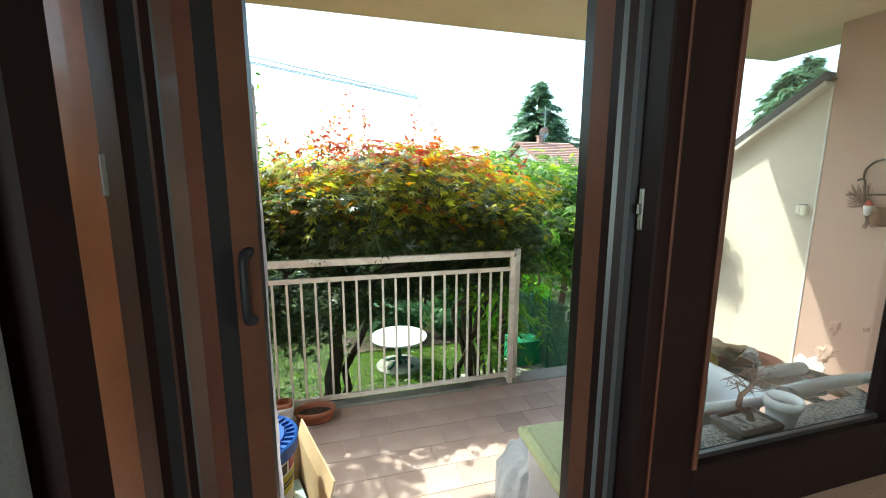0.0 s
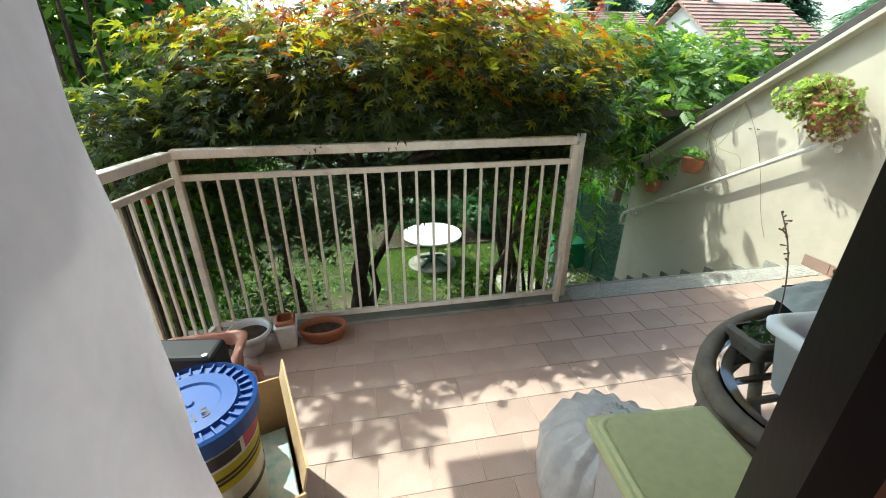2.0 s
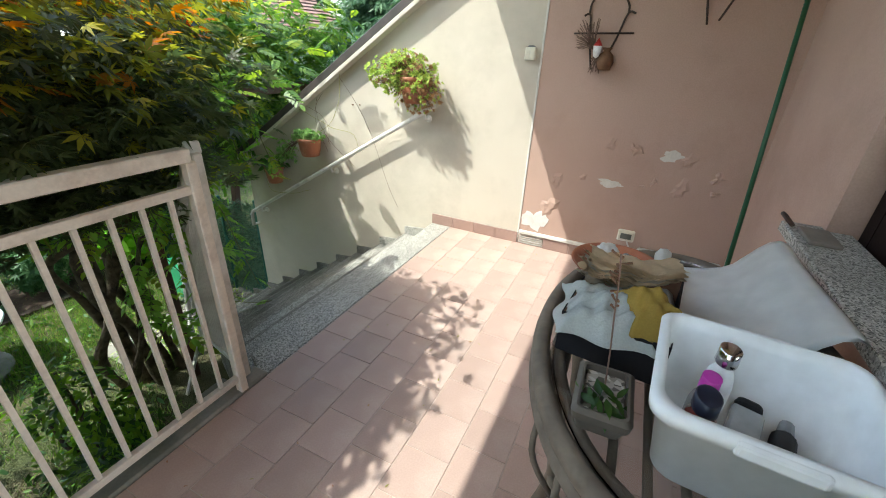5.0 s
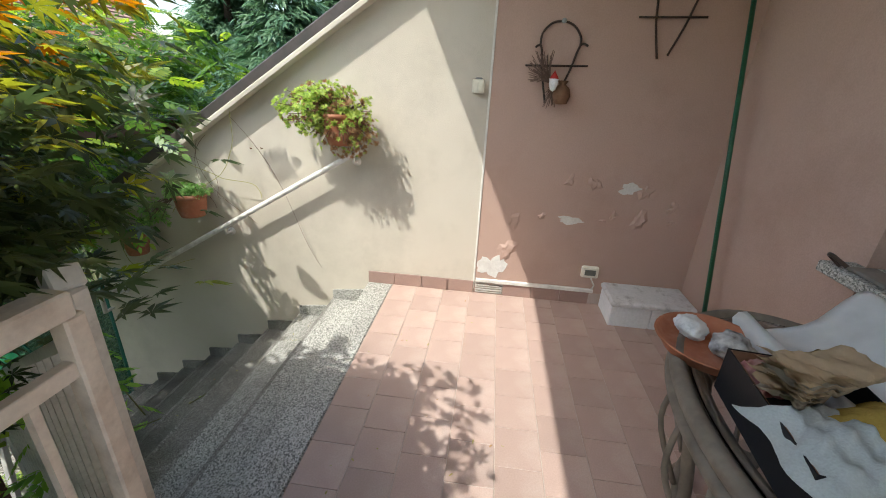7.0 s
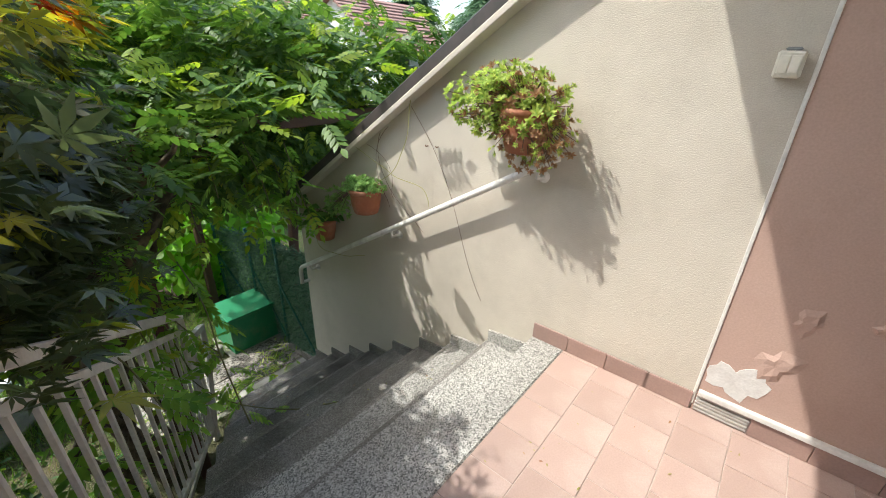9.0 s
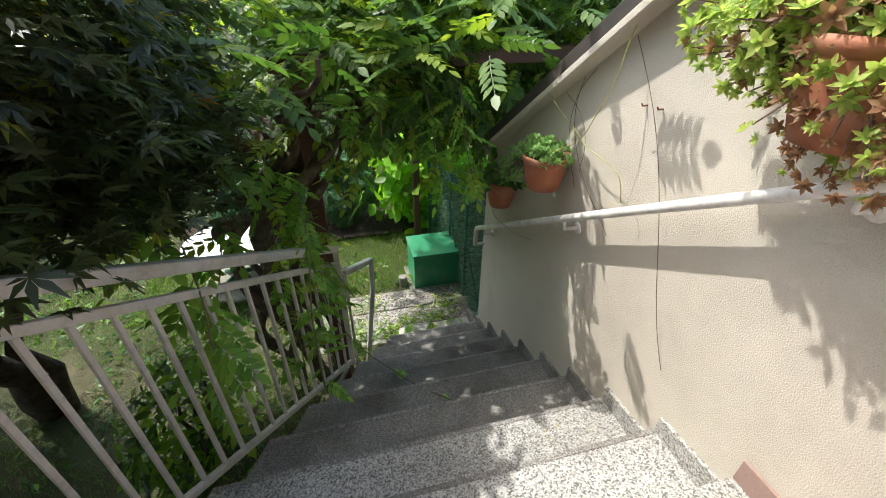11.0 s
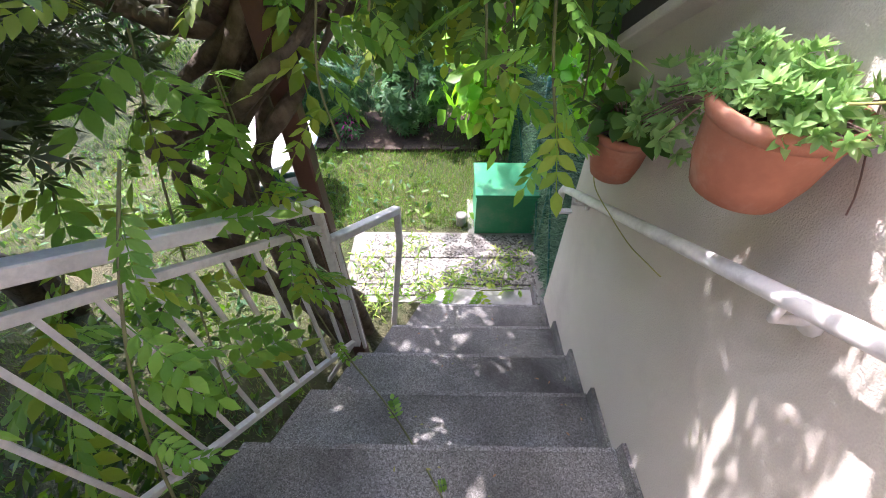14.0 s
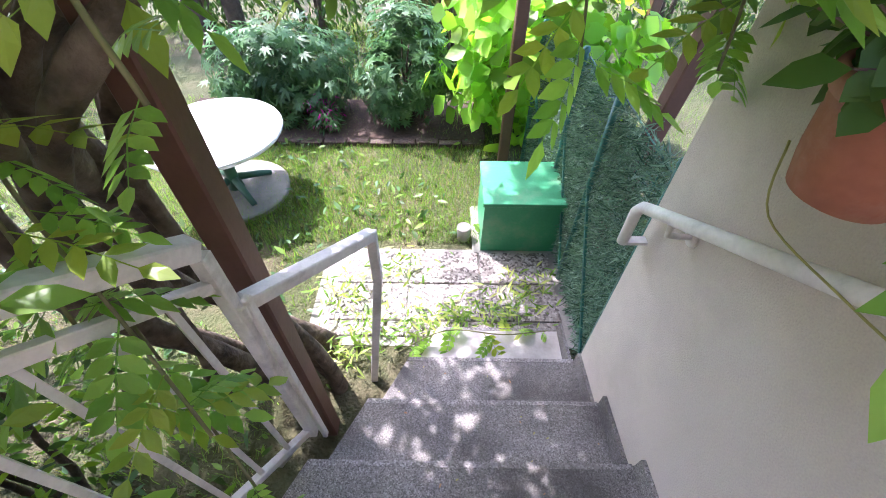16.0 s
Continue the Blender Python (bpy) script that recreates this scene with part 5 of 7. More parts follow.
# cardboard box with things in it
M_CARD = mat("cardboard", (0.50, 0.35, 0.20), (0.44, 0.30, 0.17), 6, 0.85, 0.2, 60, stain=(0.34, 0.24, 0.15), stain_scale=4, stain_amt=0.5)
t = thing("cardboard_box", "open brown cardboard box with torn flaps", "box")
CB = Matrix.Translation((-0.355, 3.10, 0)) @ Matrix.Rotation(radians(17), 4, "Z")
w, d, h = 0.19, 0.24, 0.425
for nm, lo, hi in (("side", (-w, -d, 0), (-w + 0.006, d, h)), ("side", (w - 0.006, -d, 0), (w, d, h)), ("side", (-w + 0.006, d - 0.006, 0), (w - 0.006, d, h)), ("side", (-w + 0.006, -d, 0), (w - 0.006, -d + 0.006, h)), ("bottom", (-w + 0.006, -d + 0.006, 0.0), (w - 0.006, d - 0.006, 0.006))):
    bm = bmesh.new()
    box(bm, lo, hi, 0, CB)
    part(nm, bm, M_CARD, t)
bm = bmesh.new()
box(bm, (-0.003, -d + 0.01, 0.0), (0.003, d - 0.01, 0.075), 0, CB @ Matrix.Translation((w - 0.004, 0, h)) @ Matrix.Rotation(radians(14), 4, "Y"))
part("flap", bm, M_CARD, t)
t = thing("book", "teal book lying in the cardboard box", "book")
M_TEAL = mat("teal_print", (0.25, 0.40, 0.40), (0.50, 0.52, 0.45), 25, 0.4, 0.05, 60)
bm = bmesh.new()
box(bm, (-0.15, -0.2, 0.007), (0.17, 0.2, 0.235), 0.004, CB)
part("cover", bm, M_TEAL, t)

t = thing("paint_bucket", "white plastic bucket with a blue lid and printed label", "bucket")
BC = Vector((-0.378, 3.072, 0.236))
M_BLUE = mat("blue_plastic", (0.012, 0.065, 0.27), (0.01, 0.055, 0.23), 6, 0.5, 0.05, 60)
bm = bmesh.new()
lathe(bm, [(0, 0), (0.125, 0), (0.143, 0.36), (0.15, 0.36), (0.15, 0.375), (0, 0.375)], BC, 36)
part("pail", bm, M_WHITEP, t, smooth=False)
bm = bmesh.new()
lathe(bm, [(0.153, 0.345), (0.158, 0.345), (0.16, 0.392), (0.152, 0.398), (0.146, 0.386), (0.118, 0.384), (0.112, 0.396), (0.075, 0.397), (0.07, 0.391), (0.012, 0.391), (0.008, 0.396), (0, 0.396)], BC, 40)
lid = part("lid", bm, M_BLUE, t, "blue ribbed lid", smooth=False)
rbm = bmesh.new()
box(rbm, (0.118, -0.002, 0.384), (0.148, 0.002, 0.395), 0)
rib = bpy.data.meshes.new("rib")
rbm.to_mesh(rib)
rbm.free()
rib.materials.append(M_BLUE)
for k in range(30):
    o = new("rib", rib)
    o.parent = lid
    o.matrix_basis = Matrix.Translation(BC) @ Matrix.Rotation(2 * math.pi * k / 30, 4, "Z")
M_YEL = mat("yellow_print", (0.55, 0.50, 0.05), None, 9, 0.5, 0, 50)
M_INK = mat("dark_print", (0.06, 0.05, 0.06), None, 9, 0.5, 0, 50)
M_MAG = mat("magenta_print", (0.42, 0.03, 0.10), None, 9, 0.5, 0, 50)
bm = bmesh.new()
def label_band(bm, a0, a1, z0, z1, r):
    n = max(2, int((a1 - a0) / 6))
    prev = None
    for k in range(n + 1):
        a = radians(a0 + (a1 - a0) * k / n)
        rr = [r + 0.018 * z / 0.36 for z in (z0, z1)]
        cur = [bm.verts.new(BC + Vector((q * math.cos(a), q * math.sin(a), z))) for q, z in zip(rr, (z0, z1))]
        if prev:
            bm.faces.new((prev[0], cur[0], cur[1], prev[1]))
        prev = cur
label_band(bm, -100, 60, 0.20, 0.275, 0.1262)
part("label", bm, M_YEL, t)
bm = bmesh.new()
for z0, z1, a0, a1 in ((0.285, 0.325, -80, -30), (0.225, 0.235, -80, 40), (0.24, 0.25, -80, 20), (0.12, 0.14, -60, 30)):
    label_band(bm, a0, a1, z0, z1, 0.1268)
part("print", bm, M_INK, t)
bm = bmesh.new()
label_band(bm, -25, 20, 0.283, 0.33, 0.1266)
part("print", bm, M_MAG, t)
# the figures moulded on the lid
fc = bpy.data.curves.new("figures", "FONT")
fc.body, fc.size, fc.extrude, fc.align_x = "15", 0.05, 0.0012, "CENTER"
fo = new("figures", fc)
fo.parent = lid
fo.data.materials.append(M_INK)
fo.matrix_basis = Matrix.Translation(BC + Vector((0.05, -0.06, 0.3975))) @ Matrix.Rotation(radians(35), 4, "Z")

t = thing("black_case", "black plastic case standing by the cardboard box", "case")
CM = Matrix.Translation((-0.615, 3.395, 0)) @ Matrix.Rotation(radians(-8), 4, "Z") @ Matrix.Rotation(radians(4), 4, "X")
bm = bmesh.new()
box(bm, (-0.24, -0.05, 0.0), (0.24, 0.05, 0.62), 0.016, CM, 3)
part("shell", bm, M_BLACK, t, smooth=False)
bm = bmesh.new()
lathe(bm, [(0, 0.004), (0.008, 0.003), (0.009, 0), (0, 0)], (0, 0, 0), 10, m=CM @ Matrix.Translation((0.215, -0.035, 0.62)))
part("stud", bm, M_STEEL, t)

# rectangular planter
t = thing("planter", "pinkish terracotta plastic trough with dark soil", "planter")
M_PLANT = mat("pink_terracotta_plastic", (0.50, 0.24, 0.18), (0.44, 0.20, 0.15), 6, 0.6, 0.1, 60, stain=(0.58, 0.38, 0.30), stain_scale=6, stain_amt=0.5)
PM = Matrix.Translation((-0.685, 3.785, 0)) @ Matrix.Rotation(radians(3), 4, "Z")
def trough(bm, hw, hd, h, th, m, rim=0.018, taper=0.82, rad=0.05, seg=5):
    """A hollow trough with rounded corners and a rolled rim."""
    def ring(sx, sy, z):
        out_ = []
        for cx, cy, a0 in ((1, 1, 0), (-1, 1, 90), (-1, -1, 180), (1, -1, 270)):
            for k in range(seg + 1):
                a = radians(a0 + 90 * k / seg)
                out_.append(bm.verts.new(m @ Vector((cx * (sx - rad) + rad * math.cos(a), cy * (sy - rad) + rad * math.sin(a), z))))
        return out_
    rings = [ring(hw * taper, hd * taper, 0), ring(hw * 0.985, hd * 0.985, h - 0.03), ring(hw + rim, hd + rim, h - 0.028), ring(hw + rim + 0.003, hd + rim + 0.003, h - 0.008), ring(hw + rim - 0.006, hd + rim - 0.006, h), ring(hw - th, hd - th, h), ring((hw - th) * 0.98, (hd - th) * 0.98, h - 0.03), ring(hw * taper - th, hd * taper - th, th)]
    n = len(rings[0])
    for a, b in zip(rings, rings[1:]):
        for k in range(n):
            bm.faces.new((a[k], a[(k + 1) % n], b[(k + 1) % n], b[k]))
    bm.faces.new(rings[0][::-1])
    bm.faces.new(rings[-1])
bm = bmesh.new()
trough(bm, 0.165, 0.135, 0.27, 0.012, PM)
part("trough", bm, M_PLANT, t, smooth=True)
bm = bmesh.new()
SG = random.Random(2)
vs = [[bm.verts.new(PM @ Vector((-0.155 + 0.31 * i / 12, -0.11 + 0.22 * j / 9, 0.215 + SG.uniform(-0.012, 0.02)))) for j in range(10)] for i in range(13)]
for i in range(12):
    for j in range(9):
        bm.faces.new((vs[i][j], vs[i + 1][j], vs[i + 1][j + 1], vs[i][j + 1]))
part("soil", bm, M_SOIL, t)
bm = bmesh.new()
tube(bm, [PM @ Vector((0.19, -0.02, 0.17)), PM @ Vector((0.235, -0.02, 0.16)), PM @ Vector((0.24, -0.02, 0.03)), PM @ Vector((0.19, -0.02, 0.02))], 0.016, 10)
part("drain_tube", bm, M_PLANT, t, smooth=True)

pot("bowl_pot", "round white plastic bowl pot with bark chips", (-0.575, 4.12, 0.0), 0.105, 0.145, M_WHITEP, taper=0.5)
t = thing("square_pot", "small square white pot with a red inside", "plant pot")
SM = Matrix.Translation((-0.395, 4.155, 0)) @ Matrix.Rotation(radians(8), 4, "Z")
bm = bmesh.new()
trough(bm, 0.055, 0.055, 0.15, 0.006, SM, rim=0.002, taper=0.8, rad=0.012, seg=3)
part("pot", bm, M_WHITEP, t)
bm = bmesh.new()
trough(bm, 0.044, 0.044, 0.14, 0.005, SM @ Matrix.Translation((0, 0, 0.035)), rim=0.006, taper=0.86, rad=0.02, seg=4)
part("inner_pot", bm, M_TERRA, t, "red-brown inner pot")
pot("terracotta_bowl", "shallow oval terracotta bowl with dry soil", (-0.21, 4.185, 0.0), 0.115, 0.085, M_TERRA, taper=0.8, sx=1.1, sy=0.72)

# pale green-lidded bin
t = thing("lidded_bin", "white plastic bin with a pale green lid", "bin")
GM = Matrix.Translation((0.690, 2.645, 0)) @ Matrix.Rotation(radians(-4), 4, "Z")
M_PGREEN = mat("pale_green_plastic", (0.50, 0.52, 0.27), (0.46, 0.48, 0.245), 3, 0.45, 0.08, 50, stain=(0.36, 0.36, 0.20), stain_scale=5, stain_amt=0.4)
bm = bmesh.new()
trough(bm, 0.126, 0.138, 0.655, 0.006, GM, rim=0.004, taper=0.8, rad=0.03)
part("body", bm, M_WHITEP, t, smooth=True)
bm = bmesh.new()
box(bm, (-0.147, -0.160, 0.648), (0.147, 0.160, 0.682), 0.011, GM, 3)
lid = part("lid", bm, M_PGREEN, t, "pale green plastic lid")
bm = bmesh.new()
trough(bm, 0.134, 0.147, 0.008, 0.01, GM @ Matrix.Translation((0, 0, 0.680)), rim=0.0, taper=0.99, rad=0.03)
part("lid_rim", bm, M_PGREEN, lid)
bm = bmesh.new()
tube(bm, [GM @ Vector((-0.09, -0.07, 0.69)), GM @ Vector((-0.06, -0.062, 0.692)), GM @ Vector((-0.02, -0.075, 0.69))], 0.0022, 5)
tagged(link("straw", bm, M_TWIG), "short dry stalk lying on the green lid", "debris")

# knotted rubbish bag
t = thing("rubbish_bag", "knotted translucent grey-white plastic bag on the tiles", "bag")
m, N, L, P = shader("thin_plastic_bag")
tn = N.new("ShaderNodeTexNoise")
tn.inputs["Scale"].default_value, tn.inputs["Detail"].default_value = 9, 6
rr = N.new("ShaderNodeValToRGB")
rr.color_ramp.elements[0].color, rr.color_ramp.elements[1].color = (0.30, 0.29, 0.29, 1), (0.56, 0.54, 0.53, 1)
L.new(tn.outputs["Fac"], rr.inputs[0])
L.new(rr.outputs[0], P.inputs["Base Color"])
P.inputs["Roughness"].default_value = 0.3
bp = N.new("ShaderNodeBump")
bp.inputs["Strength"].default_value, bp.inputs["Distance"].default_value = 0.5, 0.02
L.new(tn.outputs["Fac"], bp.inputs["Height"])
L.new(bp.outputs[0], P.inputs["Normal"])
M_BAG = m
bm = bmesh.new()
rings = []
prof = ((0.02, 0.0), (0.17, 0.0), (0.205, 0.06), (0.22, 0.18), (0.21, 0.29), (0.17, 0.365), (0.11, 0.395), (0.055, 0.385), (0.03, 0.375), (0.024, 0.395), (0.034, 0.42), (0.045, 0.435), (0.012, 0.43))
ns = 72
for j, (r, z) in enumerate(prof):
    ring = []
    for k in range(ns):
        a = 2 * math.pi * k / ns
        f = 1 + 0.05 * math.sin(3 * a + 1.2 * z * 20) + 0.03 * math.sin(7 * a + z * 14) + (0.035 + 0.08 * (z > 0.3)) * math.sin(17 * a + 3 * math.sin(5 * z)) * (0.3 + z)
        ring.append(bm.verts.new((0.80 + r * f * math.cos(a), 3.01 + r * f * math.sin(a) * 0.95, z + (0.012 * math.sin(5 * a) if 0.02 < z < 0.3 else 0))))
    rings.append(ring)
for a, b in zip(rings, rings[1:]):
    for k in range(ns):
        bm.faces.new((a[k], a[(k + 1) % ns], b[(k + 1) % ns], b[k]))
bm.faces.new(rings[0][::-1])
bm.faces.new(rings[-1])
part("bag", bm, M_BAG, t, smooth=True)
bm = bmesh.new()
for k in range(3):
    an = 2.1 * k
    curl(bm, [(0.80 + 0.03 * math.cos(an), 3.01 + 0.03 * math.sin(an), 0.385), (0.80 + 0.05 * math.cos(an + 1), 3.01 + 0.05 * math.sin(an + 1), 0.405), (0.80 + 0.03 * math.cos(an + 2.2), 3.01 + 0.03 * math.sin(an + 2.2), 0.425), (0.80, 3.01, 0.41)], 0.013, 7)
part("knot", bm, M_BAG, t, smooth=True)
bm = bmesh.new()
for k, (z, n) in enumerate(((0.22, 5), (0.13, 4))):
    for q in range(n):
        a = radians(205 + 13 * q + 9 * k)
        bar(bm, (0.80 + 0.228 * math.cos(a), 3.01 + 0.217 * math.sin(a), z), (0.80 + 0.228 * math.cos(a + 0.1), 3.01 + 0.217 * math.sin(a + 0.1), z - 0.02), 0.004, 0.022)
part("print", bm, M_INK, t)

# rattan table with a glass top
t = thing("rattan_table", "oval grey weathered rattan table with a glass top", "table")
TC, TA, TB, TZ = Vector((1.50, 2.755, 0)), 0.60, 0.37, 0.675
def oval(f, a, b, z):
    return TC + Vector((a * math.cos(f), b * math.sin(f), z))
def oval_tube(a, b, z, r, sides=9, n=56):
    bm = bmesh.new()
    tube(bm, [oval(2 * math.pi * k / n, a, b, z) for k in range(n + 1)], r, sides, False)
    return bm
part("rim", oval_tube(TA, TB, TZ - 0.012, 0.024), M_RATTAN, t, smooth=True)
part("inner_rim", oval_tube(TA - 0.05, TB - 0.05, TZ - 0.02, 0.014), M_RATTAN, t, smooth=True)
part("apron", oval_tube(TA + 0.004, TB + 0.004, TZ - 0.058, 0.020), M_RATTAN, t, smooth=True)
part("apron", oval_tube(TA - 0.05, TB - 0.045, TZ - 0.11, 0.017), M_RATTAN, t, smooth=True)
part("lower_ring", oval_tube(TA - 0.14, TB - 0.10, 0.20, 0.016), M_RATTAN, t, smooth=True)
bm = bmesh.new()
prism(bm, [tuple(oval(2 * math.pi * k / 48, TA - 0.028, TB - 0.028, 0).xy) for k in range(48)], TZ - 0.006, TZ, "z")
gt = part("glass_top", bm, M_GLASS, t)
gt.visible_shadow = False
for k in range(8):
    f = 2 * math.pi * (k + 0.5) / 8
    bm = bmesh.new()
    curl(bm, [oval(f, TA - 0.03, TB - 0.03, TZ - 0.03), oval(f, TA - 0.10, TB - 0.07, 0.45), oval(f, TA - 0.14, TB - 0.10, 0.2), oval(f, TA - 0.07, TB - 0.05, 0.0)], 0.019, 8)
    part("leg", bm, M_RATTAN, t, smooth=True)
for k in range(16):
    f = 2 * math.pi * k / 16
    bm = bmesh.new()
    curl(bm, [oval(f, TA - 0.05, TB - 0.045, TZ - 0.11), oval(f + 0.12, TA - 0.02, TB - 0.01, 0.40), oval(f + 0.2, TA - 0.12, TB - 0.09, 0.22)], 0.009, 7)
    part("strut", bm, M_RATTAN, t, smooth=True)
for k in range(9):
    y = 2.755 - 0.28 + 0.07 * k
    hw = (TA - 0.06) * math.sqrt(max(0.05, 1 - ((y - 2.755) / (TB - 0.045)) ** 2))
    bm = bmesh.new()
    tube(bm, [(1.50 - hw, y, TZ - 0.055), (1.50, y + 0.01, TZ - 0.06), (1.50 + hw, y, TZ - 0.055)], 0.010, 7)
    part("slat", bm, M_RATTAN, t, smooth=True)

# white washing-up tub and what is in it
t = thing("plastic_tub", "white rectangular plastic tub on the rattan table", "tub")
UM = Matrix.Translation((1.177, 2.683, TZ + 0.001)) @ Matrix.Rotation(radians(-4), 4, "Z")
M_TUB = mat("bluish_white_plastic", (0.83, 0.87, 0.89), (0.82, 0.86, 0.88), 3, 0.35, 0.0, 20)
bm = bmesh.new()
trough(bm, 0.160, 0.172, 0.180, 0.006, UM, rim=0.012, taper=0.86, rad=0.045, seg=7)
part("tub", bm, M_TUB, t, smooth=True)
for s in (-1, 1):
    bm = bmesh.new()
    box(bm, (s * 0.167 - 0.012, -0.06, 0.150), (s * 0.167 + 0.012, 0.06, 0.178), 0.007, UM, 2)
    part("grip", bm, M_TUB, t)


def bottle(name, label, m, at_, r, h, body, cap, cap_h, oval_=1.0, neck=0.45, lean=None):
    t = thing(name, label, "bottle")
    M_ = m @ Matrix.Translation(at_) @ (lean or Matrix.Identity(4))
    bm = bmesh.new()
    lathe(bm, [(0, 0), (r * 0.95, 0), (r, 0.006), (r, h * 0.62), (r * 0.85, h * 0.72), (r * neck, h * 0.80), (r * neck, h * 0.84), (0, h * 0.84)], (0, 0, 0), 20, 1, oval_, M_)
    part("body", bm, body, t, smooth=True)
    bm = bmesh.new()
    cr = r * (neck + 0.2)
    lathe(bm, [(cr * 0.95, h * 0.84), (cr, h * 0.845), (cr * 0.98, h * 0.84 + cap_h), (cr * 0.85, h * 0.845 + cap_h), (0, h * 0.845 + cap_h)], (0, 0, 0), 18, 1, oval_, M_)
    part("cap", bm, cap, t, smooth=True)


M_RINSE = mat("red_brown_liquid", (0.32, 0.06, 0.035), (0.26, 0.045, 0.03), 6, 0.15, 0, 50, coat=0.5)
M_MAGP = mat("magenta_plastic", (0.55, 0.05, 0.42), None, 6, 0.35, 0, 50)
M_NAVY = mat("navy_plastic", (0.012, 0.018, 0.04), None, 6, 0.35, 0, 50)
M_CLEARISH = mat("milky_plastic", (0.55, 0.58, 0.60), None, 6, 0.25, 0, 50)
M_CHROME = mat("chrome", (0.75, 0.75, 0.76), None, 6, 0.12, 0, 50, metal=1.0)
bottle("bottle", "bottle of red-brown liquid with a navy cap", UM, (-0.085, 0.095, 0.007), 0.042, 0.165, M_RINSE, M_NAVY, 0.028, 0.7, 0.55)
bottle("bottle", "clear bottle with a magenta cap", UM, (-0.03, 0.09, 0.007), 0.030, 0.165, M_CLEARISH, M_MAGP, 0.03, 0.8, 0.5)
bottle("bottle", "tall white bottle with a chrome cap", UM, (0.018, 0.070, 0.007), 0.032, 0.21, M_WHITEP, M_CHROME, 0.032, 0.8, 0.55)
t = thing("hair_tool", "black cordless styling tool lying in the tub", "appliance")
bm = bmesh.new()
tube(bm, [UM @ Vector((-0.09, -0.04, 0.035)), UM @ Vector((-0.03, -0.055, 0.034)), UM @ Vector((0.05, -0.075, 0.03)), UM @ Vector((0.06, -0.078, 0.03))], [0.02, 0.024, 0.022, 0.014], 12)
part("barrel", bm, M_BLACK, t, smooth=True)
bm = bmesh.new()
tube(bm, [UM @ Vector((0.06, -0.078, 0.03)), UM @ Vector((0.10, -0.088, 0.028))], [0.016, 0.013], 10)
part("tip", bm, M_STEEL, t)
t = thing("clear_case", "clear plastic case with a black end in the tub", "case")
bm = bmesh.new()
box(bm, (-0.02, -0.03, 0.008), (0.085, 0.03, 0.045), 0.008, UM @ Matrix.Translation((0.01, 0.0, 0)) @ Matrix.Rotation(radians(-12), 4, "Z"), 2)
part("case", bm, M_CLEARISH, t)
bm = bmesh.new()
box(bm, (0.085, -0.026, 0.008), (0.125, 0.026, 0.042), 0.014, UM @ Matrix.Translation((0.01, 0.0, 0)) @ Matrix.Rotation(radians(-12), 4, "Z"), 3)
part("end_cap", bm, M_BLACK, t)

# bonsai-tray plant with a tall dry stalk
t = thing("potted_succulent", "small grey square pot with dark leaves and a tall dry stalk", "plant pot")
QM = Matrix.Translation((1.152, 2.941, TZ + 0.001)) @ Matrix.Rotation(radians(2), 4, "Z")
M_GREYPOT = mat("grey_brown_ceramic", (0.13, 0.115, 0.095), (0.09, 0.08, 0.066), 9, 0.5, 0.2, 60)
bm = bmesh.new()
trough(bm, 0.077, 0.053, 0.066, 0.008, QM, rim=0.003, taper=0.82, rad=0.012, seg=3)
part("pot", bm, M_GREYPOT, t)
bm = bmesh.new()
box(bm, (-0.066, -0.042, 0.035), (0.066, 0.042, 0.054), 0.004, QM)
part("gravel", bm, M_PEBBLE, t)
foliage_on(t, QM @ Vector((-0.028, -0.004, 0.064)), (0.040, 0.044, 0.016), 34, OVAL, (0.034, 0.052), [L_HEDGE], seed=9, up=1.2)
bm = bmesh.new()
sp = [QM @ Vector(p) for p in ((0.005, 0.0, 0.05), (0.02, 0.008, 0.14), (0.012, 0.02, 0.24), (-0.015, 0.03, 0.33), (-0.05, 0.04, 0.40))]
curl(bm, sp, 0.0017, 6)
part("stalk", bm, M_TWIG, t)
bm = bmesh.new()
for k in range(16):
    f = 0.55 + 0.45 * k / 16
    i = min(3, int(f * 4))
    p = sp[i].lerp(sp[i + 1], f * 4 - i)
    q = p + Vector((BL.uniform(-0.02, 0.02), BL.uniform(-0.02, 0.02), BL.uniform(0.0, 0.012)))
    tube(bm, [p, q], [0.0012, 0.0028], 5)
o = part("bud", bm, M_SACK, t)
tagged(o, kind="stuff")

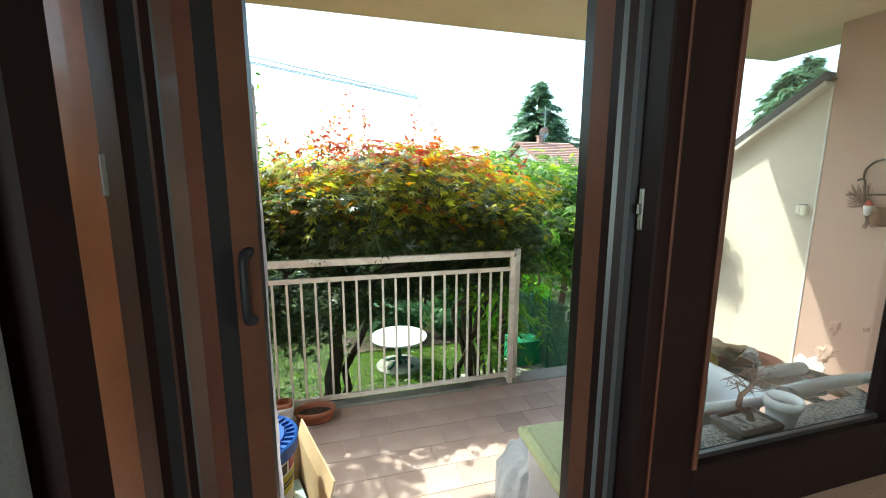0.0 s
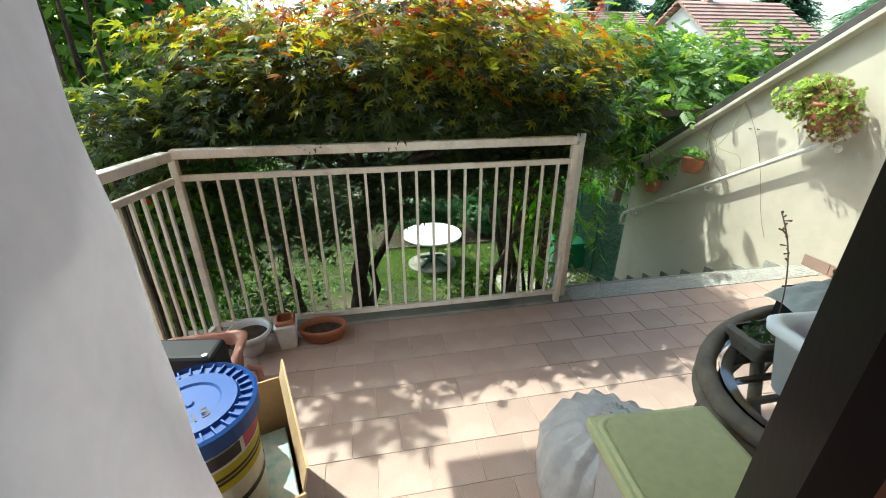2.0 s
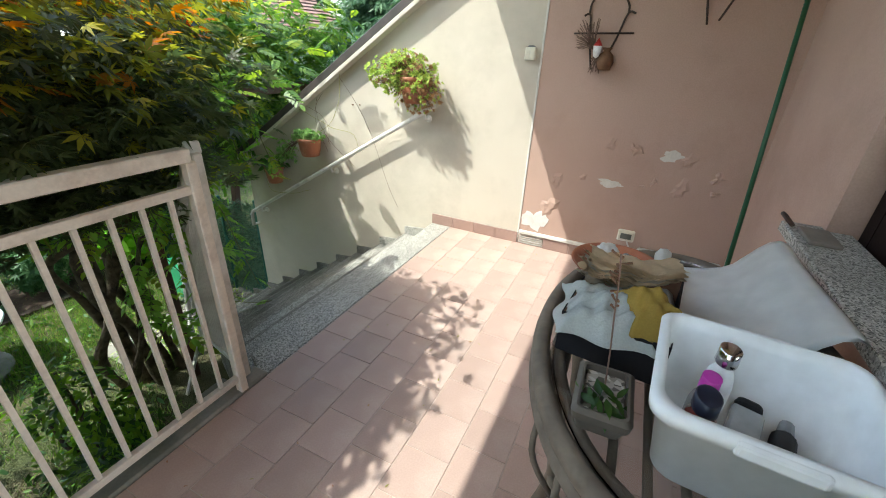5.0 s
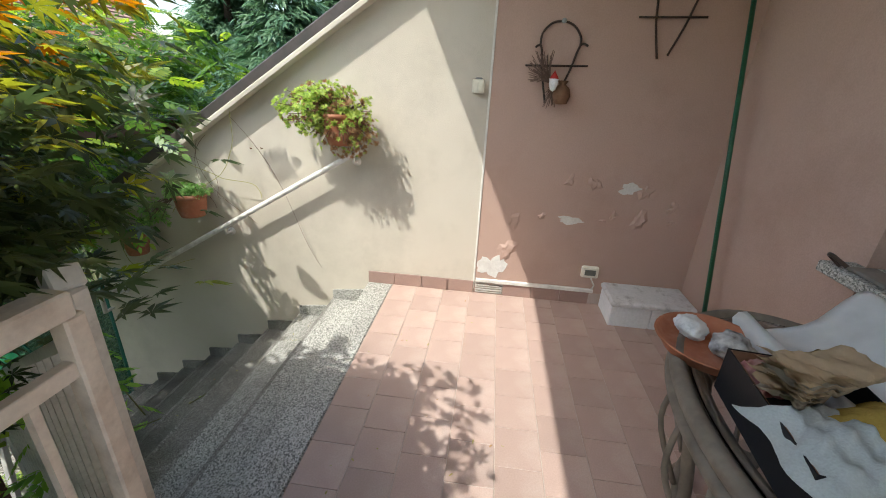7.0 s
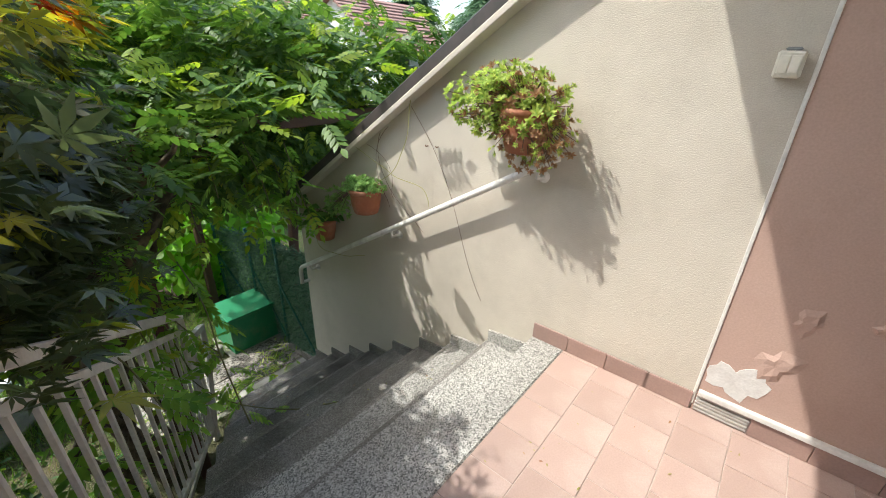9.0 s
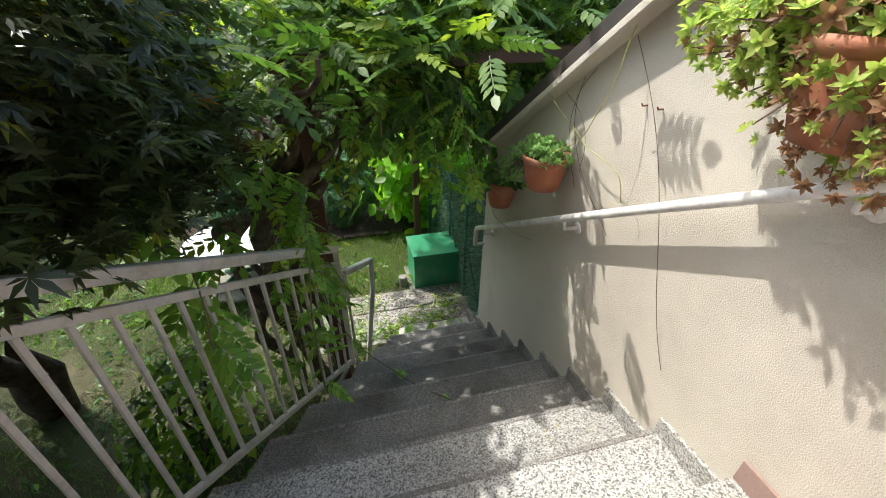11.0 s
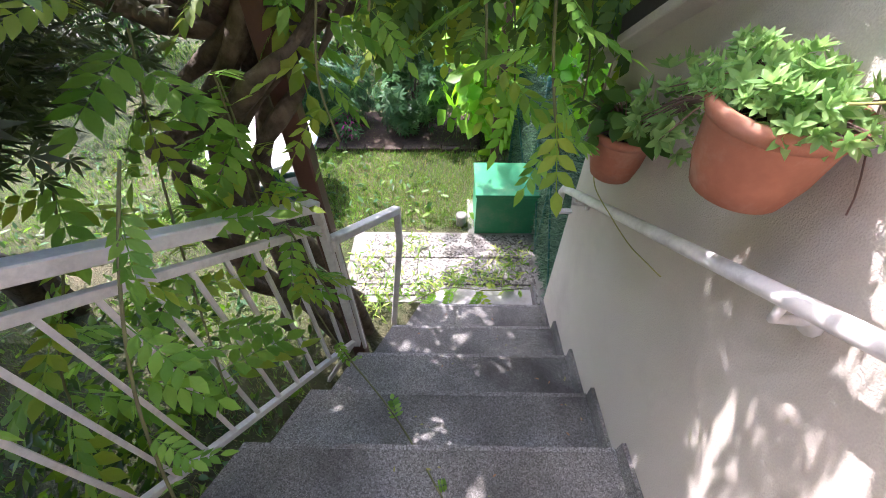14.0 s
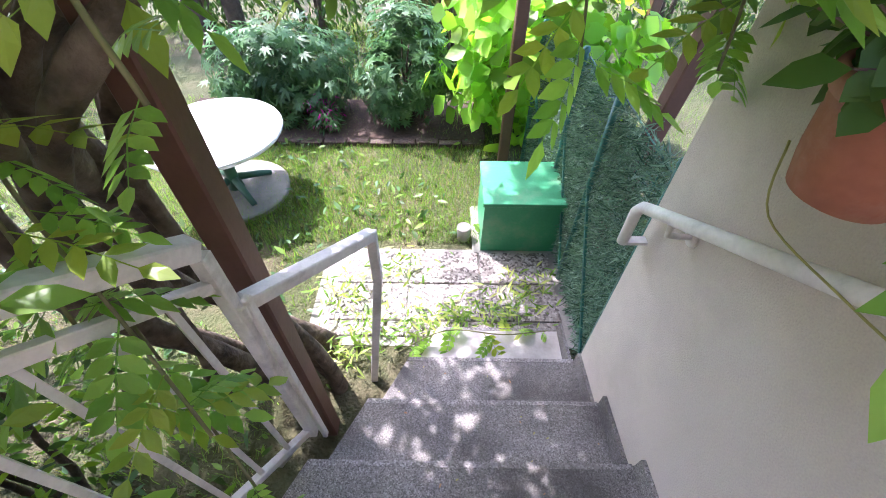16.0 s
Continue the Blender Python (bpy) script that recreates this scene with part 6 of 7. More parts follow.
# black tray with cloths and paper bags
t = thing("black_tray", "black cardboard tray heaped with cloths and paper", "tray")
KM = Matrix.Translation((1.488, 2.930, TZ + 0.001)) @ Matrix.Rotation(radians(-6), 4, "Z")
M_BROWNCARD = mat("brown_card", (0.26, 0.15, 0.095), (0.22, 0.125, 0.08), 8, 0.8, 0.15, 80)
TX, TY, TH = 0.183, 0.125, 0.118
for nm, m_, lo, hi in (("bottom", M_BLACK, (-TX, -TY, 0), (TX, TY, 0.005)), ("side", M_BLACK, (-TX, -TY, 0.005), (-TX + 0.003, TY, TH)), ("side", M_BLACK, (TX - 0.003, -TY, 0.005), (TX, TY, TH)),
                       ("side", M_BLACK, (-TX + 0.003, -TY, 0.005), (TX - 0.003, -TY + 0.003, TH)), ("side", M_BLACK, (-TX + 0.003, TY - 0.003, 0.005), (TX - 0.003, TY, TH)),
                       ("lining", M_BROWNCARD, (TX - 0.007, -TY + 0.004, 0.006), (TX - 0.0035, TY - 0.004, TH - 0.002)), ("lining", M_BROWNCARD, (-TX + 0.0035, TY - 0.007, 0.006), (TX - 0.008, TY - 0.0035, TH - 0.002))):
    bm = bmesh.new()
    box(bm, lo, hi, 0, KM)
    part(nm, bm, m_, t)


def cloth(name, label, category, m, M_, hx, hy, h, seed, folds=6, amp=0.02, n=26):
    """A crumpled heap of cloth: a sheet in soft folds, closed below."""
    r_ = random.Random(seed)
    ph = [r_.uniform(0, 6.28) for _ in range(6)]
    bm = bmesh.new()
    g = []
    for i in range(n + 1):
        row = []
        for j in range(n + 1):
            u, v = 2 * i / n - 1, 2 * j / n - 1
            e = max(0.0, 1 - max(abs(u), abs(v)) ** 3)
            z = h * e + amp * (math.sin(folds * u + 2 * v + ph[0]) + 0.6 * math.sin(folds * 1.7 * v - 2 * u + ph[1]) + 0.4 * math.sin(folds * 2.6 * (u + v) + ph[2])) * (0.3 + 0.7 * e)
            x = hx * u * (1 + 0.08 * math.sin(5 * v + ph[3]))
            y = hy * v * (1 + 0.08 * math.sin(5 * u + ph[4]))
            row.append(bm.verts.new(M_ @ Vector((x, y, max(0.001, z)))))
        g.append(row)
    for i in range(n):
        for j in range(n):
            bm.faces.new((g[i][j], g[i + 1][j], g[i + 1][j + 1], g[i][j + 1]))
    bmesh.ops.solidify(bm, geom=bm.faces[:], thickness=0.002)
    o = link(name, bm, m, smooth=True)
    return tagged(o, label, category)


M_PALEBLUE = mat("pale_blue_cloth", (0.68, 0.72, 0.71), (0.60, 0.65, 0.65), 12, 0.9, 0.3, 200)
M_YELLOW = mat("yellow_cloth", (0.52, 0.38, 0.09), (0.44, 0.31, 0.07), 10, 0.95, 0.3, 220)
M_PAPER = mat("brown_paper", (0.70, 0.55, 0.36), (0.60, 0.46, 0.29), 9, 0.8, 0.2, 60)
M_PALEPAPER = mat("pale_paper", (0.62, 0.56, 0.45), (0.54, 0.48, 0.38), 9, 0.8, 0.2, 60)
cloth("cloth", "crumpled pale blue cloth heaped in the black tray", "cloth", M_PALEBLUE, KM @ Matrix.Translation((-0.100, 0.025, 0.088)) @ Matrix.Rotation(0.15, 4, "Z"), 0.122, 0.125, 0.060, 1, 9, 0.0075, 40)
cloth("cloth", "folded mustard yellow cloth in the black tray", "cloth", M_YELLOW, KM @ Matrix.Translation((-0.080, -0.060, 0.115)) @ Matrix.Rotation(0.5, 4, "Z"), 0.098, 0.070, 0.062, 2, 6, 0.0055, 40)


def paper_sheet(M_, hx, hy, bow, seed, m):
    """A folded paper bag: two bowed leaves with creases and ragged ends."""
    r_ = random.Random(seed)
    ph = [r_.uniform(0, 6.28) for _ in range(4)]
    bm = bmesh.new()
    for lift in (0.0, 0.006):
        g = []
        for i in range(19):
            u = 2 * i / 18 - 1
            col = []
            for j in range(9):
                v = 2 * j / 8 - 1
                end = 1 + (0.035 * math.sin(9 * v + ph[0]) if abs(u) > 0.95 else 0)
                z = bow * u * u + lift * (1 - v) + 0.005 * math.sin(6 * u + 3 * v + ph[1]) + 0.003 * math.sin(15 * u + ph[2]) + 0.002 * math.sin(11 * v + ph[3])
                col.append(bm.verts.new(M_ @ Vector((hx * u * end, hy * v * (1 + 0.04 * math.sin(4 * u + ph[1])), z))))
            g.append(col)
        for a, b in zip(g, g[1:]):
            for k in range(8):
                bm.faces.new((a[k], b[k], b[k + 1], a[k + 1]))
    bmesh.ops.solidify(bm, geom=bm.faces[:], thickness=0.0012)
    tagged(link("paper_bag", bm, m, smooth=True), "creased folded paper bag lying across the tray", "paper bag")


for k in range(6):
    paper_sheet(KM @ Matrix.Translation((0.055 + 0.006 * (k % 3), 0.035 - 0.006 * k, 0.122 + 0.0105 * k)) @ Matrix.Rotation(radians(-48 - 4 * k), 4, "Z") @ Matrix.Rotation(radians(5), 4, "Y"), 0.128 - 0.006 * (k % 2), 0.042 + 0.006 * (k % 3), 0.018, 50 + k, M_PALEPAPER if k in (0, 3) else M_PAPER)
M_STRIPE = mat("pink_cloth", (0.50, 0.12, 0.14), (0.62, 0.40, 0.36), 22, 0.9, 0.3, 200)
cloth("cloth", "pink striped cloth stuffed in the tray", "cloth", M_STRIPE, KM @ Matrix.Translation((0.125, 0.055, 0.075)) @ Matrix.Rotation(radians(20), 4, "Z"), 0.052, 0.05, 0.055, 4, 6, 0.008)

# terracotta saucer with stones
t = thing("saucer", "wide terracotta saucer on the table", "saucer")
SC = Vector((1.845, 2.975, TZ + 0.001))
bm = bmesh.new()
lathe(bm, [(0, 0), (0.125, 0), (0.148, 0.035), (0.154, 0.037), (0.152, 0.041), (0.143, 0.037), (0.122, 0.008), (0, 0.008)], SC, 40)
part("saucer", bm, M_TERRA, t, smooth=True)
M_PUMICE = mat("porous_white_stone", (0.56, 0.55, 0.53), (0.07, 0.06, 0.055), 24, 0.9, 0.9, 60, dist=0.01)
for k, (dx, dy, s, lab) in enumerate(((-0.045, -0.03, (0.06, 0.05, 0.04), "porous white stone in the saucer"), (0.055, 0.04, (0.055, 0.04, 0.03), "pale shell-shaped stone in the saucer"))):
    bm = bmesh.new()
    bmesh.ops.create_icosphere(bm, subdivisions=4, radius=1.0)
    for v in bm.verts:
        n_ = noise.noise(v.co * 1.7 + Vector((k * 9, 0, 0))) * 0.25 + noise.noise(v.co * 5) * 0.12
        v.co = v.co * (1 + n_)
        v.co = SC + Vector((dx + v.co.x * s[0], dy + v.co.y * s[1], 0.045 + v.co.z * s[2]))
    tagged(link("stone", bm, M_PUMICE if k == 0 else M_MARB, smooth=True), lab, "stone")

# curved white foam sheet from table to sill
t = thing("foam_sheet", "curled white foam sheet lying over the table edge and sill", "foam sheet")
prof = [(2.800, 0.705), (2.785, 0.722), (2.787, 0.745), (2.805, 0.757), (2.828, 0.752), (2.840, 0.730), (2.832, 0.705), (2.812, 0.692), (2.785, 0.690), (2.74, 0.700), (2.68, 0.712), (2.63, 0.730), (2.60, 0.752), (2.575, 0.788), (2.55, 0.826), (2.525, 0.854), (2.50, 0.864), (2.48, 0.858), (2.462, 0.844)]
bm = bmesh.new()
cols = []
for i in range(21):
    f = i / 20
    x = 1.385 + 0.60 * f
    cols.append([bm.verts.new((x, y + 0.02 * math.sin(2.5 * f), z + 0.012 * math.sin(3 * f + y * 3))) for y, z in prof])
for a, b in zip(cols, cols[1:]):
    for k in range(len(prof) - 1):
        bm.faces.new((a[k], a[k + 1], b[k + 1], b[k]))
bmesh.ops.solidify(bm, geom=bm.faces[:], thickness=0.006)
M_FOAM = mat("white_foam", (0.87, 0.87, 0.85), (0.85, 0.85, 0.83), 4, 0.6, 0.0, 15)
part("sheet", bm, M_FOAM, t, smooth=True)

# bare bonsai, pot and carton on the sill
t = thing("bonsai", "leafless bonsai with a curved trunk in a shallow grey tray", "bonsai")
BM = Matrix.Translation((1.075, 2.397, 0.841)) @ Matrix.Rotation(radians(3), 4, "Z")
bm = bmesh.new()
trough(bm, 0.078, 0.048, 0.036, 0.006, BM, rim=0.003, taper=0.88, rad=0.01, seg=3)
part("tray", bm, M_GREYPOT, t)
bm = bmesh.new()
box(bm, (-0.066, -0.038, 0.008), (0.066, 0.038, 0.030), 0.004, BM)
part("gravel", bm, M_PEBBLE, t)
bm = bmesh.new()
BT = [Vector(p) for p in ((1.088, 2.397, 0.865), (1.080, 2.395, 0.890), (1.052, 2.393, 0.905), (1.032, 2.395, 0.925), (1.040, 2.398, 0.952), (1.070, 2.400, 0.968), (1.092, 2.402, 0.990), (1.098, 2.402, 1.02))]
tube(bm, BT, [0.011, 0.0095, 0.008, 0.0075, 0.007, 0.006, 0.004, 0.002], 9)
part("trunk", bm, M_TWIG, t, smooth=True)
bm = bmesh.new()
BR = random.Random(17)
for k in range(26):
    a = BT[BR.choice((4, 5, 5, 6, 6, 7))]
    b = a + Vector((BR.uniform(-0.085, 0.075), BR.uniform(-0.03, 0.04), BR.uniform(-0.02, 0.05)))
    m_ = (a + b) / 2 + Vector((0, 0, BR.uniform(0.0, 0.018)))
    tube(bm, [a, m_, b], [0.0022, 0.0016, 0.001], 5)
    for q in range(3):
        c = m_.lerp(b, BR.random())
        tube(bm, [c, c + Vector((BR.uniform(-0.03, 0.03), BR.uniform(-0.015, 0.015), BR.uniform(-0.02, 0.02)))], [0.0011, 0.0007], 4)
tagged(part("twigs", bm, M_TWIG, t), kind="stuff")
pot("sill_pot", "small white ceramic pot with dry soil on the sill", (1.205, 2.392, 0.841), 0.046, 0.085, M_WHITEP, taper=0.7, rim=0.006)
t = thing("carton", "tall green and pale blue carton on the sill", "carton")
M_GREENPRINT = mat("green_print", (0.10, 0.20, 0.15), (0.08, 0.17, 0.13), 8, 0.5, 0, 50)
M_BLUEPRINT = mat("pale_blue_print", (0.30, 0.36, 0.40), (0.24, 0.30, 0.34), 8, 0.5, 0, 50)
part("base", boxes(((0.800, 2.36, 0.841), (0.868, 2.42, 0.955)), bevel=0.002), M_BLUEPRINT, t)
part("top", boxes(((0.800, 2.36, 0.956), (0.868, 2.42, 1.045)), bevel=0.002), M_GREENPRINT, t)

# wooden board and tool on the sill's end
M_GREYWOOD = mat("weathered_board", (0.22, 0.19, 0.16), None, 12, 0.8, 0.3, 60)
bm = bmesh.new()
box(bm, (2.03, 2.335, 0.842), (2.18, 2.425, 0.856), 0.003)
tagged(link("wooden_board", bm, M_GREYWOOD), "small grey weathered board on the granite sill", "board")
bm = bmesh.new()
curl(bm, [(2.20, 2.43, 0.845), (2.22, 2.46, 0.875), (2.19, 2.475, 0.885), (2.15, 2.45, 0.862)], 0.007, 7)
tagged(link("metal_hook", bm, M_IRON, smooth=True), "bent dark metal hook on the sill", "hook")

# ---------------------------------------------------------------- things in the garden
t = thing("garden_table", "round white plastic garden table on a green column", "table")
GT = Vector((1.03, 8.26, 0))
bm = bmesh.new()
lathe(bm, [(0, -1.135), (0.44, -1.135), (0.475, -1.125), (0.485, -1.105), (0.48, -1.092), (0.465, -1.087), (0.44, -1.091), (0, -1.091)], GT, 56)
part("tabletop", bm, M_WHITEP, t, smooth=False)
M_GREENLEG = mat("dark_green_plastic", (0.03, 0.10, 0.06), None, 6, 0.5, 0.1, 60)
bm = bmesh.new()
lathe(bm, [(0.06, GROUND + 0.06), (0.045, GROUND + 0.15), (0.04, -1.25), (0.07, -1.135)], GT, 18)
part("column", bm, M_GREENLEG, t, smooth=True)
for k in range(4):
    a = math.pi / 4 + k * math.pi / 2
    bm = bmesh.new()
    tube(bm, [GT + Vector((0.03 * math.cos(a), 0.03 * math.sin(a), GROUND + 0.14)), GT + Vector((0.2 * math.cos(a), 0.2 * math.sin(a), GROUND + 0.085)), GT + Vector((0.29 * math.cos(a), 0.29 * math.sin(a), GROUND + 0.05))], [0.03, 0.026, 0.022], 9)
    part("foot", bm, M_GREENLEG, t, smooth=True)
bm = bmesh.new()
lathe(bm, [(0, GROUND - 0.02), (0.40, GROUND - 0.02), (0.40, GROUND + 0.03), (0.385, GROUND + 0.04), (0, GROUND + 0.04)], GT, 44)
tagged(link("concrete_disc", bm, M_CONC), "round grey concrete slab under the garden table", "slab")

t = thing("garden_box", "green painted metal storage box with a sloping lid", "storage box")
X0g, X1g, Y0g, Y1g, ZT = 2.935, 3.44, 7.65, 8.08, -1.20
bm = bmesh.new()
prism(bm, [(Y0g, GROUND + 0.012), (Y1g, GROUND + 0.012), (Y1g, ZT - 0.012), (Y0g, ZT - 0.016)], X0g, X1g, "x")
part("body", bm, M_GREENP, t)
bm = bmesh.new()
box(bm, (X0g - 0.012, Y0g - 0.015, ZT - 0.03), (X1g + 0.012, Y1g + 0.012, ZT), 0.004)
part("lid", bm, M_GREENP, t, "faded green lid with scraped paint")
setting("box_plinth", boxes(((2.88, 7.62, GROUND - 0.02), (3.48, 8.12, GROUND + 0.012)), bevel=0.004), M_CONC, "concrete slab under the green box")

t = thing("path_light", "small grey round path light at the paving edge", "lamp")
bm = bmesh.new()
lathe(bm, [(0, GROUND - 0.01), (0.045, GROUND - 0.01), (0.045, GROUND + 0.085), (0.05, GROUND + 0.087), (0.05, GROUND + 0.11), (0.04, GROUND + 0.118), (0, GROUND + 0.118)], (2.82, 7.78, 0), 20)
part("body", bm, M_CONC, t, smooth=False)

# lower hand hoop at the foot of the stair railing
t = thing("hand_hoop", "white painted square-tube hand hoop at the foot of the stairs", "handrail")
bm = bmesh.new()
bar(bm, (2.215, 6.27, -0.335), (2.43, 6.72, -0.555), 0.045, 0.04, 0.004)
part("arm", bm, M_RAILW, t)
bm = bmesh.new()
bar(bm, (2.43, 6.715, -0.54), (2.425, 6.715, -0.82), 0.036, 0.036, 0.003)
bar(bm, (2.425, 6.715, -0.80), (2.315, 6.70, GROUND), 0.036, 0.036, 0.003)
part("post", bm, M_RAILW, t)
part("clamp", boxes(((2.185, 6.235, -0.375), (2.235, 6.285, -0.315)), bevel=0.006), M_RAILW, t)
bm = bmesh.new()
bar(bm, (1.93, 6.27, GROUND), (2.16, 6.27, GROUND + 0.46), 0.03, 0.02)
bar(bm, (2.235, 6.26, -1.2), (2.235, 6.26, -0.3), 0.018, 0.024, 0.003)
part("stay", bm, M_RAILW, t)

# brown pergola
t = thing("pergola", "brown painted wooden pergola carrying the wisteria", "pergola")
for x, y in ((2.13, 6.44), (3.16, 8.60), (4.35, 9.4), (4.2, 6.6)):
    part("post", boxes(((x - 0.04, y - 0.04, GROUND - 0.05), (x + 0.04, y + 0.04, 0.86)), bevel=0.006), M_BROWNPOST, t)
bm = bmesh.new()
bar(bm, (3.60, 7.52, GROUND - 0.05), (3.60, 7.10, 0.88), 0.075, 0.075, 0.006)
part("post", bm, M_BROWNPOST, t)
for x0, y0, x1, y1 in ((2.2, 6.2, 3.2, 9.0), (4.2, 6.4, 4.35, 9.7), (2.0, 6.44, 4.5, 6.6), (2.9, 8.74, 4.6, 9.4)):
    bm = bmesh.new()
    bar(bm, (x0, y0, 0.90), (x1, y1, 0.90), 0.06, 0.09, 0.006)
    part("beam", bm, M_BROWNPOST, t)

# green screen fence
t = thing("screen_fence", "dark green artificial hedge screen on green metal posts", "fence")
FP = [(3.47, 6.80), (3.47, 7.42), (3.47, 8.02), (3.36, 8.62)]
def ftop(y):
    return -0.36 - 0.10 * (y - 6.8)
for x, y in FP:
    bm = bmesh.new()
    tube(bm, [(x - 0.03, y, GROUND - 0.02), (x - 0.03, y, ftop(y) + 0.05)], 0.018, 10)
    lathe(bm, [(0.021, 0), (0.023, 0.01), (0.018, 0.03), (0, 0.032)], (x - 0.03, y, ftop(y) + 0.045), 10)
    part("post", bm, M_FENCEP, t, smooth=True)
for a, b in zip(FP, FP[1:]):
    bm = bmesh.new()
    bar(bm, (a[0] - 0.045, a[1], -1.55), (b[0] - 0.045, b[1], -0.85), 0.012, 0.02)
    part("brace", bm, M_FENCEP, t)
r_ = np.random.default_rng(31)
P_, S_ = [], []
for (xa, ya), (xb, yb) in zip(FP, FP[1:]):
    n = 8500
    f, g = r_.random(n), r_.random(n)
    y = ya + (yb - ya) * f
    top = ftop(y)
    P_.append(np.column_stack([xa + (xb - xa) * f + r_.normal(size=n) * 0.012, y, GROUND + (top - GROUND) * np.round(g * 34) / 34 + r_.normal(size=n) * 0.006]))
P_ = np.concatenate(P_)
S_ = r_.normal(size=P_.shape) * np.array([0.7, 0.5, 0.6]) - np.array([0.6, 0, 0])
o = spread("screen", ([(0, -0.05, 0), (0, 0.05, 0), (1, 0.03, 0.1), (1, -0.03, 0.1)], [(0, 1, 2, 3)]), P_, turned(r_.normal(size=P_.shape), r_, S_), r_.uniform(0.035, 0.065, len(P_)), [L_FENCE], None, t)
tagged(o, "dense dark green plastic needles", kind="stuff")
bm = bmesh.new()
for (xa, ya), (xb, yb) in zip(FP, FP[1:]):
    for k in range(13):
        z = GROUND + 0.02 + (ftop((ya + yb) / 2) - GROUND - 0.03) * k / 12
        tube(bm, [(xa + 0.004, ya, z), (xb + 0.004, yb, z)], 0.004, 4)
    for k in range(9):
        x, y = xa + (xb - xa) * k / 8, ya + (yb - ya) * k / 8
        tube(bm, [(x + 0.004, y, GROUND), (x + 0.004, y, ftop(y))], 0.003, 4)
o = part("wire_mesh", bm, M_FENCEP, t)
tagged(o, kind="stuff")
# rough-barked trunks at the garden's end
for k, (x, y) in enumerate(((-0.2, 10.9), (0.15, 11.0), (-2.6, 10.4))):
    t = thing("tree_trunk", "rough-barked garden tree at the lawn's end", "tree")
    bm = bmesh.new()
    limb(bm, (x, y, GROUND - 0.05), (x + 0.1, y, 0.6), 0.11, 0.07, 0.06, rng, 8)
    limb(bm, (x + 0.05, y, -0.4), (x + 0.7, y + 0.2, 1.0), 0.06, 0.03, 0.05, rng, 7)
    part("trunk", bm, M_BARK, t, smooth=True)
    foliage_on(t, (x + 0.2, y, 1.2), (1.1, 0.8, 0.6), 900, OVAL, (0.07, 0.12), [L_HEDGE, L_BRIGHT], (0.7, 0.3), seed=80 + k)
# earth edging of the flower bed
bed = thing("bed_edging", "low weathered brick edging of the flower bed", "edging")
for k in range(14):
    part("brick", boxes(((0.1 + 0.21 * k, 8.92 + 0.01 * (k % 3), GROUND - 0.02), (0.30 + 0.21 * k, 9.0 + 0.01 * (k % 3), GROUND + 0.045)), bevel=0.006), M_BARK, bed)
setting("flower_bed", boxes(((0.1, 9.0, GROUND - 0.02), (3.05, 9.75, GROUND + 0.04)), bevel=0.01), M_SOIL, "dark soil of the flower bed")
# a pale block at the foot of the railing
bm = bmesh.new()
box(bm, (1.42, 4.75, GROUND), (1.62, 5.1, -0.62), 0.01)
tagged(link("stone_block", bm, M_CONC), "grey stone slab standing under the stair railing", "slab")

# ---------------------------------------------------------------- hanging wisteria sprays near the stairs
def leaf_mesh(name, template, mats):
    me = bpy.data.meshes.new(name)
    me.from_pydata([tuple(v) for v in template[0]], [], [tuple(f) for f in template[1]])
    for m in mats:
        me.materials.append(m)
    return me


L_SPRAY = leafmat("wisteria_spray", (0.10, 0.22, 0.035), (0.23, 0.38, 0.07), amount=0.5)
LEAF_A, LEAF_B = leaf_mesh("leaf", pinnate_leaf(5, 0.3), [L_SPRAY]), leaf_mesh("leaf", pinnate_leaf(4, 0.5), [L_WIST_Y])
SR = random.Random(5)


def spray(pts, n, size, label="hanging wisteria shoot with feathered green leaves"):
    t = thing("wisteria_spray", label, "climbing plant")
    P = [Vector(p) for p in pts]
    bm = bmesh.new()
    curl(bm, P, 0.0035, 6)
    part("stem", bm, M_TWIGG, t, smooth=True)
    for k in range(n):
        f = (k + SR.uniform(0.1, 0.9)) / n * (len(P) - 1)
        i = min(int(f), len(P) - 2)
        p = P[i].lerp(P[i + 1], f - i)
        an = SR.uniform(0, 2 * math.pi)
        dirv = Vector((math.cos(an), math.sin(an), SR.uniform(-1.0, 0.15))).normalized()
        up = Vector((SR.gauss(0, 0.3), SR.gauss(0, 0.3), 1))
        z = (up - dirv * up.dot(dirv)).normalized()
        y = z.cross(dirv)
        m = Matrix((dirv, y, z)).transposed().to_4x4()
        m.translation = p
        s = size * SR.uniform(0.75, 1.2)
        o = new("leaf", LEAF_A if SR.random() < 0.78 else LEAF_B)
        o.parent = t
        o.matrix_basis = m @ Matrix.Diagonal((s, s, s, 1))


M_TWIGG = mat("green_twig", (0.16, 0.17, 0.06), (0.12, 0.11, 0.05), 20, 0.8, 0.2, 60)
spray([(1.95, 6.1, 0.55), (1.93, 5.95, 0.2), (1.97, 5.75, -0.15), (1.99, 5.6, -0.5)], 20, 0.24)
spray([(2.05, 6.2, 0.4), (2.08, 6.1, 0.0), (2.12, 6.0, -0.35)], 13, 0.22)
spray([(1.75, 5.9, 0.35), (1.68, 5.75, 0.05), (1.60, 5.6, -0.2), (1.58, 5.5, -0.45)], 14, 0.25)
spray([(2.9, 6.9, 0.95), (2.92, 6.75, 0.6), (2.95, 6.65, 0.3), (2.97, 6.6, 0.05)], 13, 0.25)
spray([(2.12, 5.68, 0.47), (2.13, 5.5, 0.31), (2.11, 5.37, 0.08), (2.12, 5.24, -0.22)], 15, 0.15)
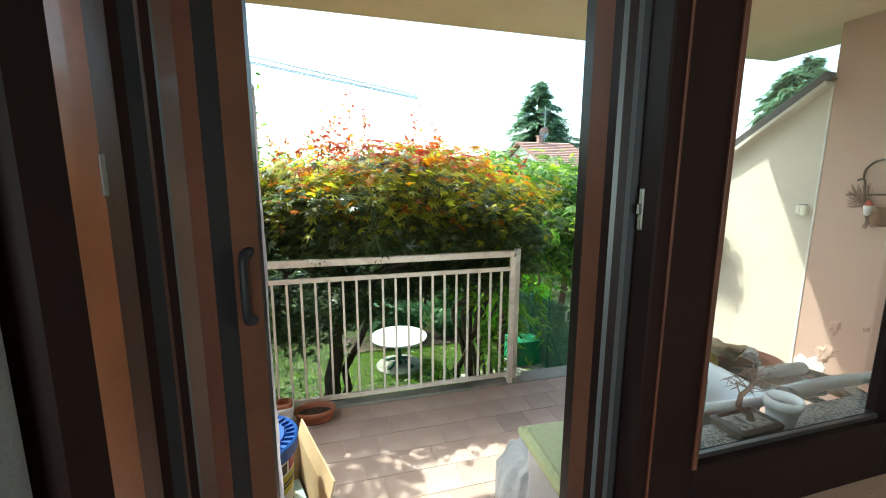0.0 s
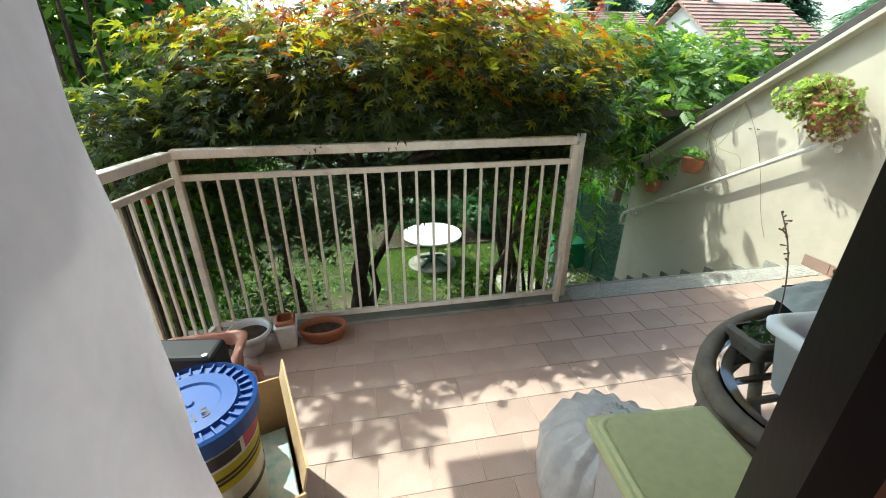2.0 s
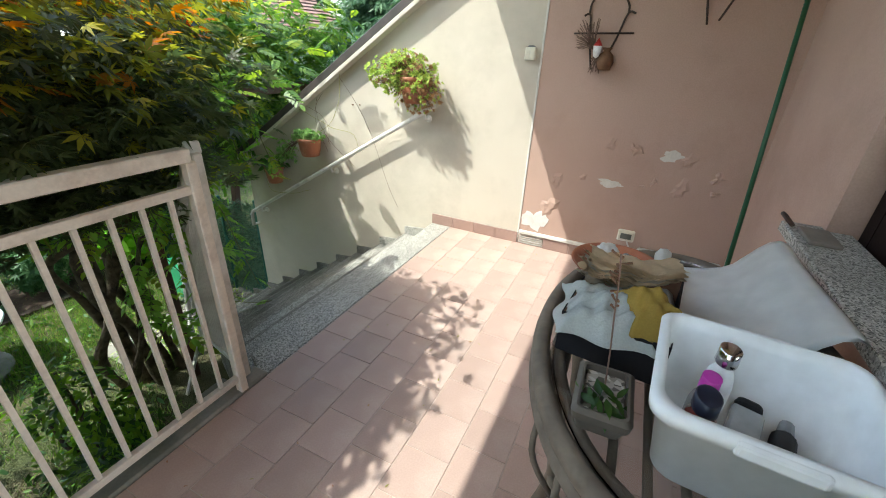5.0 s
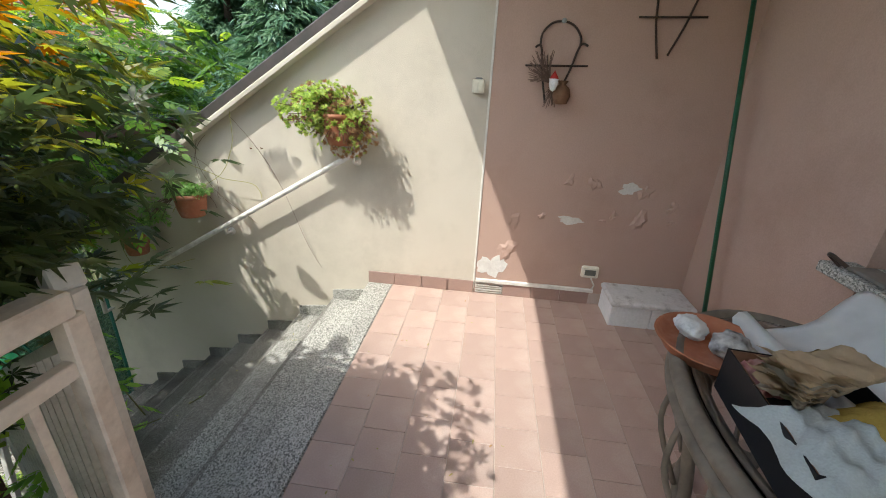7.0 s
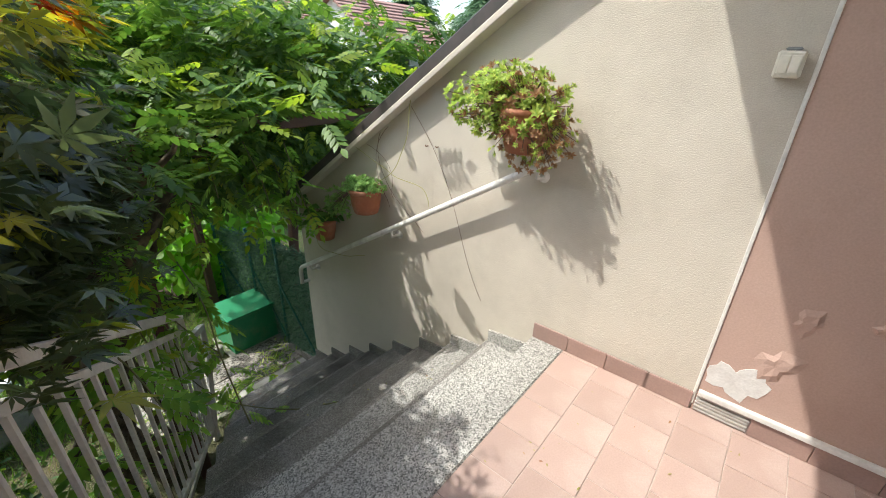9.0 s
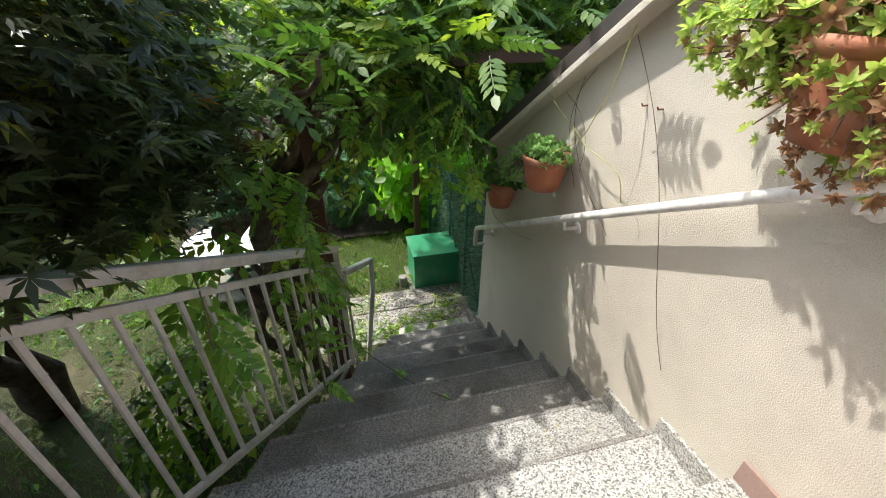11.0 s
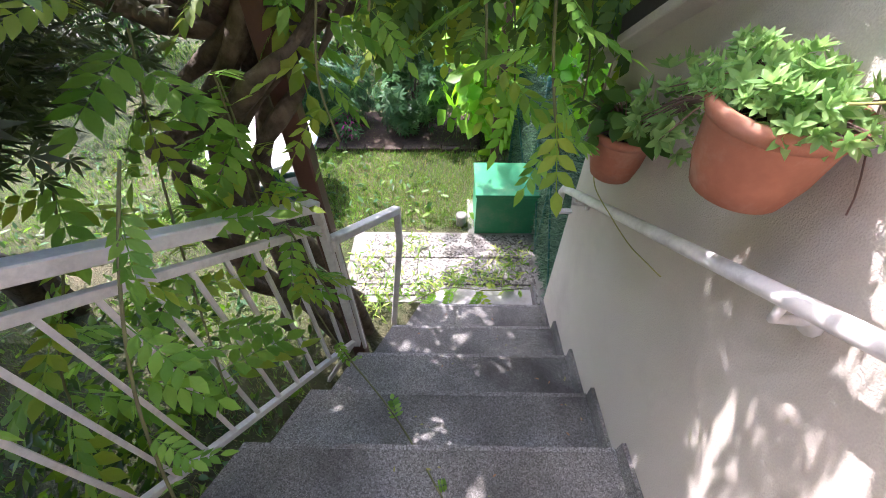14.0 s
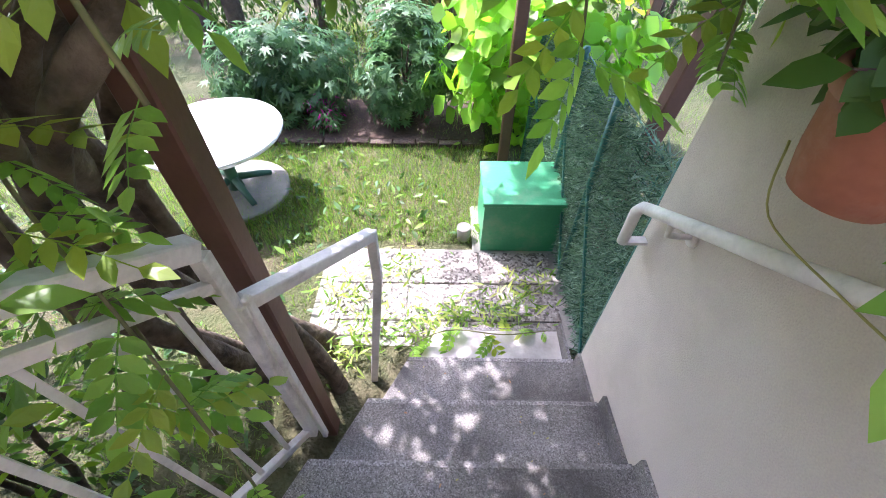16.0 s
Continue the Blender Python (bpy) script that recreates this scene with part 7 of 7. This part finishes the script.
spray([(2.77, 6.25, 0.86), (2.79, 6.12, 0.62), (2.80, 6.08, 0.42)], 8, 0.19)
spray([(2.90, 6.0, 0.86), (2.91, 5.9, 0.58), (2.957, 5.86, 0.36)], 11, 0.15)
spray([(1.70, 5.5, 0.42), (1.78, 5.3, 0.32), (1.82, 5.12, 0.18)], 8, 0.19)
spray([(2.42, 6.3, 0.80), (2.37, 6.12, 0.46), (2.40, 6.08, 0.26)], 9, 0.19)
spray([(2.56, 6.3, 0.86), (2.52, 6.12, 0.58)], 5, 0.18)
spray([(2.0, 6.3, 0.35), (2.08, 6.16, 0.1), (2.16, 6.08, -0.1), (2.28, 5.96, -0.3)], 12, 0.17)
spray([(2.5, 6.9, 0.9), (2.48, 6.8, 0.6), (2.5, 6.7, 0.35)], 10, 0.25)
spray([(3.2, 6.9, 0.9), (3.18, 6.7, 0.6), (3.2, 6.55, 0.3), (3.2, 6.5, 0.12)], 11, 0.24)
spray([(2.2, 6.6, 0.9), (2.17, 6.45, 0.62), (2.2, 6.4, 0.35)], 10, 0.26)
spray([(1.5, 6.2, 0.9), (1.4, 5.9, 0.55), (1.45, 5.7, 0.25)], 12, 0.26)
spray([(2.02, 6.2, -0.15), (2.2, 6.0, -0.6), (2.5, 5.7, -0.75), (2.72, 5.35, -0.60)], 5, 0.12, "thin wisteria runner lying across the steps")
spray([(2.45, 6.75, -1.45), (2.7, 6.88, -1.44), (3.0, 6.86, -1.44), (3.25, 6.9, -1.46)], 12, 0.16, "wisteria runner lying on the lowest step")

# ---------------------------------------------------------------- lawn, weeds
r_ = np.random.default_rng(12)
def scatter(n, x0, x1, y0, y1):
    p = np.column_stack([r_.uniform(x0, x1, n), r_.uniform(y0, y1, n)])
    v = np.array([noise.noise(Vector((a * 1.1, b * 1.1, 3.7))) + 0.4 * noise.noise(Vector((a * 4, b * 4, 1.1))) for a, b in p])
    pave = (p[:, 0] > 1.85) & (p[:, 0] < 3.5) & (p[:, 1] < 7.7)
    disc = (p[:, 0] - 1.03) ** 2 + (p[:, 1] - 8.26) ** 2 < 0.4 ** 2
    keep = (v > -0.25) & ~pave & ~disc
    return p[keep], v[keep]
p, v = scatter(85000, -3.2, 3.4, 4.5, 12.0)
p2 = np.column_stack([r_.uniform(0.0, 3.2, 26000), r_.uniform(7.72, 8.95, 26000)])
p, v = np.concatenate([p, p2]), np.concatenate([v, np.full(len(p2), -0.1)])
pos = np.column_stack([p, np.full(len(p), GROUND - 0.005)])
nr = r_.normal(size=pos.shape) * 0.28 + np.array([0, 0, 1.0])
o = spread("lawn_grass", BLADE, pos, turned(nr, r_), r_.uniform(0.035, 0.10, len(p)) * (0.75 + 0.6 * np.clip(v, 0, 0.6)), [L_GRASS, L_DRYGRASS], (r_.random(len(p)) < 0.14).astype(int))
tagged(o, "uneven bright green lawn grass", "grass", kind="stuff")
p = np.column_stack([r_.uniform(3.6, 12, 30000), r_.uniform(4.5, 14.0, 30000)])
pos = np.column_stack([p, np.full(len(p), GROUND - 0.005)])
o = spread("neighbour_grass", BLADE, pos, turned(r_.normal(size=pos.shape) * 0.28 + np.array([0, 0, 1.0]), r_), r_.uniform(0.05, 0.09, len(p)), [L_GRASS], None)
tagged(o, "mown bright green lawn beyond the fence", "grass", kind="stuff")
p = np.concatenate([np.column_stack([r_.normal(c, 0.10, 105), r_.normal(d, 0.08, 105)]) for c, d in ((2.25, 7.05), (2.55, 7.0), (2.85, 7.1), (3.1, 7.12), (3.2, 7.3), (2.05, 7.25), (2.4, 7.45), (2.15, 6.85), (2.75, 7.0))])
pos = np.column_stack([p, GROUND + 0.012 + r_.uniform(0.0, 0.10, len(p))])
o = spread("weeds", NARROW, pos, turned(r_.normal(size=pos.shape) * 0.5 + np.array([0, 0, 1.0]), r_), r_.uniform(0.04, 0.09, len(p)), [L_GRASS, L_SUCC], (r_.random(len(p)) < 0.4).astype(int))
tagged(o, "green weeds growing between the pebble pavers", "weeds", kind="stuff")
p, v = scatter(3500, -2.5, 3.2, 5.0, 9.0)
pos = np.column_stack([p, np.full(len(p), GROUND + 0.02) + r_.uniform(0, 0.05, len(p))])
o = spread("lawn_weeds", OVAL, pos, turned(r_.normal(size=pos.shape) * 0.5 + np.array([0, 0, 1.0]), r_), r_.uniform(0.04, 0.10, len(p)), [L_GRASS, L_HEDGE, L_PEONY], r_.integers(0, 3, len(p)))
tagged(o, "broad-leaved weeds in the lawn", "weeds", kind="stuff")
# fallen leaves and chaff on tiles and steps
p = np.concatenate([np.column_stack([r_.uniform(-0.7, 3.2, 70), r_.uniform(3.5, 4.25, 70), np.full(70, 0.004)])] + [np.column_stack([r_.uniform(2.45, 3.3, 8), r_.uniform(NOSE0 + GOING * (k - 1) + 0.03, NOSE0 + GOING * k - 0.02, 8), np.full(8, -RISE * k + 0.004)]) for k in range(2, 9)])
o = spread("fallen_leaves", OVAL, p, turned(r_.normal(size=p.shape) * 0.2 + np.array([0, 0, 1.0]), r_), r_.uniform(0.008, 0.022, len(p)), [L_SUCC_R, L_DRYGRASS], r_.integers(0, 2, len(p)))
tagged(o, "dry fallen leaf bits on the tiles and steps", "debris", kind="stuff")

# ---------------------------------------------------------------- pieces of floor, skirting and paving
def piece(name, lo, hi, m, bevel=0.002):
    bm = bmesh.new()
    box(bm, lo, hi, bevel)
    me = bpy.data.meshes.new(name)
    bm.to_mesh(me)
    bm.free()
    me.materials.append(m)
    return me


TW, TD_ = 0.1963, 0.1855
tile_me = piece("tile", (-TW / 2 + 0.0016, -TD_ / 2 + 0.0016, -0.012), (TW / 2 - 0.0016, TD_ / 2 - 0.0016, 0.0), M_TILE, 0.0012)
cut = {}
row = 0
y = 4.282
while y > FAC:
    off = 2.907 - (TW / 2 if row % 2 else 0)
    x = off - TW * math.ceil((off + 0.98) / TW)
    while x < W - 0.01:
        xa, xb = max(x, -0.99), min(x + TW, W - 0.003)
        ya, yb = max(y - TD_, FAC - 0.0), y
        if xb - xa > 0.02 and yb - ya > 0.02:
            full = xb - xa > TW - 0.001 and yb - ya > TD_ - 0.001
            key = (round(xb - xa, 3), round(yb - ya, 3))
            if full:
                me = tile_me
            else:
                if key not in cut:
                    cut[key] = piece("tile", (-key[0] / 2 + 0.0016, -key[1] / 2 + 0.0016, -0.012), (key[0] / 2 - 0.0016, key[1] / 2 - 0.0016, 0.0), M_TILE, 0.0012)
                me = cut[key]
            o = new("tile", me)
            o.parent = floor
            o.location = ((xa + xb) / 2, (ya + yb) / 2, SR.uniform(-0.0006, 0.0006))
            o.rotation_euler = (SR.gauss(0, 0.0015), SR.gauss(0, 0.0015), 0)
        x += TW
    y -= TD_
    row += 1

skirt = setting("baseboard", boxes(((W - 0.004, FAC + 0.01, 0.0), (W - 0.0025, 3.50, 0.08)), ((W - 0.004, 3.72, 0.0), (W - 0.001, 4.44, 0.08))), M_GROUT, "mortar behind terracotta skirting tiles")
sk = piece("skirting_tile", (-0.010, -0.0955, 0.0), (0, 0.0955, 0.088), M_SKIRT, 0.0015)
for y in (4.362, 4.168, 3.974, 3.80, 3.40, 3.206, 3.012, 2.45):
    o = new("skirting_tile", sk)
    o.parent = skirt
    o.location = (W - 0.004, y, 0.001)

pv = {}
for i, (x0, x1) in enumerate(((1.99, 2.455), (2.465, 2.915), (2.925, 3.40))):
    for j, (y0, y1) in enumerate(((6.96, 7.06), (7.07, 7.345), (7.355, 7.63))):
        o = new("paver", piece("paver", (x0, y0, GROUND), (x1, y1, GROUND + 0.016), M_PEBBLE, 0.004))
        o.parent = pav
